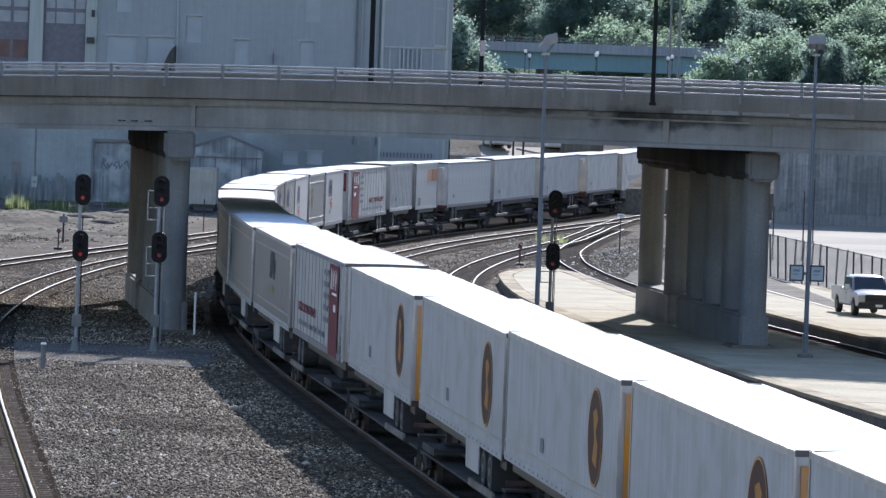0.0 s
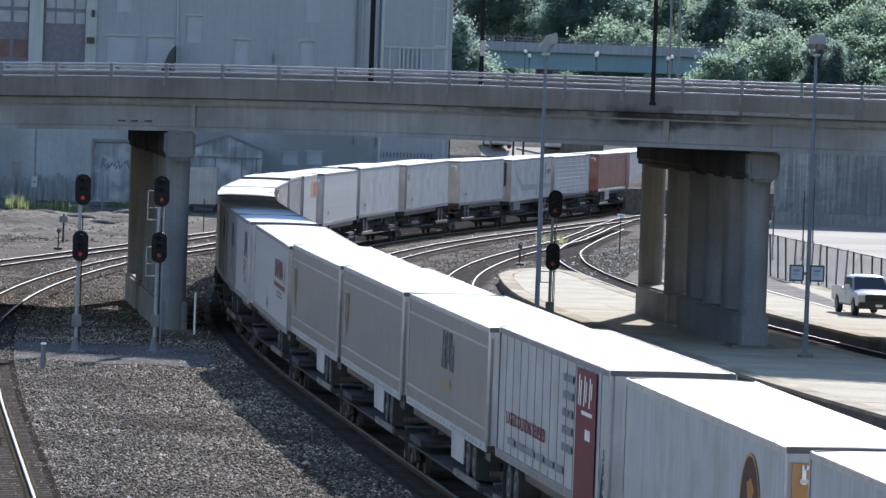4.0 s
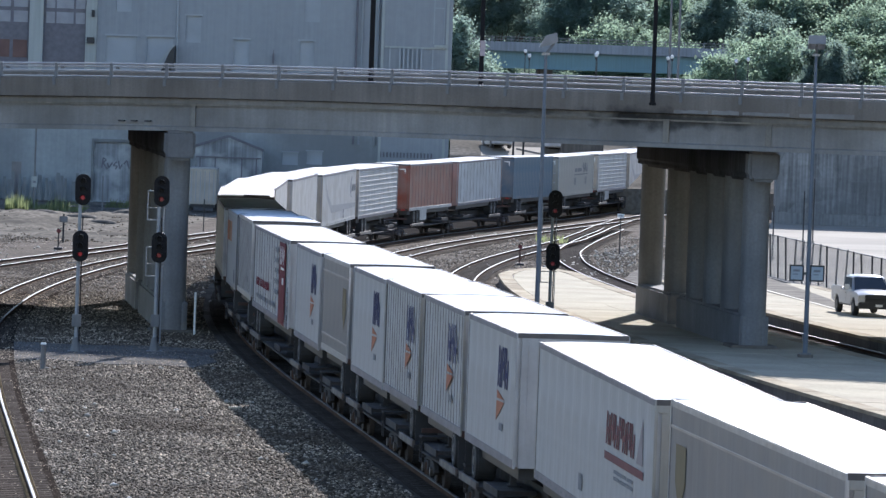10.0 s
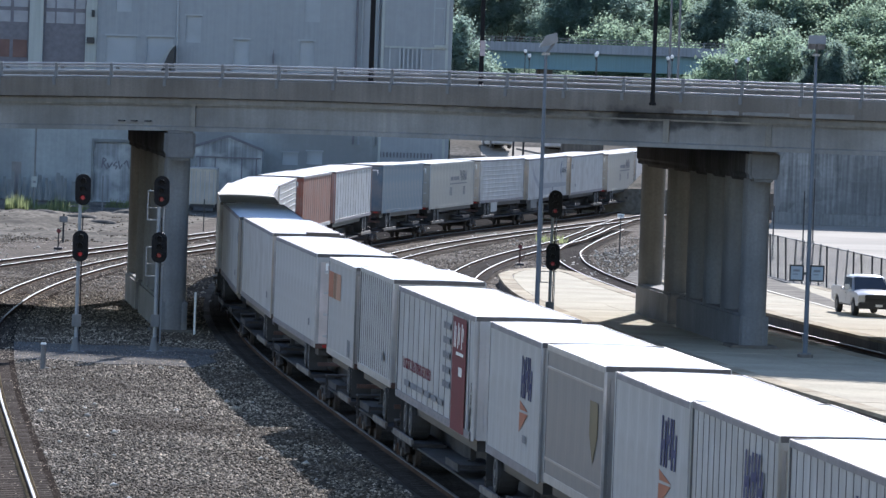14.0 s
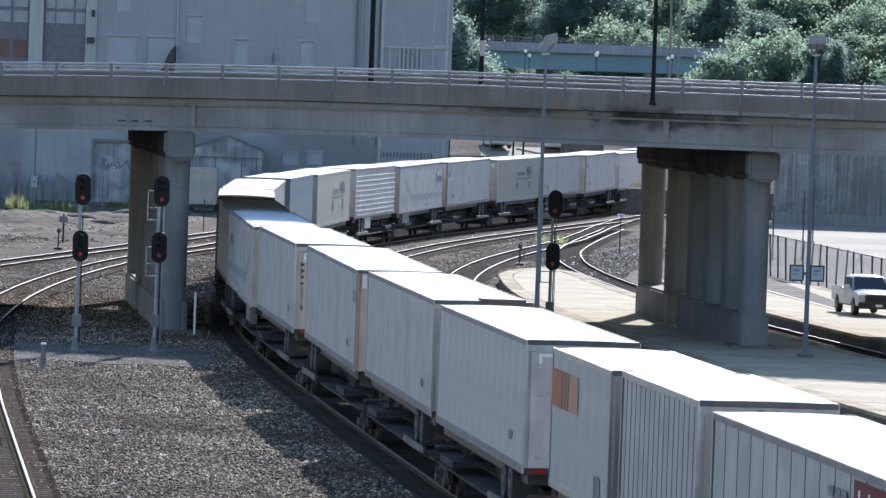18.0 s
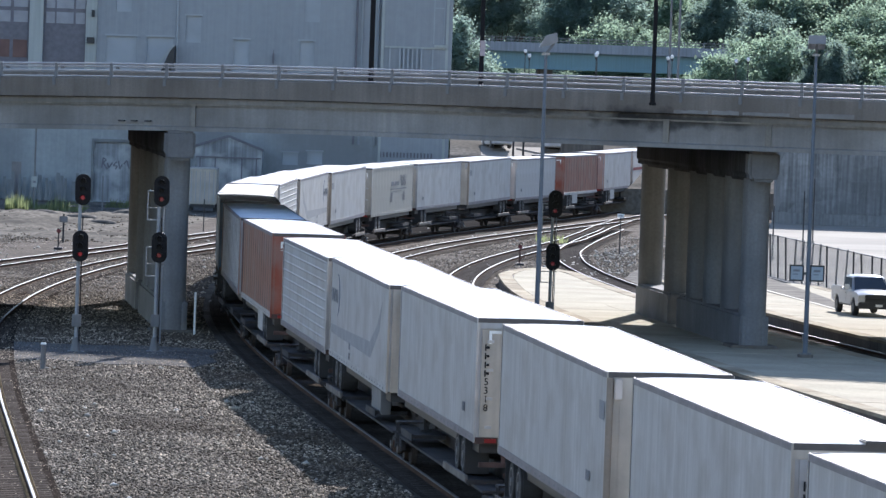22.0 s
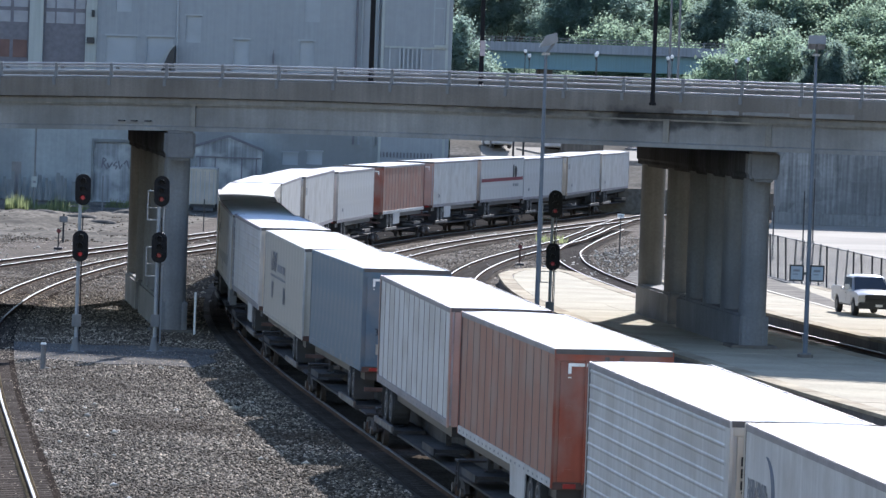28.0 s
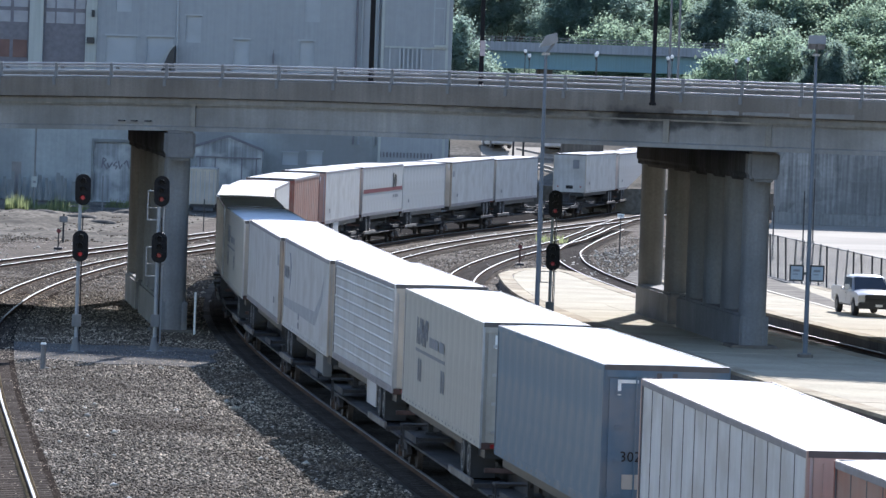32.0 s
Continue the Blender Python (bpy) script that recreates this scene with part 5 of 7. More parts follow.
def red_marks(T, s, a, b, zb, top):
    y0, y1 = sorted((-s * (HW + 0.002), -s * (HW + 0.006)))
    p = part("red_panel", Shape().box(b - 4.5, b - 1.7, y0, y1, zb + 0.02, top - 0.18), RED, T, "dark red vertical panel")
    y0, y1 = sorted((-s * (HW + 0.007), -s * (HW + 0.011)))
    sh = Shape()
    for i in range(3):
        x = b - 4.2 + i * 0.75
        sh.extrude_y([(x, top - 0.95), (x + 0.13, top - 0.95), (x + 0.2, top - 0.32), (x + 0.07, top - 0.32)], y0, y1)
        sh.extrude_y([(x + 0.26, top - 0.95 + 0.1 * i), (x + 0.38, top - 0.95 + 0.1 * i), (x + 0.44, top - 0.42), (x + 0.32, top - 0.42)], y0, y1)
    sh.box(b - 3.7, b - 2.2, y0, y1, top - 1.12, top - 1.04)
    sh.box(b - 3.1, b - 2.4, y0, y1, top - 1.62, top - 1.40)
    part("company_mark", sh, MARK, p, "white company mark")["kind"] = "stuff"
    bars(T, b - 5.75, top - 0.42, 5, 1.5, 0.17, 0.2, GREYINK, s)
    words("slogan", "LOGISTIC SOLUTIONS DELIVERED", 0.42, REDINK, T, on_side(a + 5.0, zb + 1.02, s), squeeze=1.02)
    bars(T, a + 4.4, zb + 0.60, 1, 4.6, 0.16, 0.1, GREYINK, s)
    bars(T, a + 9.2, zb + 0.60, 1, 4.4, 0.16, 0.1, GREYINK, s)
    y0, y1 = sorted((-s * (HW + 0.002), -s * (HW + 0.006)))
    part("dark_stripe", Shape().extrude_y([(b - 1.2, zb + 0.1), (b - 0.75, zb + 0.1), (b - 0.75, top - 1.6)], y0, y1), GREYINK, T)
    sh = Shape()
    part("nose_panel_red", Shape().box(b + 0.022, b + 0.028, -HW + 0.75, HW - 0.15, top - 1.3, top - 0.2), RED, T) if s > 0 else None
    if s > 0:
        part("nose_fairing", Shape().extrude_x([(-HW + 0.5, zb + 0.6), (HW - 0.5, zb + 0.6), (HW - 0.7, top - 1.0), (-HW + 0.9, top - 1.0)], b + 0.03, b + 0.25), WHITE, T)
        part("leaf_mark", Shape().box(b + 0.252, b + 0.256, -HW + 0.6, -HW + 0.95, zb + 0.9, zb + 1.5), GREEN, T)
        for i, ch in enumerate("53900"):
            words("lettering", ch, 0.34, INK, T, pose(b - 0.38, -HW - 0.006, top - 1.75 - i * 0.3, 90, 0, 0))


def grey_marks(T, s, a, b, zb, top):
    y0, y1 = sorted((-s * (HW + 0.002), -s * (HW + 0.006)))
    strokes(T, b - 9.4, top - 1.5, 3, 0.78, 0.95, ink("faded charcoal", (0.105, 0.105, 0.11)), s, 0.2, label="faded dark company mark")
    part("yellow_patch", Shape().box(b - 9.3, b - 7.4, y0, y1, top - 2.0, top - 1.75), ink("faded yellow", (0.30, 0.23, 0.11)), T)


def shield_marks(T, s, a, b, zb, top):
    y0, y1 = sorted((-s * (HW + 0.002), -s * (HW + 0.006)))
    zc, xs = (zb + top) / 2 + 0.1, (b - 1.3 if b - a < 10 else a + 1.35)
    part("shield_mark", Shape().extrude_y([(xs + u, zc + w) for u, w in ((-0.55, 0.6), (0.55, 0.6), (0.55, -0.1), (0, -0.68), (-0.55, -0.1))], y0, y1), ink("faded brass shield", (0.19, 0.15, 0.085)), T, "faded brass shield mark")


def clip_marks(T, s, a, b, zb, top):
    dull = ink("dull maroon lettering", (0.17, 0.062, 0.066))
    strokes(T, b - 6.1, top - 1.35, 7, 0.48, 0.66, dull, s, label="dull maroon company lettering")
    y0, y1 = sorted((-s * (HW + 0.002), -s * (HW + 0.006)))
    part("underline", Shape().box(b - 6.2, b - 1.2, y0, y1, top - 1.66, top - 1.5), dull, T)
    part("sail_mark", Shape().extrude_y([(b - 2.1, top - 1.4), (b - 1.3, top - 1.4), (b - 1.45, top - 0.5)], y0, y1), ink("grey sail mark", (0.30, 0.26, 0.26)), T, "grey sail-shaped mark")
    bars(T, b - 3.6, top - 1.78, 2, 2.6, 0.07, 0.06, GREYINK, s)
    bars(T, a + 7.0, zb + 0.75, 1, 0.5, 0.35, 0.06, GREYINK, s)


def arc_marks(T, s, a, b, zb, top):
    y0, y1 = sorted((-s * (HW - 0.0105), -s * (HW - 0.008)))
    sh = Shape()
    for i in range(14):
        t0, t1 = radians(80 - i * 10), radians(70 - i * 10)
        w0, w1 = 0.34 * math.sin(math.pi * i / 14), 0.34 * math.sin(math.pi * (i + 1) / 14)
        q = [(a + 1.9 + (0.8 + w) * math.cos(t) * 0.9, top - 1.1 + (0.68 + w * 0.5) * math.sin(t)) for w, t in ((0, t0), (w0 + 0.02, t0), (w1 + 0.02, t1), (0, t1))]
        sh.extrude_y(q, y0, y1)
    part("arc_mark", sh, ink("faded slate mark", (0.09, 0.115, 0.165)), T, "dark curved swoosh mark")
    strokes(T, a + 0.5, top - 1.3, 7, 0.24, 0.4, GREYINK, s, 0.0, label="dark company lettering")
    ghost, h = ink("ghost of a removed decal", (0.335, 0.335, 0.345)), top - zb
    part("decal_ghost", Shape().extrude_y([(a + 0.4, top - 0.76 * h), (b - 4.7, top - 0.77 * h), (b - 4.9, top - 0.62 * h), (a + 0.4, top - 0.67 * h)], y0, y1).extrude_y([(b - 4.9, top - 0.62 * h), (b - 4.7, top - 0.77 * h), (b - 2.3, top - 0.46 * h), (b - 3.0, top - 0.42 * h)], y0, y1).extrude_y([(b - 3.0, top - 0.42 * h), (b - 2.3, top - 0.46 * h), (b - 1.8, top - 0.18 * h)], y0, y1), ghost, T, "faint grey ghost of a removed check mark")
    bars(T, a + 6.4, zb + 0.75, 2, 0.45, 0.2, 0.1, GREYINK, s)


def window_marks(T, s, a, b, zb, top):
    y0, y1 = sorted((-s * (HW + 0.002), -s * (HW + 0.006)))
    blocks = (("orange_block", 0.12, 1.62, ORMARK), ("brown_block", 1.70, 2.55, ink("brown printed block", (0.26, 0.15, 0.09))), ("faded_block", 2.63, 4.0, ink("faded orange block", (0.46, 0.26, 0.17))))
    for name, u0, u1, c in blocks:
        part(name, Shape().box(a + u0, a + u1, y0, y1, top - 1.22, top - 0.42), c, T, name.split("_")[0] + " printed block")
    bars(T, b - 1.5, zb + 0.75, 1, 0.9, 0.5, 0.1, GREYINK, s)


def tan_marks(T, s, a, b, zb, top):
    y0, y1 = sorted((-s * (HW + 0.002), -s * (HW + 0.006)))
    strokes(T, a + 3.1, top - 1.3, 4, 0.6, 0.7, GREYINK, s, 0.05, label="dark company lettering")
    bars(T, a + 7.8, top - 0.98, 1, 3.4, 0.26, 0.1, GREYINK, s)
    part("underline", Shape().box(a + 3.0, a + 9.6, y0, y1, top - 1.5, top - 1.42), GREYINK, T)
    for x in (a + 3.6, a + 8.8):
        for k in (0, 0.5):
            part("dark_bar", Shape().box(x + k, x + k + 0.28, y0, y1, top - 2.25, top - 1.68), GREYINK, T)


def stripe_marks(T, s, a, b, zb, top):
    y0, y1 = sorted((-s * (HW + 0.002), -s * (HW + 0.006)))
    part("red_stripe", Shape().box(a + 0.4, b - 0.3, y0, y1, top - 1.62, top - 1.38), REDINK, T, "dark red stripe")
    x = a + 3.4
    part("company_mark", Shape().disc_y(x, top - 1.0, 0.55, 0.42, y0, y1, 16).box(x + 0.7, x + 1.2, y0, y1, top - 1.4, top - 0.5), INK, T, "black company mark")
    bars(T, x, top - 1.85, 1, 2.4, 0.2, 0.05, GREYINK, s)


def plain_marks(T, s, a, b, zb, top):
    bars(T, b - 2.2, zb + 0.85, 1, 0.6, 0.22, 0.06, GREYINK, s)


# body lengths, and how far the leading end of a trailer hangs below its rear on the rail car
LENGTH = dict(parcel=17.1, redpanel=17.3, grey_a=17.15, grey_b=16.75, clip=16.4, pup_a=9.05, pup_b=8.75, pup_grey=8.45, pup_corr=9.1, pup_window=8.5, white_a=16.8, white_b=16.9, white_c=16.6, white_d=17.1, reefer=17.1, ridged=17, ridged_skirt=17.5, orange=16.9, silver=17.1, blue=16.75, tan=17.2, pinknose=17.2, darknose=17, striped=17.3)
DIP = dict(parcel=0.09, grey_a=0.05, grey_b=0.07, clip=0.22, pup_a=0.02, pup_b=0.02, white_b=0.05, white_c=0.13, white_d=0.04, reefer=0.13, ridged=0.06, silver=0.12, blue=-0.06, tan=0.06)
# metres along the line of each leading end at the start, and the kind of trailer
def cream_marks(T, s, a, b, zb, top):
    """Small things at the leading nose corner."""
    plain_marks(T, s, a, b, zb, top)
    y0, y1 = sorted((-s * (HW + 0.002), -s * (HW + 0.006)))
    part("side_notice", Shape().box(b - 0.95, b - 0.25, y0, y1, top - 1.0, top - 0.62), ink("faded grey notice", (0.27, 0.275, 0.29)), T, "faded grey notice")
    part("corner_rail", Shape().rod((b + 0.01, -s * (HW - 0.06), zb + 0.05), (b + 0.01, -s * (HW - 0.06), top - 0.12), 0.07, seg=12), ink("brown weathered edge", (0.30, 0.25, 0.20)), T, smooth=True)
    part("corner_bracket", Shape().box(b + 0.02, b + 0.10, min(-s * (HW - 0.14), -s * (HW - 0.30)), max(-s * (HW - 0.14), -s * (HW - 0.30)), top - 0.55, top - 0.13), RAILBAR, T, "bright metal corner bracket", bevel=0.02)


def nose_marks(T, s, a, b, zb, top):
    plain_marks(T, s, a, b, zb, top)
    if s > 0:
        part("nose_decal", Shape().box(b + 0.022, b + 0.03, 0.25, 0.75, top - 1.15, top - 0.45), GREYINK, T, "small dark decal")
        part("gladhand_box", Shape().box(b + 0.022, b + 0.06, -0.25, 0.3, zb + 0.3, zb + 0.55), INK, T)
        for y in (-0.9, 0.9):
            part("marker_lamp", Shape().box(b + 0.022, b + 0.05, y - 0.06, y + 0.06, zb + 0.4, zb + 0.5), LAMP_RED, T)


STYLE = {}


def style(key):
    if key in STYLE:
        return STYLE[key]
    G = dict(
        parcel=lambda: trailer("pale grey parcel trailer with a dark round emblem and amber doors", L=LENGTH["parcel"], top=4.86, h=2.95, texture="smooth", side=PALE, end=WHITE, door_col=GOLD, marks=parcel_marks, skirt=WHITE, rail=TRIM, low=PALE),
        redpanel=lambda: trailer("white trailer with a dark red panel and red lettering", L=LENGTH["redpanel"], top=4.92, side=DIRTYW, lead="nose", texture="ribs", marks=red_marks, rail=MAUVE, post=WHITE),
        grey_a=lambda: trailer("grey trailer with a faded company mark and pale end posts", L=LENGTH["grey_a"], top=4.815, h=2.95, texture="smooth", side=GREYP, end=WHITE, marks=grey_marks, skirt=WHITE, low=PALE),
        grey_b=lambda: trailer("plain mid-grey trailer with pale lower rail", L=LENGTH["grey_b"], top=4.82, h=2.95, texture="smooth", side=GREYP, end=TAN, marks=shield_marks, skirt=WHITE, low=PALE),
        clip=lambda: trailer("white trailer with red company lettering and rusty door posts", L=LENGTH["clip"], top=4.83, side=DIRTYW, door_col=TAN, marks=clip_marks, post=TAN, rail=MAUVE),
        pup_a=lambda: trailer("short white trailer with navy mark and orange arrow", L=LENGTH["pup_a"], top=4.94, h=3.1, side=DIRTYW, axles=1, lead="nose", marks=freight_marks, rail=MAUVE, post=WHITE, texture="seams"),
        pup_b=lambda: trailer("short corrugated white trailer with navy mark and orange arrow", L=LENGTH["pup_b"], top=4.96, h=3.1, side=DIRTYW, axles=1, marks=freight_marks, rail=MAUVE, post=TAN, texture="posts", end=TAN),
        pup_grey=lambda: trailer("short grey trailer with a brass shield", L=LENGTH["pup_grey"], top=4.965, h=3.0, side=GREYP, axles=1, marks=shield_marks, end=GREYP),
        pup_corr=lambda: trailer("short corrugated white trailer", L=LENGTH["pup_corr"], top=5.02, h=3.0, side=DIRTYW, axles=1, texture="posts", end=TAN, marks=plain_marks),
        pup_window=lambda: trailer("short white trailer with orange printed blocks", L=LENGTH["pup_window"], top=4.935, h=3.0, side=DIRTYW, axles=1, marks=window_marks, end=GREYP, post=GREYP),
        white_a=lambda: trailer("plain white trailer with pinkish white doors", L=LENGTH["white_a"], top=4.865, side=WHITE, door_col=paint("pinkish white door paint", (0.66, 0.58, 0.54)), marks=plain_marks, rail=MAUVE),
        white_b=lambda: trailer("plain white trailer with a stacked fleet number", L=LENGTH["white_b"], top=4.945, texture="smooth", side=WHITE, door_col=WHITE, number="####30142", lip=True, marks=plain_marks, rail=MAUVE, post=OFFWHITE),
        white_c=lambda: trailer("plain white trailer with a cream rounded nose", L=LENGTH["white_c"], top=4.945, texture="smooth", side=WHITE, end=OFFWHITE, lead="nose", post=OFFWHITE, marks=cream_marks, rail=MAUVE),
        white_d=lambda: trailer("white trailer with cream doors and black number", L=LENGTH["white_d"], top=4.93, texture="smooth", side=WHITE, door_col=OFFWHITE, number="####5318", marks=plain_marks, rail=MAUVE),
        reefer=lambda: trailer("white refrigerated trailer with a dark swoosh", L=LENGTH["reefer"], top=4.885, texture="smooth", side=WHITE, lead="nose", end=OFFWHITE, post=OFFWHITE, unit=True, marks=arc_marks, rail=MAUVE, low=WHITE),
        ridged=lambda: trailer("white trailer with horizontally ridged sides", L=LENGTH["ridged"], top=4.91, side=WHITE, texture="hcorr", end=OFFWHITE, number="###30257", rail=MAUVE),
        ridged_skirt=lambda: trailer("white ridged trailer with a white side skirt", L=LENGTH["ridged_skirt"], top=4.91, side=WHITE, texture="hcorr", end=OFFWHITE, rail=MAUVE, skirt=WHITE),
        orange=lambda: trailer("faded orange ribbed trailer with white lower rail", L=LENGTH["orange"], top=4.92, side=ORANGE, end=ORANGE_D, post=ORANGE_D, texture="ribs", low=WHITE, rail=MAUVE, skirt=WHITE),
        silver=lambda: trailer("bare aluminium ribbed trailer with a salmon nose", L=LENGTH["silver"], top=4.95, side=SILVER, end=PINK, post=PINK, lead="nose", texture="ribs", rail=MAUVE),
        blue=lambda: trailer("faded blue panelled trailer with blue doors", L=LENGTH["blue"], top=4.97, side=BLUE, end=BLUE, post=BLUE, texture="seams", rail=BLUE, low=BLUE, door_number="3026"),
        tan=lambda: trailer("faded tan trailer with dark lettering and bars", L=LENGTH["tan"], top=4.89, side=TAN, end=TAN, marks=tan_marks, rail=TAN),
        pinknose=lambda: trailer("white trailer with a salmon nose", L=LENGTH["pinknose"], top=4.97, texture="smooth", side=WHITE, end=PINK, post=PINK, lead="doors", door_col=PINK, marks=plain_marks, rail=MAUVE, skirt=WHITE),
        darknose=lambda: trailer("white trailer with a small dark decal on its nose", L=LENGTH["darknose"], top=4.95, texture="smooth", side=WHITE, lead="nose", end=WHITE, post=OFFWHITE, marks=nose_marks, rail=MAUVE, low=WHITE),
        striped=lambda: trailer("white trailer with a dark red stripe and black mark", L=LENGTH["striped"], top=4.97, side=WHITE, end=OFFWHITE, marks=stripe_marks, rail=MAUVE),
    )
    STYLE[key] = G[key]()
    return STYLE[key]


CONSIST = [(411.75, "parcel"), (393.35, "parcel"), (374.75, "parcel"), (357.13, "parcel"), (337.93, "parcel"), (318.73, "redpanel"), (299.52, "grey_a"),
           (280.68, "grey_b"), (262.53, "grey_b"), (244.00, "clip"), (224.04, "pup_a"), (214.03, "pup_b"), (204.46, "pup_b"), (195.56, "pup_a"),
           (185.12, "pup_grey"), (175.72, "pup_a"), (163.93, "redpanel"), (145.13, "pup_corr"), (134.69, "pup_window"), (121.93, "white_a"), (103.80, "white_b"),
           (83.64, "white_c"), (62.48, "white_d"), (42.32, "reefer"), (23.88, "ridged"), (1.94, "orange"), (-17.21, "silver"), (-39.09, "blue"),
           (-58.62, "tan"), (-78.41, "ridged_skirt"), (-97.74, "reefer"), (-116.83, "white_c"), (-136.40, "tan"), (-155.35, "white_d"), (-175.70, "white_c"),
           (-194.50, "white_a"), (-215.45, "orange"), (-235.90, "pinknose"), (-254.45, "striped"), (-271.80, "white_a"), (-291.20, "white_c"), (-308.65, "white_d"),
           (-348.30, "darknose"), (-367.40, "white_a"), (-386.50, "white_c"), (-405.50, "white_d")]

WHEELSET = {}


def spine_car(L, lead, axles, label):
    """One platform of the articulated train: a spine, wheel platforms, a hitch and a bogie at its leading end."""
    C = tagged(new("spine_car"), label, "rail car", "rail cars of the train")
    a, b = -L / 2 - 1.2, L / 2 + 1.6
    sp = Shape().extrude_x([(-0.32, 0.62), (0.32, 0.62), (0.32, 1.30), (0.45, 1.30), (0.45, 1.36), (-0.45, 1.36), (-0.45, 1.30), (-0.32, 1.30)], a, b)
    part("spine", sp, CARSTEEL, C)
    # full-length plate added to stop sunlight passing below the trailers
    part("deck", Shape().box(a + 0.2, b - 0.2, -1.22, 1.22, 0.80, 0.855), CARSTEEL, C)
    d = 1 if lead == "doors" else -1
    xw = d * (L / 2 - (2.9 if axles == 2 else 1.6))
    n = 2.3 if axles == 2 else 1.7
    for s in (-1, 1):
        y0, y1 = sorted((s * 0.45, s * 1.36))
        p = part("wheel_platform", Shape().box(xw - n, xw + n, y0, y1, 0.86, 0.955), CARSTEEL, C)
        part("platform_edge", Shape().box(xw - n, xw + n, min(s * 1.33, s * 1.40), max(s * 1.33, s * 1.40), 0.90, 1.06), CAREDGE, p, "scuffed pale edge bar")
        x = -d * (L / 2 - 3.2)
        p = part("leg_platform", Shape().box(x - 1.3, x + 1.3, y0, y1, 1.08, 1.18), CARSTEEL, C)
        part("platform_edge", Shape().box(x - 1.3, x + 1.3, min(s * 1.33, s * 1.38), max(s * 1.33, s * 1.38), 1.02, 1.2), CARSTEEL, p)
        for k in range(3):
            xx = xw + (k - 1) * n * 0.9
            part("bracket", Shape().extrude_x([(s * 0.3, 0.66), (s * 0.3, 0.86), (s * 1.3, 0.86), (s * 1.3, 0.80)], xx - 0.06, xx + 0.06), CARSTEEL, C)
        part("brake_pipe", Shape().rod((a, s * 0.5, 0.72), (b, s * 0.5, 0.72), 0.03, seg=6), CARSTEEL, C)
        part("ladder", Shape().rod((a + 1.0, s * 1.25, 0.55), (a + 1.0, s * 1.25, 1.25), 0.02, seg=6).rod((a + 1.4, s * 1.25, 0.55), (a + 1.4, s * 1.25, 1.25), 0.02, seg=6).rod((a + 1.0, s * 1.25, 0.65), (a + 1.4, s * 1.25, 0.65), 0.018, seg=6).rod((a + 1.0, s * 1.25, 0.95), (a + 1.4, s * 1.25, 0.95), 0.018, seg=6).box(a + 0.9, a + 1.5, min(s * 0.4, s * 1.28), max(s * 0.4, s * 1.28), 1.2, 1.25), CARSTEEL, C)
    xh = -d * (L / 2 - 0.9)
    part("hitch_stand", Shape().extrude_y([(xh - 0.55, 1.15), (xh + 0.55, 1.15), (xh + 0.2, 1.88), (xh - 0.2, 1.88)], -0.4, 0.4).box(xh - 0.45, xh + 0.45, -0.45, 0.45, 1.86, 1.94), CARSTEEL, C)
    # bogie
    xb = b - 0.2
    B = part("bogie", Shape().box(xb - 0.25, xb + 0.25, -1.15, 1.15, 0.42, 0.66), CARSTEEL, C)
    if not WHEELSET:
        f = Shape().extrude_y([(-1.25, 0.42), (-1.05, 0.66), (-0.45, 0.74), (0.45, 0.74), (1.05, 0.66), (1.25, 0.42), (1.05, 0.34), (0.6, 0.5), (0.35, 0.24), (-0.35, 0.24), (-0.6, 0.5), (-1.05, 0.34)], -0.07, 0.07)
        WHEELSET["frame"] = f.mesh("side_frame", CARSTEEL, 0.015, seg=1)
        w = Shape()
        for s in (-1, 1):
            w.rod((0, s * 0.69, 0.42), (0, s * 0.80, 0.42), 0.42, seg=20)
            w.rod((0, s * 0.66, 0.42), (0, s * 0.70, 0.42), 0.45, seg=20)
        w.rod((0, -1.0, 0.42), (0, 1.0, 0.42), 0.08, seg=8)
        WHEELSET["wheel"] = w.mesh("wheelset", CARSTEEL)
        WHEELSET["cap"] = Shape().rod((0, -0.05, 0), (0, 0.05, 0), 0.13, 0.10, 10).mesh("bearing_cap", CAREDGE)
        WHEELSET["spring"] = Shape().rod((0, 0, 0.28), (0, 0, 0.60), 0.10, 0.10, 10).mesh("spring", RAILSIDE)
    for s in (-1, 1):
        part("side_frame", WHEELSET["frame"], None, B, m=Matrix.Translation((xb, s * 1.02, 0)))
        part("spring", WHEELSET["spring"], None, B, m=Matrix.Translation((xb, s * 1.1, 0)))
        for k in (-0.87, 0.87):
            part("bearing_cap", WHEELSET["cap"], None, B, m=Matrix.Translation((xb + k, s * 1.12, 0.42)))
    for k in (-0.87, 0.87):
        part("wheelset", WHEELSET["wheel"], None, B, m=Matrix.Translation((xb + k, 0, 0)))
    C.location = (0, 0, -60)
    return C


CARS = {}
MOVERS = []
used = set()
for lead_s, key in CONSIST:
    T = style(key)
    L = LENGTH[key]
    nose = "nose" if key in ("redpanel", "pup_a", "white_c", "reefer", "silver", "darknose") else "doors"
    ck = (L, nose)
    axles = 1 if L < 10 else 2
    if ck not in CARS:
        CARS[ck] = spine_car(L, nose, axles, "grimy dark articulated spine car under a trailer")
    for proto in (T, CARS[ck]):
        ob = proto if proto.name not in used else copy_thing(proto, Matrix())
        used.add(proto.name)
        MOVERS.append((ob, lead_s - L / 2, L, DIP.get(key, 0.0) if proto is T else 0.0))
# the empty platform before the last trailers
gap = spine_car(6.0, "doors", 1, "short empty dark rail car platform")
MOVERS.append((gap, -344.0, 6.0, 0.0))


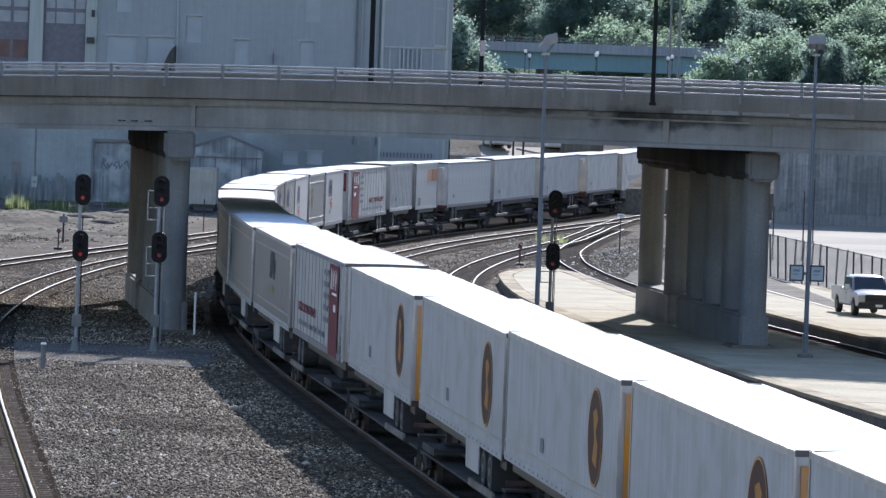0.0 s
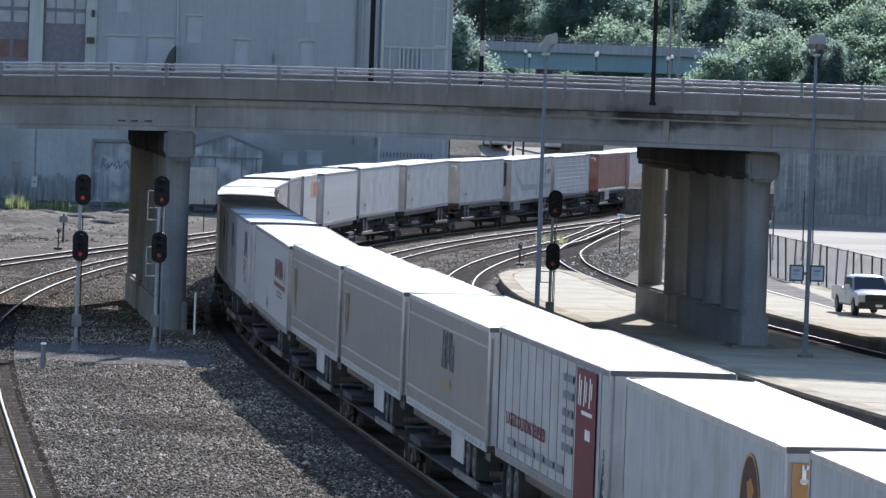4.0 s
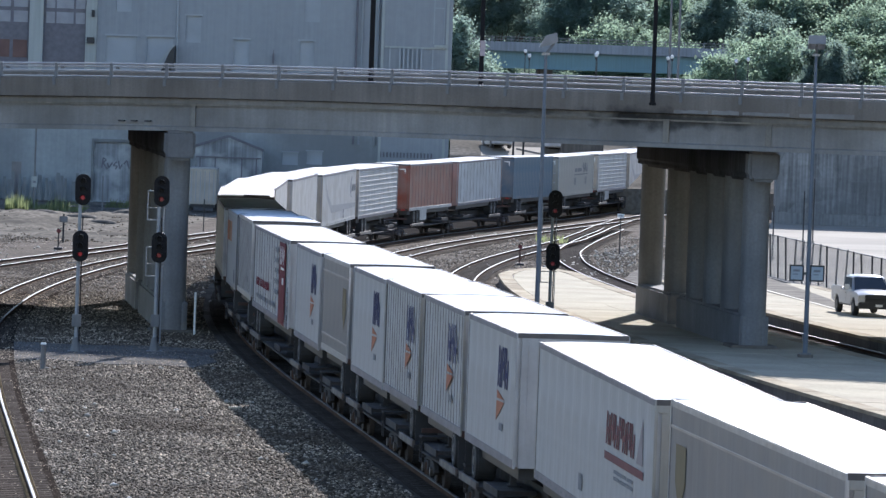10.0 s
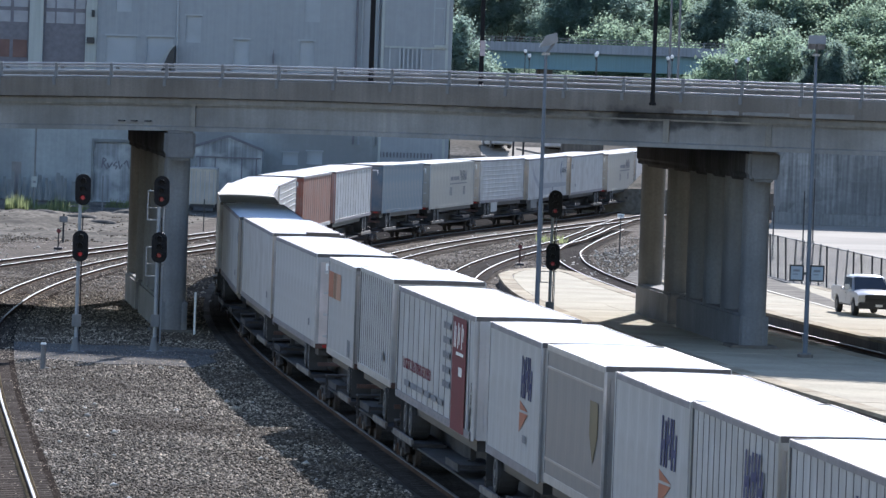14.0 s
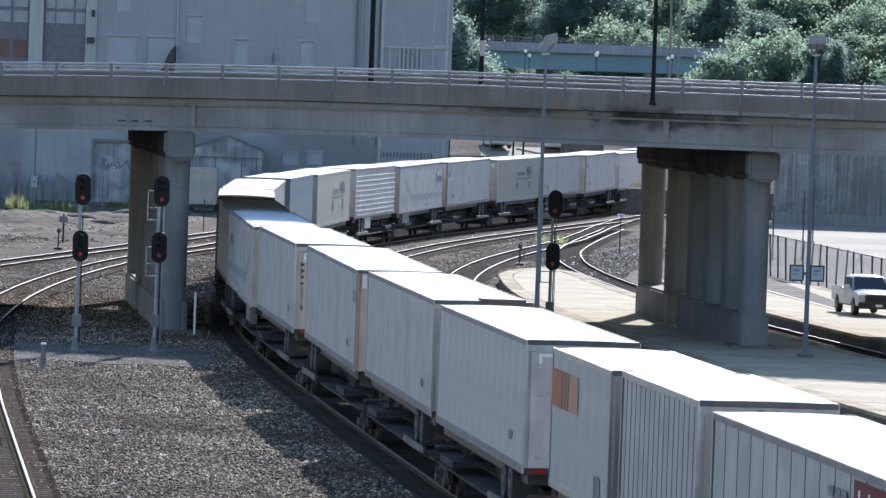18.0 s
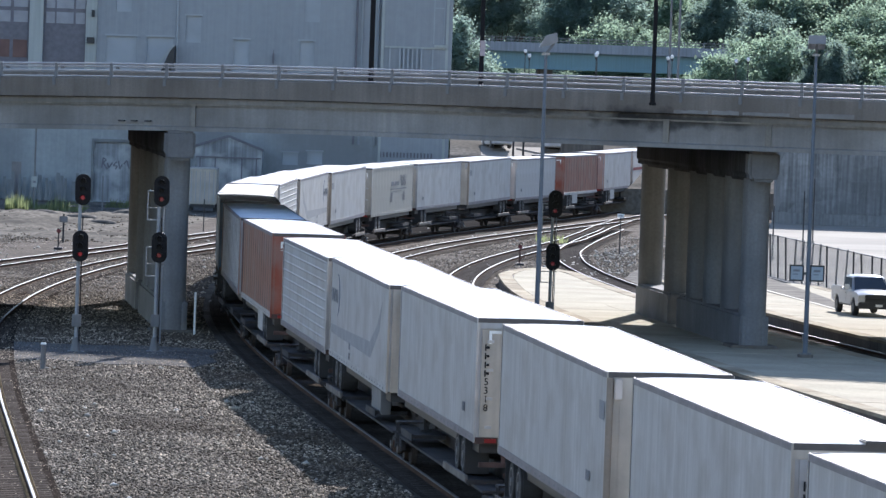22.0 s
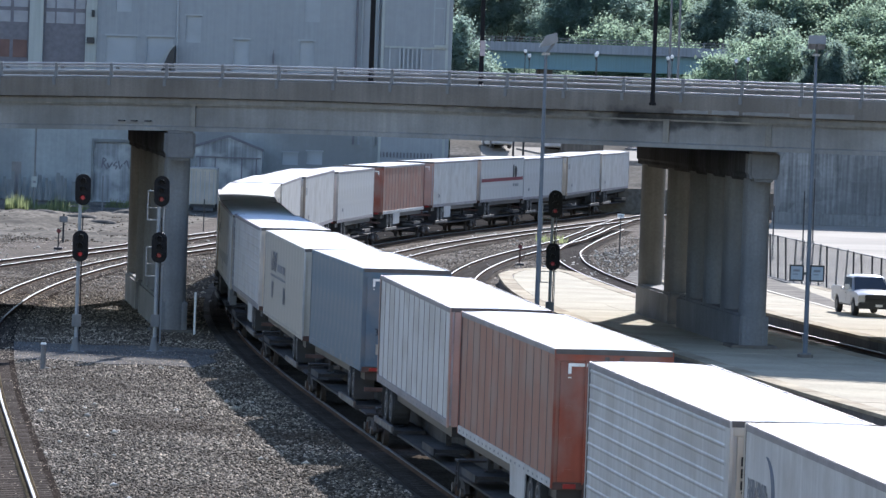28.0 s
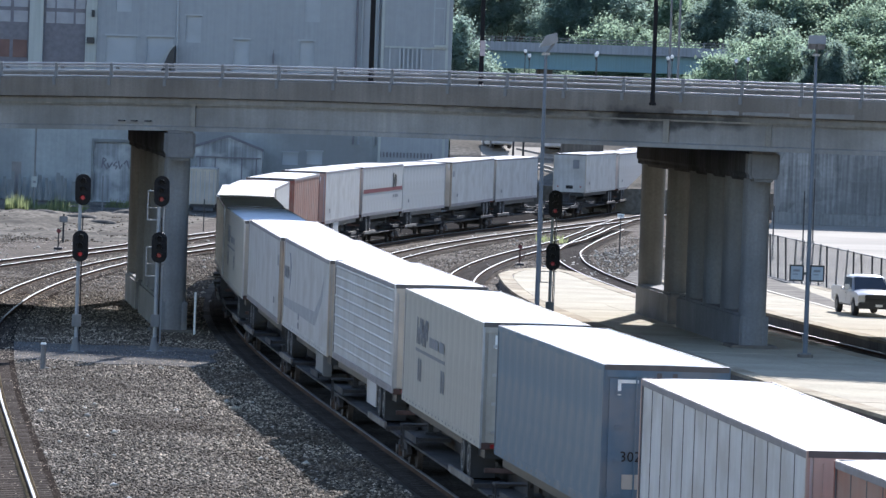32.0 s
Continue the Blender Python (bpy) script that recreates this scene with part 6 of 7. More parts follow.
def train_pose(s, L, dip=0.0):
    h = L * 0.42
    x0, y0 = on_line(s - h)
    x1, y1 = on_line(s + h)
    return Matrix.Translation(((x0 + x1) / 2, (y0 + y1) / 2, 0)) @ Matrix.Rotation(math.atan2(y1 - y0, x1 - x0), 4, "Z") @ Matrix.Rotation(math.atan2(dip, L), 4, "Y")

# ------------------------------------------------ signals, lamps and poles
LENS_RED = mat("lit red signal lens", (0.25, 0.01, 0.015), 0.3, emit=(1.0, 0.02, 0.06, 0.06))
LENS_DIM = mat("dim red signal lens", (0.12, 0.01, 0.015), 0.3, emit=(1.0, 0.02, 0.06, 0.03))
MASTM = mat("pale grey mast paint", (0.36, 0.37, 0.38), 0.55, 0.2, vary=0.12, streak=0.2)


def signal(x, y, z0, tops, lens, label, ladder=True):
    """A mast with two oval signal heads that face the eye; tops: heights of the heads' upper edges."""
    T = tagged(new("rail_signal"), label, "railway signal", "signals by the tracks")
    T.location = (x, y, z0)
    h = tops[0] - z0
    part("mast", Shape().rod((0, 0, 0), (0, 0, h - 0.3), 0.075, 0.06, 10), MASTM, T)
    part("base", Shape().rod((0, 0, 0), (0, 0, 0.55), 0.22, 0.1, 10).box(-0.3, 0.3, -0.3, 0.3, -0.15, 0.04), GALV_DULL, T)
    part("relay_box", Shape().box(-0.17, 0.17, -0.2, 0.16, 0.95, 1.42), GALV_DULL, T, bevel=0.02)
    part("conduit", Shape().rod((0.12, -0.05, 0.0), (0.12, -0.05, h - 1.6), 0.025, seg=6), SIGBLACK, T)
    for i, tz in enumerate(tops):
        zc = tz - z0 - 0.58
        hx = 0.1 - 0.03 * i
        poly = []
        for k in range(24):
            a = 2 * math.pi * k / 24
            poly.append((hx + 0.30 * math.cos(a), zc + (0.30 if math.sin(a) > 0 else -0.30) + 0.29 * math.sin(a)))
        H = part("signal_head", Shape().extrude_y(poly, -0.18, -0.12), SIGBLACK, T, "black oval backing plate")
        part("housing", Shape().box(hx - 0.14, hx + 0.14, -0.12, 0.16, zc - 0.45, zc + 0.45), SIGBLACK, H, bevel=0.03)
        for k, dz in enumerate((0.33, 0.02, -0.30)):
            seg = 12
            vs, fs = [], []
            for j in range(seg + 1):
                a = math.pi * (-0.15 + 1.3 * j / seg)
                for r, yy in ((0.12, -0.18), (0.12, -0.46), (0.105, -0.46), (0.105, -0.18)):
                    vs.append((hx + r * math.cos(a), yy, zc + dz + r * math.sin(a)))
            for j in range(seg):
                fs += [(j * 4 + q, j * 4 + (q + 1) % 4, j * 4 + 4 + (q + 1) % 4, j * 4 + 4 + q) for q in range(4)]
            part("visor", Shape().add(vs, fs), SIGBLACK, H)
            part("lens", Shape().rod((hx, -0.18, zc + dz), (hx, -0.20, zc + dz), 0.08, seg=14), lens if k == 2 else SIGBLACK, H, "glowing red lens" if k == 2 else "")
        part("bracket", Shape().beam((0, 0, zc - 0.1), (hx, -0.1, zc - 0.1), 0.06, 0.12).box(-0.42, hx + 0.2, -0.02, 0.02, zc - 0.66, zc - 0.62), GALV_DULL, T)
        if ladder:
            part("cage", Shape().box(-0.44, -0.41, -0.03, 0.03, zc - 1.1, zc + 0.0).box(-0.44, 0.12, -0.03, 0.03, zc - 1.12, zc - 1.08).box(-0.44, -0.2, -0.03, 0.03, zc - 0.02, zc + 0.02), MASTM, T)
    if ladder:
        ls = Shape().box(0.17, 0.20, 0.1, 0.13, 0.3, h - 0.6).box(0.17, 0.20, 0.42, 0.45, 0.3, h - 0.6)
        part("ladder", ls, MASTM, T)
        rung = Shape().box(0.175, 0.195, 0.12, 0.44, -0.012, 0.012).mesh("rung", MASTM)
        for k in range(int((h - 1.0) / 0.35)):
            part("rung", rung, None, T, m=Matrix.Translation((0, 0, 0.5 + k * 0.35)))
    return T


signal(-13.72, 199.0, -0.18, (6.53, 4.40), LENS_RED, "signal mast with two black heads showing red", False)
signal(-10.86, 201.0, -0.18, (6.52, 4.38), LENS_DIM, "signal mast with two dim black heads and a cage")
signal(4.62, 225.0, -0.18, (6.0, 3.75), LENS_DIM, "signal mast with two dark heads beside the platform")


def platform_lamp(x, y, z0, h, facing, label):
    T = tagged(new("platform_lamp"), label, "lamp post", "tall lamps of the platform")
    T.matrix_world = Matrix.Translation((x, y, z0)) @ Matrix.Rotation(facing, 4, "Z")
    part("pole", Shape().rod((0, 0, 0), (0, 0, h - 0.15), 0.10, 0.055, 12), mat("blue-grey lamp pole", (0.13, 0.155, 0.19), 0.5, 0.2, vary=0.1, streak=0.15), T, smooth=True)
    part("base_plate", Shape().box(-0.22, 0.22, -0.22, 0.22, 0, 0.05), GALV_DULL, T)
    part("footing", Shape().prism([(0.3 * math.cos(i * math.pi / 8), 0.3 * math.sin(i * math.pi / 8)) for i in range(16)], -0.13, 0.0), CONC_DARK, T)
    part("hand_hole_cover", Shape().box(-0.06, 0.06, -0.14, -0.11, 0.5, 0.8), GALV_DULL, T)
    part("collar", Shape().rod((0, 0, h - 0.25), (0, 0, h - 0.16), 0.15, 0.15, 12), GALV, T)
    part("arm", Shape().beam((0, 0, h - 0.2), (0.28, 0, h + 0.18), 0.09, 0.09), GALV_DULL, T)
    hd = Shape().add([(-0.26, -0.33, h + 0.0), (0.42, -0.33, h + 0.22), (0.42, 0.33, h + 0.22), (-0.26, 0.33, h + 0.0), (-0.02, -0.33, h + 0.44), (0.36, -0.33, h + 0.56), (0.36, 0.33, h + 0.56), (-0.02, 0.33, h + 0.44)],
                     [(0, 3, 2, 1), (4, 5, 6, 7), (0, 1, 5, 4), (1, 2, 6, 5), (2, 3, 7, 6), (3, 0, 4, 7)])
    H = part("lamp_head", hd, mat("grey lamp housing", (0.24, 0.24, 0.245), 0.4, vary=0.1), T, bevel=0.02)
    part("lamp_lens", Shape().beam((0.02, 0, h + 0.075), (0.36, 0, h + 0.225), 0.5, 0.02), DULLPANE, H)
    return T


platform_lamp(3.36, 185.0, -0.2, 12.0, 0.0, "tall blue-grey platform lamp with a boxy head")
platform_lamp(14.16, 204.4, PT + 0.12, 11.80, -math.pi / 2, "tall blue-grey platform lamp seen before the lot")
for x0, x1 in ((13.43, 13.99), (14.22, 14.79)):
    T = tagged(new("platform_sign"), "small dark-framed pale notice board on the lamp post", "sign", "notice boards on the lamp")
    xm = (x0 + x1) / 2
    T.location = (xm, 204.35, 3.20)
    part("frame", Shape().box(x0 - xm, x1 - xm, -0.03, 0.03, 0.05, 0.68), BLACK, T, bevel=0.01)
    part("panel", Shape().box(x0 - xm + 0.06, x1 - xm - 0.06, -0.04, -0.031, 0.11, 0.62), mat("pale blue-grey notice", (0.34, 0.39, 0.43), 0.4), T)
    part("lettering", Shape().box(-0.14, 0.12, -0.046, -0.041, 0.42, 0.50).box(-0.14, 0.05, -0.046, -0.041, 0.30, 0.34), GREYINK, T)
    part("clamp", Shape().box(0 if x0 < 13.9 else x0 - xm - 0.12, x1 - xm + 0.12 if x0 < 13.9 else 0, 0.031, 0.06, 0.3, 0.4), BLACK, T)


def bridge_pole(x, y, z, h, r, label, outside=False, plate=False):
    T = tagged(new("street_light_pole"), label, "light pole", "dark poles of the overpass")
    T.location = (x, y, z)
    part("pole", Shape().rod((0, 0, 0), (0, 0, h), r, r * 0.85, 12), DARKPOLE, T, smooth=True)
    part("base", Shape().rod((0, 0, 0), (0, 0, 0.35), r * 1.15, r * 1.1, 12), DARKPOLE, T)
    part("arm", Shape().rod((0, 0, h - 0.2), (1.8, 0.3, h + 0.5), 0.05, 0.04, 8), DARKPOLE, T)
    part("lamp_head", Shape().box(1.5, 2.2, 0.15, 0.45, h + 0.42, h + 0.58), DARKPOLE, T, bevel=0.03)
    if outside:
        part("bracket", Shape().box(-0.14, 0.14, -0.14, 0.25, -0.12, 0.0), DARKPOLE, T, bevel=0.02)
    if plate:
        part("pink_plate", Shape().box(-0.08, 0.16, -r - 0.05, -r - 0.02, 1.95, 2.65), mat("faded pink notice", (0.5, 0.40, 0.40), 0.5), T)


bridge_pole(-3.55, 240, 9.72, 10, 0.125, "slim dark light pole on the far walkway")
bridge_pole(1.45, 241, 9.72, 10, 0.11, "slim dark light pole with a faded plate", plate=True)
bridge_pole(8.04, 208.0, 9.95, 10, 0.088, "slim dark light pole on the parapet's outer face", outside=True)

# ------------------------------------------------ fence of the lot
FENCE_A, FENCE_B = Vector((17.2, 318.0, -0.2)), Vector((27.5, 207.0, -0.2))
fence = tagged(new("chain_link_fence"), "chain-link fence with dark posts along the lot", "fence")
WIRE = mat("pale fence wire", (0.34, 0.33, 0.31), 0.5, 0.5, vary=0.1)
way = FENCE_B - FENCE_A
flen = way.length
u = way.normalized()
fpost = Shape().rod((0, 0, 0), (0, 0, 2.55), 0.05, seg=8).mesh("post", BLACK)
n = int(flen / 2.75)
for i in range(n + 1):
    p = FENCE_A + way * (i / n)
    part("post", fpost, None, fence, m=Matrix.Translation(p) @ Matrix.Rotation(random.uniform(-0.05, 0.05), 4, "Y"))
for z in (2.5, 0.12):
    part("rail", Shape().rod(FENCE_A + Vector((0, 0, z)), FENCE_B + Vector((0, 0, z)), 0.03, seg=6), BLACK, fence)
wires = Shape()
for sgn in (1, -1):
    for i in range(int(flen / 0.16)):
        a = FENCE_A + u * (i * 0.16)
        b = a + u * (2.35 * sgn) + Vector((0, 0, 2.35))
        if 0 < (b - FENCE_A).dot(u) < flen:
            wires.beam(a + Vector((0, 0, 0.12)), b + Vector((0, 0, 0.12)), 0.007, 0.007)
part("wire_mesh", wires, WIRE, fence)["kind"] = "stuff"
part("weed_strip", Shape().beam(FENCE_A + Vector((-0.2, 0, 0.06)), FENCE_B + Vector((-0.2, 0, 0.06)), 0.7, 0.12), BANK, fence)
part("kerb", Shape().beam(FENCE_A + Vector((-0.55, 0, 0.1)), FENCE_B + Vector((-0.55, 0, 0.1)), 0.16, 0.2), CONC, fence)
for x, y, h in ((26.0, 372, 4.6), (20.9, 335, 3.4), (22.8, 335, 4.4)):
    T = tagged(new("lot_post"), "thin dark steel post in the paved lot", "post", "posts of the lot")
    T.location = (x, y, -0.2)
    part("shaft", Shape().rod((0, 0, 0), (0, 0, h), 0.05, 0.04, 8), BLACK, T)
    part("foot", Shape().rod((0, 0, 0), (0, 0, 0.2), 0.14, 0.12, 10), CONC, T)
lane = mat("worn white road paint", (0.46, 0.42, 0.32), 0.8, vary=0.2, scale=1.5)
for a, b in (((16.5, 271.2), (18.7, 250.0)),):
    T = part("lane_line", Shape().beam((*a, PT + 0.026), (*b, PT + 0.026), 0.16, 0.01), lane)
    tagged(T, "worn white painted line on the platform", "road marking", kind="structure")


# ------------------------------------------------ vehicles
GLASSD = mat("dark car glass", (0.02, 0.022, 0.025), 0.08, spec=0.8)
HEADL = mat("headlamp glass", (0.6, 0.6, 0.58), 0.15, vary=0.03)
CARWHITE = mat("glossy white car paint", (0.66, 0.67, 0.68), 0.16, vary=0.03, grain=0.0)
TYRE = Shape().rod((0, -0.12, 0), (0, 0.12, 0), 0.37, seg=20).mesh("wheel", RUBBER, 0.03)
HUB = Shape().rod((0, -0.128, 0), (0, 0.128, 0), 0.23, seg=16).mesh("rim", RIM)


def car_wheels(T, spots, r=0.37):
    for x, y in spots:
        w = part("wheel", TYRE, None, T, m=Matrix.Translation((x, y, r)))
        part("rim", HUB, None, w)


def crowned(x0, x1, w, top, skirt, nx=12, ny=10):
    """A smooth body panel over x0..x1 and -w..w whose height is top(t, v), closed below."""
    sh, vs, fs = Shape(), [], []
    for i in range(nx + 1):
        for j in range(ny + 1):
            t, v = i / nx, -1 + 2 * j / ny
            vs.append((x0 + (x1 - x0) * t, w * v, top(t, v)))
    k = len(vs)
    vs += [(x, y * 1.02, z - skirt) for x, y, z in vs]
    q = ny + 1
    for i in range(nx):
        for j in range(ny):
            c = i * q + j
            fs += [(c, c + q, c + q + 1, c + 1), (k + c, k + c + 1, k + c + q + 1, k + c + q)]
    for i in range(nx):
        c, d = i * q, i * q + ny
        fs += [(c, k + c, k + c + q, c + q), (d, d + q, k + d + q, k + d)]
    for j in range(ny):
        c, d = j, nx * q + j
        fs += [(c, c + 1, k + c + 1, k + c), (d, k + d, k + d + 1, d + 1)]
    return sh.add(vs, fs)


def pickup():
    T = tagged(new("pickup_truck"), "white pickup truck parked on the platform", "truck")
    w = 0.95
    arch = lambda cx: [(cx + 0.46 * math.cos(a), 0.40 + 0.46 * math.sin(a)) for a in [math.pi * (0.96 - 0.092 * i) for i in range(11)]]
    low = [(-2.75, 0.55), (-2.12, 0.46)] + arch(-1.62) + [(-1.1, 0.44), (1.15, 0.44)] + arch(1.65) + [(2.15, 0.48), (2.66, 0.52), (2.70, 0.84), (2.62, 0.99), (1.25, 1.08), (-0.78, 1.10), (-0.80, 1.17), (-2.75, 1.17)]
    part("body", Shape().extrude_y(low, -w, w), CARWHITE, T, bevel=0.05)
    cab = Shape().add([(-0.78, -0.91, 1.06), (1.25, -0.91, 1.06), (1.25, 0.91, 1.06), (-0.78, 0.91, 1.06), (-0.6, -0.73, 1.78), (0.52, -0.73, 1.78), (0.52, 0.73, 1.78), (-0.6, 0.73, 1.78)],
                      [(0, 3, 2, 1), (4, 5, 6, 7), (0, 1, 5, 4), (1, 2, 6, 5), (2, 3, 7, 6), (3, 0, 4, 7)])
    part("cab", cab, CARWHITE, T, bevel=0.06)
    part("roof", crowned(-0.66, 0.60, 0.76, lambda t, v: 1.855 - 0.10 * max(0.0, 2 * t - 1) ** 4 - 0.05 * max(0.0, 1 - 2 * t) ** 4 - 0.07 * v ** 4, 0.04), CARWHITE, T, smooth=True)
    part("windscreen", Shape().add([(1.255, -0.80, 1.17), (1.255, 0.80, 1.17), (0.565, 0.67, 1.755), (0.565, -0.67, 1.755), (1.275, -0.8, 1.17), (1.275, 0.8, 1.17), (0.585, 0.67, 1.755), (0.585, -0.67, 1.755)],
                                  [(0, 1, 2, 3), (4, 7, 6, 5), (0, 4, 5, 1), (1, 5, 6, 2), (2, 6, 7, 3), (3, 7, 4, 0)]), GLASSD, T)
    for y in (-0.42, 0.18):
        part("wiper", Shape().beam((1.25, y, 1.20), (1.17, y + 0.5, 1.27), 0.02, 0.02), BLACK, T)
    for s in (-1, 1):
        for x0, x1, t0, t1 in ((0.28, 1.06, 0.24, 0.55), (-0.64, 0.18, -0.52, 0.16)):
            part("side_window", Shape().add([(x0, s * 0.880, 1.20), (x1, s * 0.880, 1.20), (t1, s * 0.760, 1.70), (t0, s * 0.760, 1.70), (x0, s * 0.897, 1.20), (x1, s * 0.897, 1.20), (t1, s * 0.777, 1.70), (t0, s * 0.777, 1.70)],
                                            [(0, 1, 2, 3), (4, 7, 6, 5), (0, 4, 5, 1), (1, 5, 6, 2), (2, 6, 7, 3), (3, 7, 4, 0)]), GLASSD, T)
        part("mirror", Shape().box(0.98, 1.12, min(s * 1.0, s * 1.22), max(s * 1.0, s * 1.22), 1.18, 1.42).box(1.03, 1.08, min(s * 0.88, s * 1.0), max(s * 0.88, s * 1.0), 1.22, 1.28), CARWHITE, T, bevel=0.03)
        part("headlight", Shape().box(2.60, 2.735, min(s * 0.64, s * 0.945), max(s * 0.64, s * 0.945), 0.80, 0.985), HEADL, T, bevel=0.04)
        part("door_handle", Shape().box(0.1, 0.28, min(s * 0.95, s * 0.985), max(s * 0.95, s * 0.985), 0.98, 1.02), BLACK, T)
        part("bed_side", Shape().box(-2.74, -0.82, min(s * 0.86, s * 0.95), max(s * 0.86, s * 0.95), 1.165, 1.25), CARWHITE, T, bevel=0.03)
        part("door_seam", Shape().box(0.205, 0.22, min(s * 0.948, s * 0.954), max(s * 0.948, s * 0.954), 0.52, 1.08).box(1.16, 1.175, min(s * 0.948, s * 0.954), max(s * 0.948, s * 0.954), 0.52, 1.05), BLACK, T)
        part("sill_trim", Shape().box(-1.05, 1.1, min(s * 0.93, s * 0.965), max(s * 0.93, s * 0.965), 0.42, 0.50), BLACK, T)
        part("wheel_well", Shape().box(1.25, 2.05, min(s * 0.6, s * 0.90), max(s * 0.6, s * 0.90), 0.42, 0.84).box(-2.02, -1.22, min(s * 0.6, s * 0.90), max(s * 0.6, s * 0.90), 0.42, 0.84), BLACK, T)
    part("grille", Shape().box(2.64, 2.73, -0.64, 0.64, 0.60, 1.0), BLACK, T, bevel=0.03)
    part("grille_bar", Shape().box(2.73, 2.745, -0.60, 0.60, 0.79, 0.82), SIGBLACK, T)
    part("bumper", Shape().box(2.62, 2.86, -0.96, 0.96, 0.36, 0.66), BLACK, T, bevel=0.05)
    part("plate", Shape().box(2.862, 2.87, -0.17, 0.17, 0.46, 0.58), MARK, T)
    part("bonnet", crowned(1.20, 2.68, 0.92, lambda t, v: 1.225 - 0.05 * t - 0.14 * t ** 4 - 0.10 * v ** 4, 0.10), CARWHITE, T, smooth=True)
    part("bed_floor", Shape().box(-2.65, -0.85, -0.85, 0.85, 1.171, 1.185), BLACK, T)
    car_wheels(T, [(x, y) for x in (1.65, -1.62) for y in (-0.84, 0.84)])
    return T


truck = pickup()
truck.matrix_world = Matrix.Translation((19.72, 246.0, PT)) @ Matrix.Rotation(math.atan2(-1.0, 0.16), 4, "Z")


def saloon(material, label, group="parked cars"):
    T = tagged(new("car"), label, "car", group)
    part("body", Shape().extrude_y([(-2.25, 0.45), (-1.75, 0.3), (-1.0, 0.3), (1.0, 0.3), (1.75, 0.3), (2.25, 0.42), (2.2, 0.75), (1.1, 0.92), (-1.7, 0.98), (-2.2, 0.9)], -0.88, 0.88), material, T, bevel=0.05)
    part("cabin", Shape().add([(-1.7, -0.82, 0.95), (1.05, -0.82, 0.93), (1.05, 0.82, 0.93), (-1.7, 0.82, 0.95), (-1.0, -0.62, 1.42), (0.3, -0.62, 1.42), (0.3, 0.62, 1.42), (-1.0, 0.62, 1.42)],
                              [(0, 3, 2, 1), (4, 5, 6, 7), (0, 1, 5, 4), (1, 2, 6, 5), (2, 3, 7, 6), (3, 0, 4, 7)]), GLASSD, T, bevel=0.03)
    part("roof", Shape().box(-0.98, 0.28, -0.6, 0.6, 1.415, 1.45), material, T, bevel=0.01)
    for s in (-1, 1):
        part("headlight", Shape().box(2.14, 2.24, s * 0.65 - 0.15, s * 0.65 + 0.15, 0.6, 0.72), HEADL, T)
        part("tail_lamp", Shape().box(-2.24, -2.14, s * 0.65 - 0.15, s * 0.65 + 0.15, 0.68, 0.82), LAMP_RED, T)
    car_wheels(T, [(x, y) for x in (1.4, -1.35) for y in (-0.78, 0.78)], 0.36)
    return T


van = saloon(CARWHITE, "white car driving along the far viaduct", "cars in traffic")
parked = saloon(SILVER, "silver-grey car parked on the bank below the street")
parked.matrix_world = Matrix.Translation((4.35, 460.0, 4.60)) @ Matrix.Rotation(-1.35, 4, "Z")
silver_car = saloon(SILVER, "silver car parked on the bank below the street")
silver_car.matrix_world = Matrix.Translation((9.35, 459.5, 4.53)) @ Matrix.Rotation(-1.7, 4, "Z")
part("terrace", Shape().extrude_x([(455.7, 3.6), (460.8, 3.6), (460.8, 4.75), (455.7, 3.96)], 3.0, 20), ROADM, bank, "narrow paved parking terrace")
# pale beams added in place of bright sunlit streaks across the bank
for xa, ya, xb, yb in ((6.2, 459.6, 9.4, 456.2), (5.6, 454.0, 9.6, 446.5), (7.6, 453.6, 9.7, 449.0)):
    za, zb = ((y - 455.5) * 0.154 + 3.9 + 0.06 if y > 455 else (y - 438) * 0.0982 + 1.9 + 0.05 for y in (ya, yb))
    part("kerb", Shape().beam((xa, ya, za), (xb, yb, zb), 0.35, 0.16), CONC, bank, "pale beam for a sunlit streak on the bank")
for x in (5.72, 6.58):
    T = tagged(new("bank_post"), "thin dark steel post on the bank", "post", "posts of the bank")
    T.location = (x, 453.2, 3.2)
    part("shaft", Shape().rod((0, 0, 0), (0, 0, 4.2), 0.10, 0.08, 8), BLACK, T)
    part("foot", Shape().rod((0, 0, 0), (0, 0, 0.25), 0.2, 0.16, 10), CONC, T)

# ------------------------------------------------ small things of the yard
T = tagged(new("storage_trailer"), "small white ribbed storage trailer beside the factory", "trailer")
T.location = (-18.36, 402, -0.2)
part("body", Shape().box(-1.05, 1.05, -2.2, 2.2, 0.55, 3.2), OFFWHITE, T, bevel=0.05)
rib = Shape().box(-0.03, 0.03, -0.02, 0.0, 0.7, 3.05).mesh("rib", PALE)
for i in range(6):
    part("rib", rib, None, T, m=Matrix.Translation((-0.85 + i * 0.34, -2.2, 0)))
part("roof_edge", Shape().box(-1.08, 1.08, -2.23, 2.23, 3.2, 3.28), TRIM, T)
part("chassis", Shape().box(-0.9, 0.9, -2.1, 2.1, 0.3, 0.55), BLACK, T)
for x in (-0.9, 0.9):
    part("wheel", TYRE, None, T, m=Matrix.Translation((x, 0.6, 0.37)) @ Matrix.Rotation(math.pi / 2, 4, "Z"))
    part("stand", Shape().box(x - 0.08, x + 0.08, -1.7, -1.5, 0, 0.35), BLACK, T)


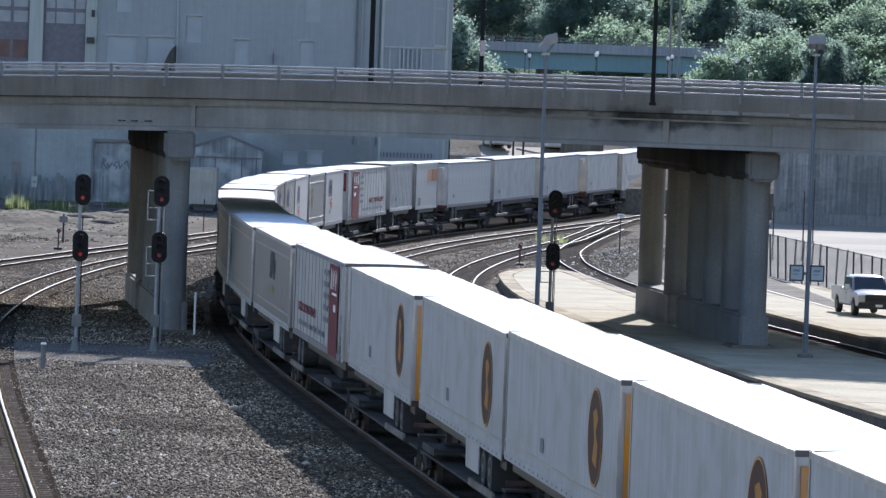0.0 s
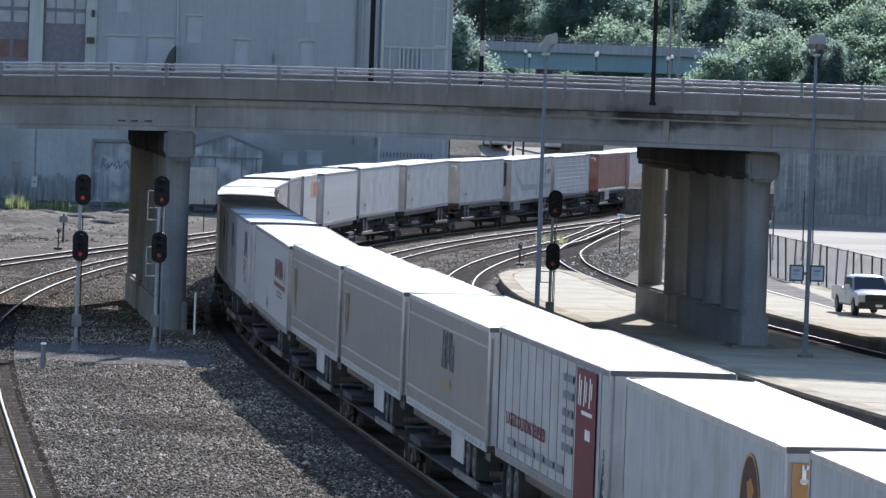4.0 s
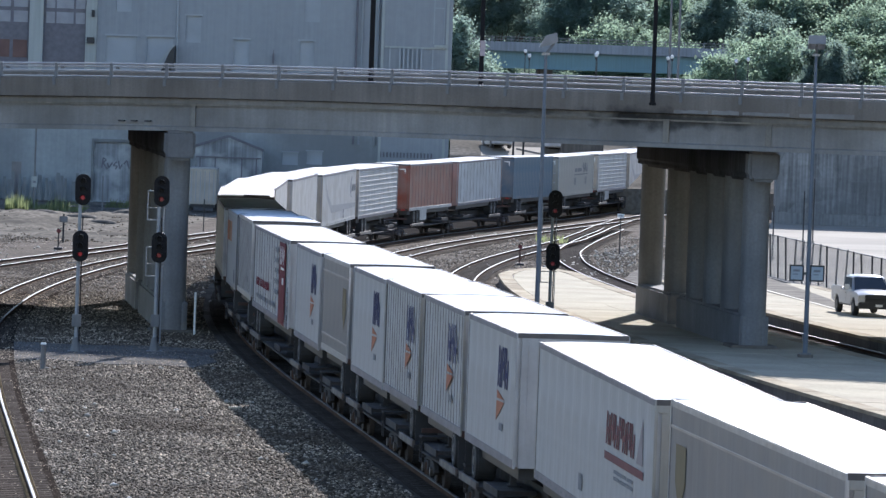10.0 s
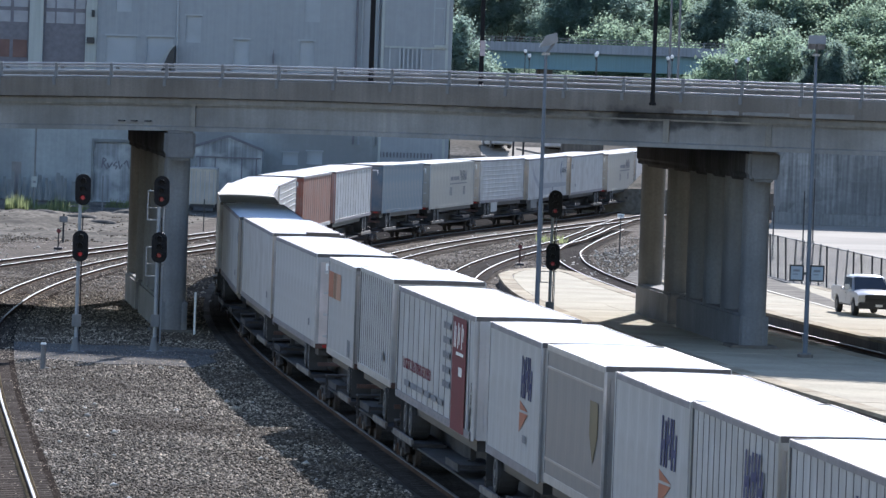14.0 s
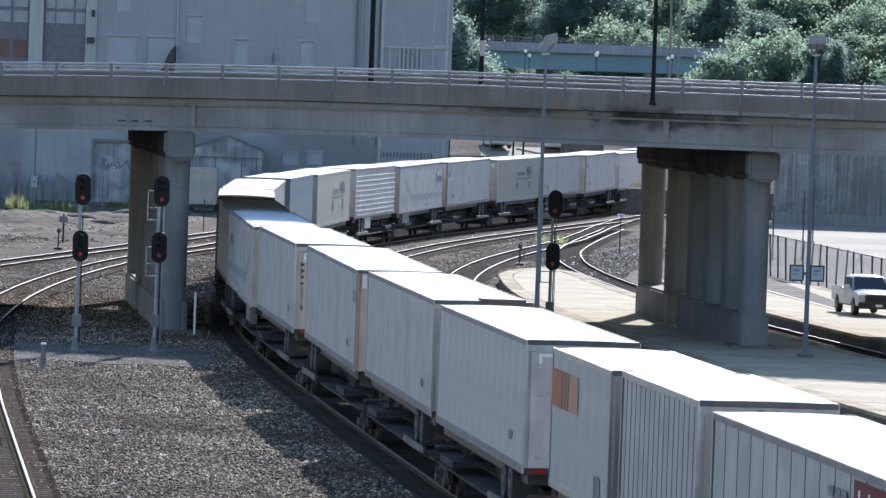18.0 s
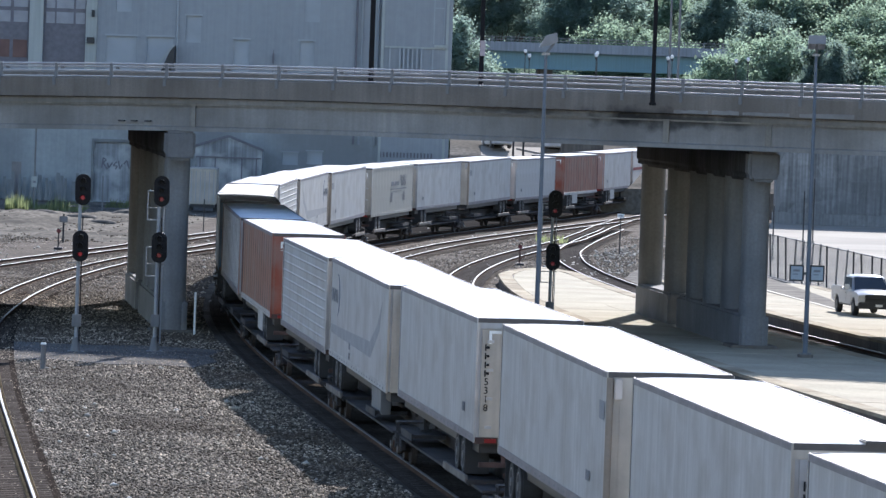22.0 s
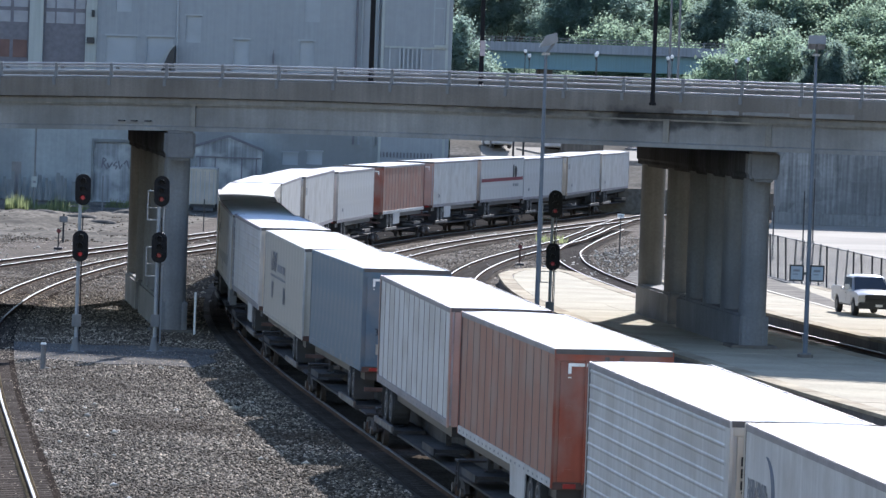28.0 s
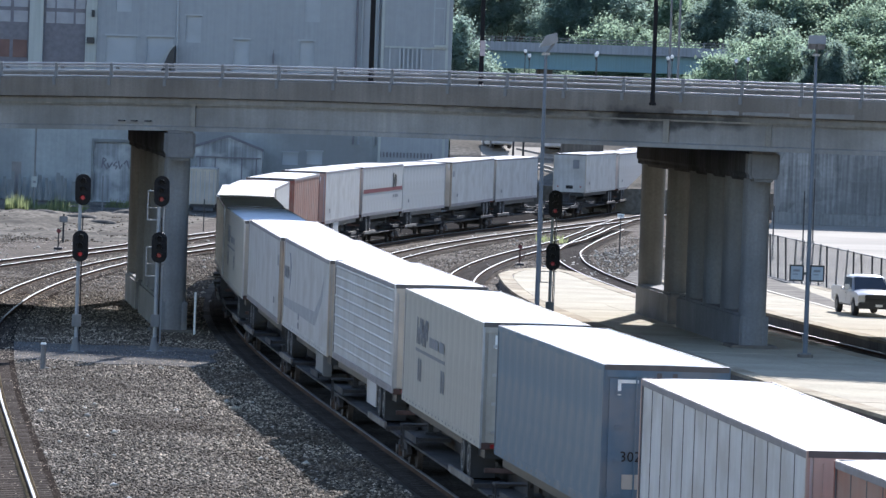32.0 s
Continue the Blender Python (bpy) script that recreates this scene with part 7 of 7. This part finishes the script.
def post(name, x, y, h, r, material, label, cap=None, plate=None, z=-0.2, category="post"):
    P = tagged(new(name), label, category)
    P.location = (x, y, z)
    part("shaft", Shape().rod((0, 0, 0), (0, 0, h), r, r * 0.92, 10), material, P)
    if cap:
        part("cap", Shape().rod((0, 0, h), (0, 0, h + 0.07), r * 1.15, r * 0.9, 10), cap, P)
    if plate:
        w, hh, zz, pm = plate
        part("plate", Shape().box(-w / 2, w / 2, -r - 0.04, -r - 0.005, zz, zz + hh), pm, P, bevel=0.01)
        part("plate_lettering", Shape().box(-w * 0.3, w * 0.3, -r - 0.046, -r - 0.041, zz + hh * 0.4, zz + hh * 0.6), GREYINK, P)
    return P


post("vent_pipe", -14.05, 187.3, 0.88, 0.1, GALV_DULL, "short grey pipe with a white cap in the gravel", MARK, category="pipe")
post("marker_post", -10.0, 214.9, 1.75, 0.05, MARK, "thin white marker post beside the track", None, None)
post("sign_post", -23.0, 319.5, 1.75, 0.06, BLACK, "small pale sign plate on a dark post", None, (0.5, 0.36, 1.25, GALV_DULL))
post("trackside_post", -15.96, 351, 2.15, 0.04, BLACK, "thin dark steel post beside the track")
post("platform_marker", 11.2, 335, 2.5, 0.045, BLACK, "thin dark post with a small white plate", None, (0.42, 0.26, 2.3, MARK))
post("lot_pole", -30.4, 391, 6.2, 0.07, GALV_DULL, "grey utility pole with a small meter box", None, (0.42, 0.8, 1.6, PILASTER), category="pole")
post("lot_stake", -25.4, 392, 2.6, 0.05, GALV_DULL, "thin grey stake by the factory gate")
post("lot_stake", -36.3, 394, 2.4, 0.05, GALV_DULL, "thin grey stake at the lot's edge")


def switch_stand(x, y, material, label):
    P = tagged(new("switch_stand"), label, "switch stand", "switch stands of the yard")
    P.location = (x, y, -0.2)
    part("base", Shape().box(-0.25, 0.25, -0.3, 0.3, 0, 0.14), BLACK, P, bevel=0.02)
    part("stem", Shape().rod((0, 0, 0.1), (0, 0, 1.0), 0.05, 0.035, 8), material, P)
    part("target", Shape().rod((0, -0.02, 1.08), (0, 0.02, 1.08), 0.13, seg=14), mat("faded red target", (0.16, 0.035, 0.035), 0.6), P)
    part("lever", Shape().beam((0, 0, 0.3), (0.35, 0.0, 0.75), 0.04, 0.04), material, P)
    part("tip", Shape().box(-0.04, 0.04, -0.04, 0.04, 1.18, 1.26), material, P, bevel=0.01)


switch_stand(4.5, 308.3, mat("rusty brown switch iron", (0.09, 0.045, 0.035), 0.8, vary=0.2), "rusty switch stand beside the curved track")
switch_stand(-22.41, 307.66, BLACK, "low dark switch stand with a red target")
GRAVEL_FINE = mat("fine grey path gravel", (0.15, 0.142, 0.13), 0.95, spec=0.0, vary=0.25, scale=0.6, grain=0.4, gscale=14, bump=0.6, bscale=18)
sheet("signal_pad", [(-17.4, 194.2), (-15.8, 192.6), (-14.2, 193.4), (-12.0, 191.4), (-10.2, 192.2), (-8.9, 191.2), (-8.2, 195.5), (-8.7, 199.0), (-8.3, 203.5), (-11.0, 204.9), (-14.1, 203.9), (-17.4, 205.0), (-18.2, 199.0)], -0.165, GRAVEL_FINE, "worn grey service path around the signals", "path", 0.06)
for x, y, l, a in ((2.95, 367, 1.5, 0.3), (3.9, 366, 0.8, 1.0), (-6.5, 168.9, 0.35, 0.4), (-12.7, 300, 0.9, 0.2), (12.4, 300, 0.7, 0.9)):
    D = part("loose_board", Shape().box(-l / 2, l / 2, -0.09, 0.09, 0, 0.05), MATS["worn white road paint"], m=Matrix.Translation((x, y, -0.17)) @ Matrix.Rotation(a, 4, "Z"))
    tagged(D, "loose pale board lying on the ballast", "board", "loose boards")
PALESTONE = mat("pale rubble", (0.50, 0.46, 0.39), 0.9, vary=0.2, island=0.3)
rub = stones("rubble", np.concatenate([scatter(360, 120, 195, 13.4, 18.3, -0.18, 21), scatter(240, 100, 255, -12.5, 13, -0.17, 22), scatter(120, 150, 300, -27, -13.5, -0.2, 23), scatter(30, 285, 350, -11, -2.2, -0.15, 24)]), 0.05, 0.15, "pale rubble scattered beside the tracks", PALESTONE)
rng2 = np.random.default_rng(9)
WEED = leaf_mat("yellow-green weeds", (0.125, 0.145, 0.07))


def grass(name, n, x0, x1, y0, y1, h0, h1, label):
    sh = Shape()
    for i in range(n):
        x, y = rng2.uniform(x0, x1), rng2.uniform(y0, y1)
        h, a = rng2.uniform(h0, h1) * (0.4 + 0.6 * abs(noise.noise((x * 0.4, y * 0.4, 1.0))) * 2), rng2.uniform(0, 3.14)
        c, s, lx = math.cos(a) * 0.05, math.sin(a) * 0.05, rng2.uniform(-0.2, 0.2)
        sh.add([(x - c, y - s, -0.25), (x + c, y + s, -0.25), (x + lx, y, -0.25 + h)], [(0, 1, 2)])
    me = bpy.data.meshes.new(name)
    me.from_pydata(sh.v, [], sh.f)
    me.materials.append(WEED)
    return tagged(new(name, me), label, "grass", kind="stuff")


grass("grass", 1100, -32.2, -30.4, 386, 394, 0.5, 1.7, "tall bright-green weeds at the lot's edge")
grass("grass", 700, -30.2, -26.6, 387, 396, 0.3, 1.2, "low yellowing weeds at the lot's edge")
grass("grass", 130, 6.2, 8.2, 350, 362, 0.3, 0.7, "patch of green weeds between tracks")
grass("grass", 500, -26, -20, 402, 416, 0.3, 0.8, "green weeds by the factory gate")
humps = Shape()
hx, hy = np.arange(-46, -16.4, 0.45), np.arange(321, 399, 0.6)
for y in hy:
    for x in hx:
        edge = min(1.0, (x + 46) / 3, (-16.6 - x) / 3, (y - 321) / 8, (399 - y) / 4)
        lump = 0.8 * noise.noise((x * 0.2, y * 0.1, 3.0)) + noise.noise((x * 0.5, y * 0.4, 8.0)) + 0.6 * noise.noise((x * 1.1, y * 0.9, 2.0))
        humps.v.append((float(x), float(y), -0.29 + 0.26 * max(0.0, edge) * max(0.0, lump + 0.35)))
w = len(hx)
humps.f = [(j * w + i, j * w + i + 1, (j + 1) * w + i + 1, (j + 1) * w + i) for j in range(len(hy) - 1) for i in range(w - 1)]
tagged(part("yard_ground", humps, YARD, smooth=True), "uneven pale dusty ground of the yard", "ground", kind="structure")
clods = np.column_stack([rng2.uniform(-36, -17.5, 1500), 322 + 70 * rng2.uniform(0, 1, 1500) ** 1.4, np.full(1500, -0.18)])
stones("clods", clods, 0.03, 0.11, "dark clods and stones lying on the yard", STONE)
for x, y, w in ((-22.6, 384, 3.4), (-20.4, 383, 2.4), (-28.9, 381, 2.2), (-25.6, 372, 2.6), (-23.4, 362, 2.2)):
    D = part("mound", Shape().ball((0, 0, 0), w * 0.5, 12, 8, 0.28), DIRT, m=Matrix.Translation((x, y, -0.25)) @ Matrix.Diagonal((1, 0.7, 1, 1)))
    tagged(D, "low mound of dark earth on the lot", "mound", "earth mounds")


# ------------------------------------------------ what moves
def motions():
    for ob, s, L, dip in MOVERS:
        walk(ob, [(t, train_pose(s + gone(t), L, dip)) for t in np.arange(0, 32.01, 1.0)])
    # the car crosses the far viaduct from behind the factory to behind the trees
    walk(van, [(t, pose(9.6 + 16.8 * (t - 6.0), VY + 2.2, 14.6)) for t in (0.0, 16.0, 32.0)])


motions()
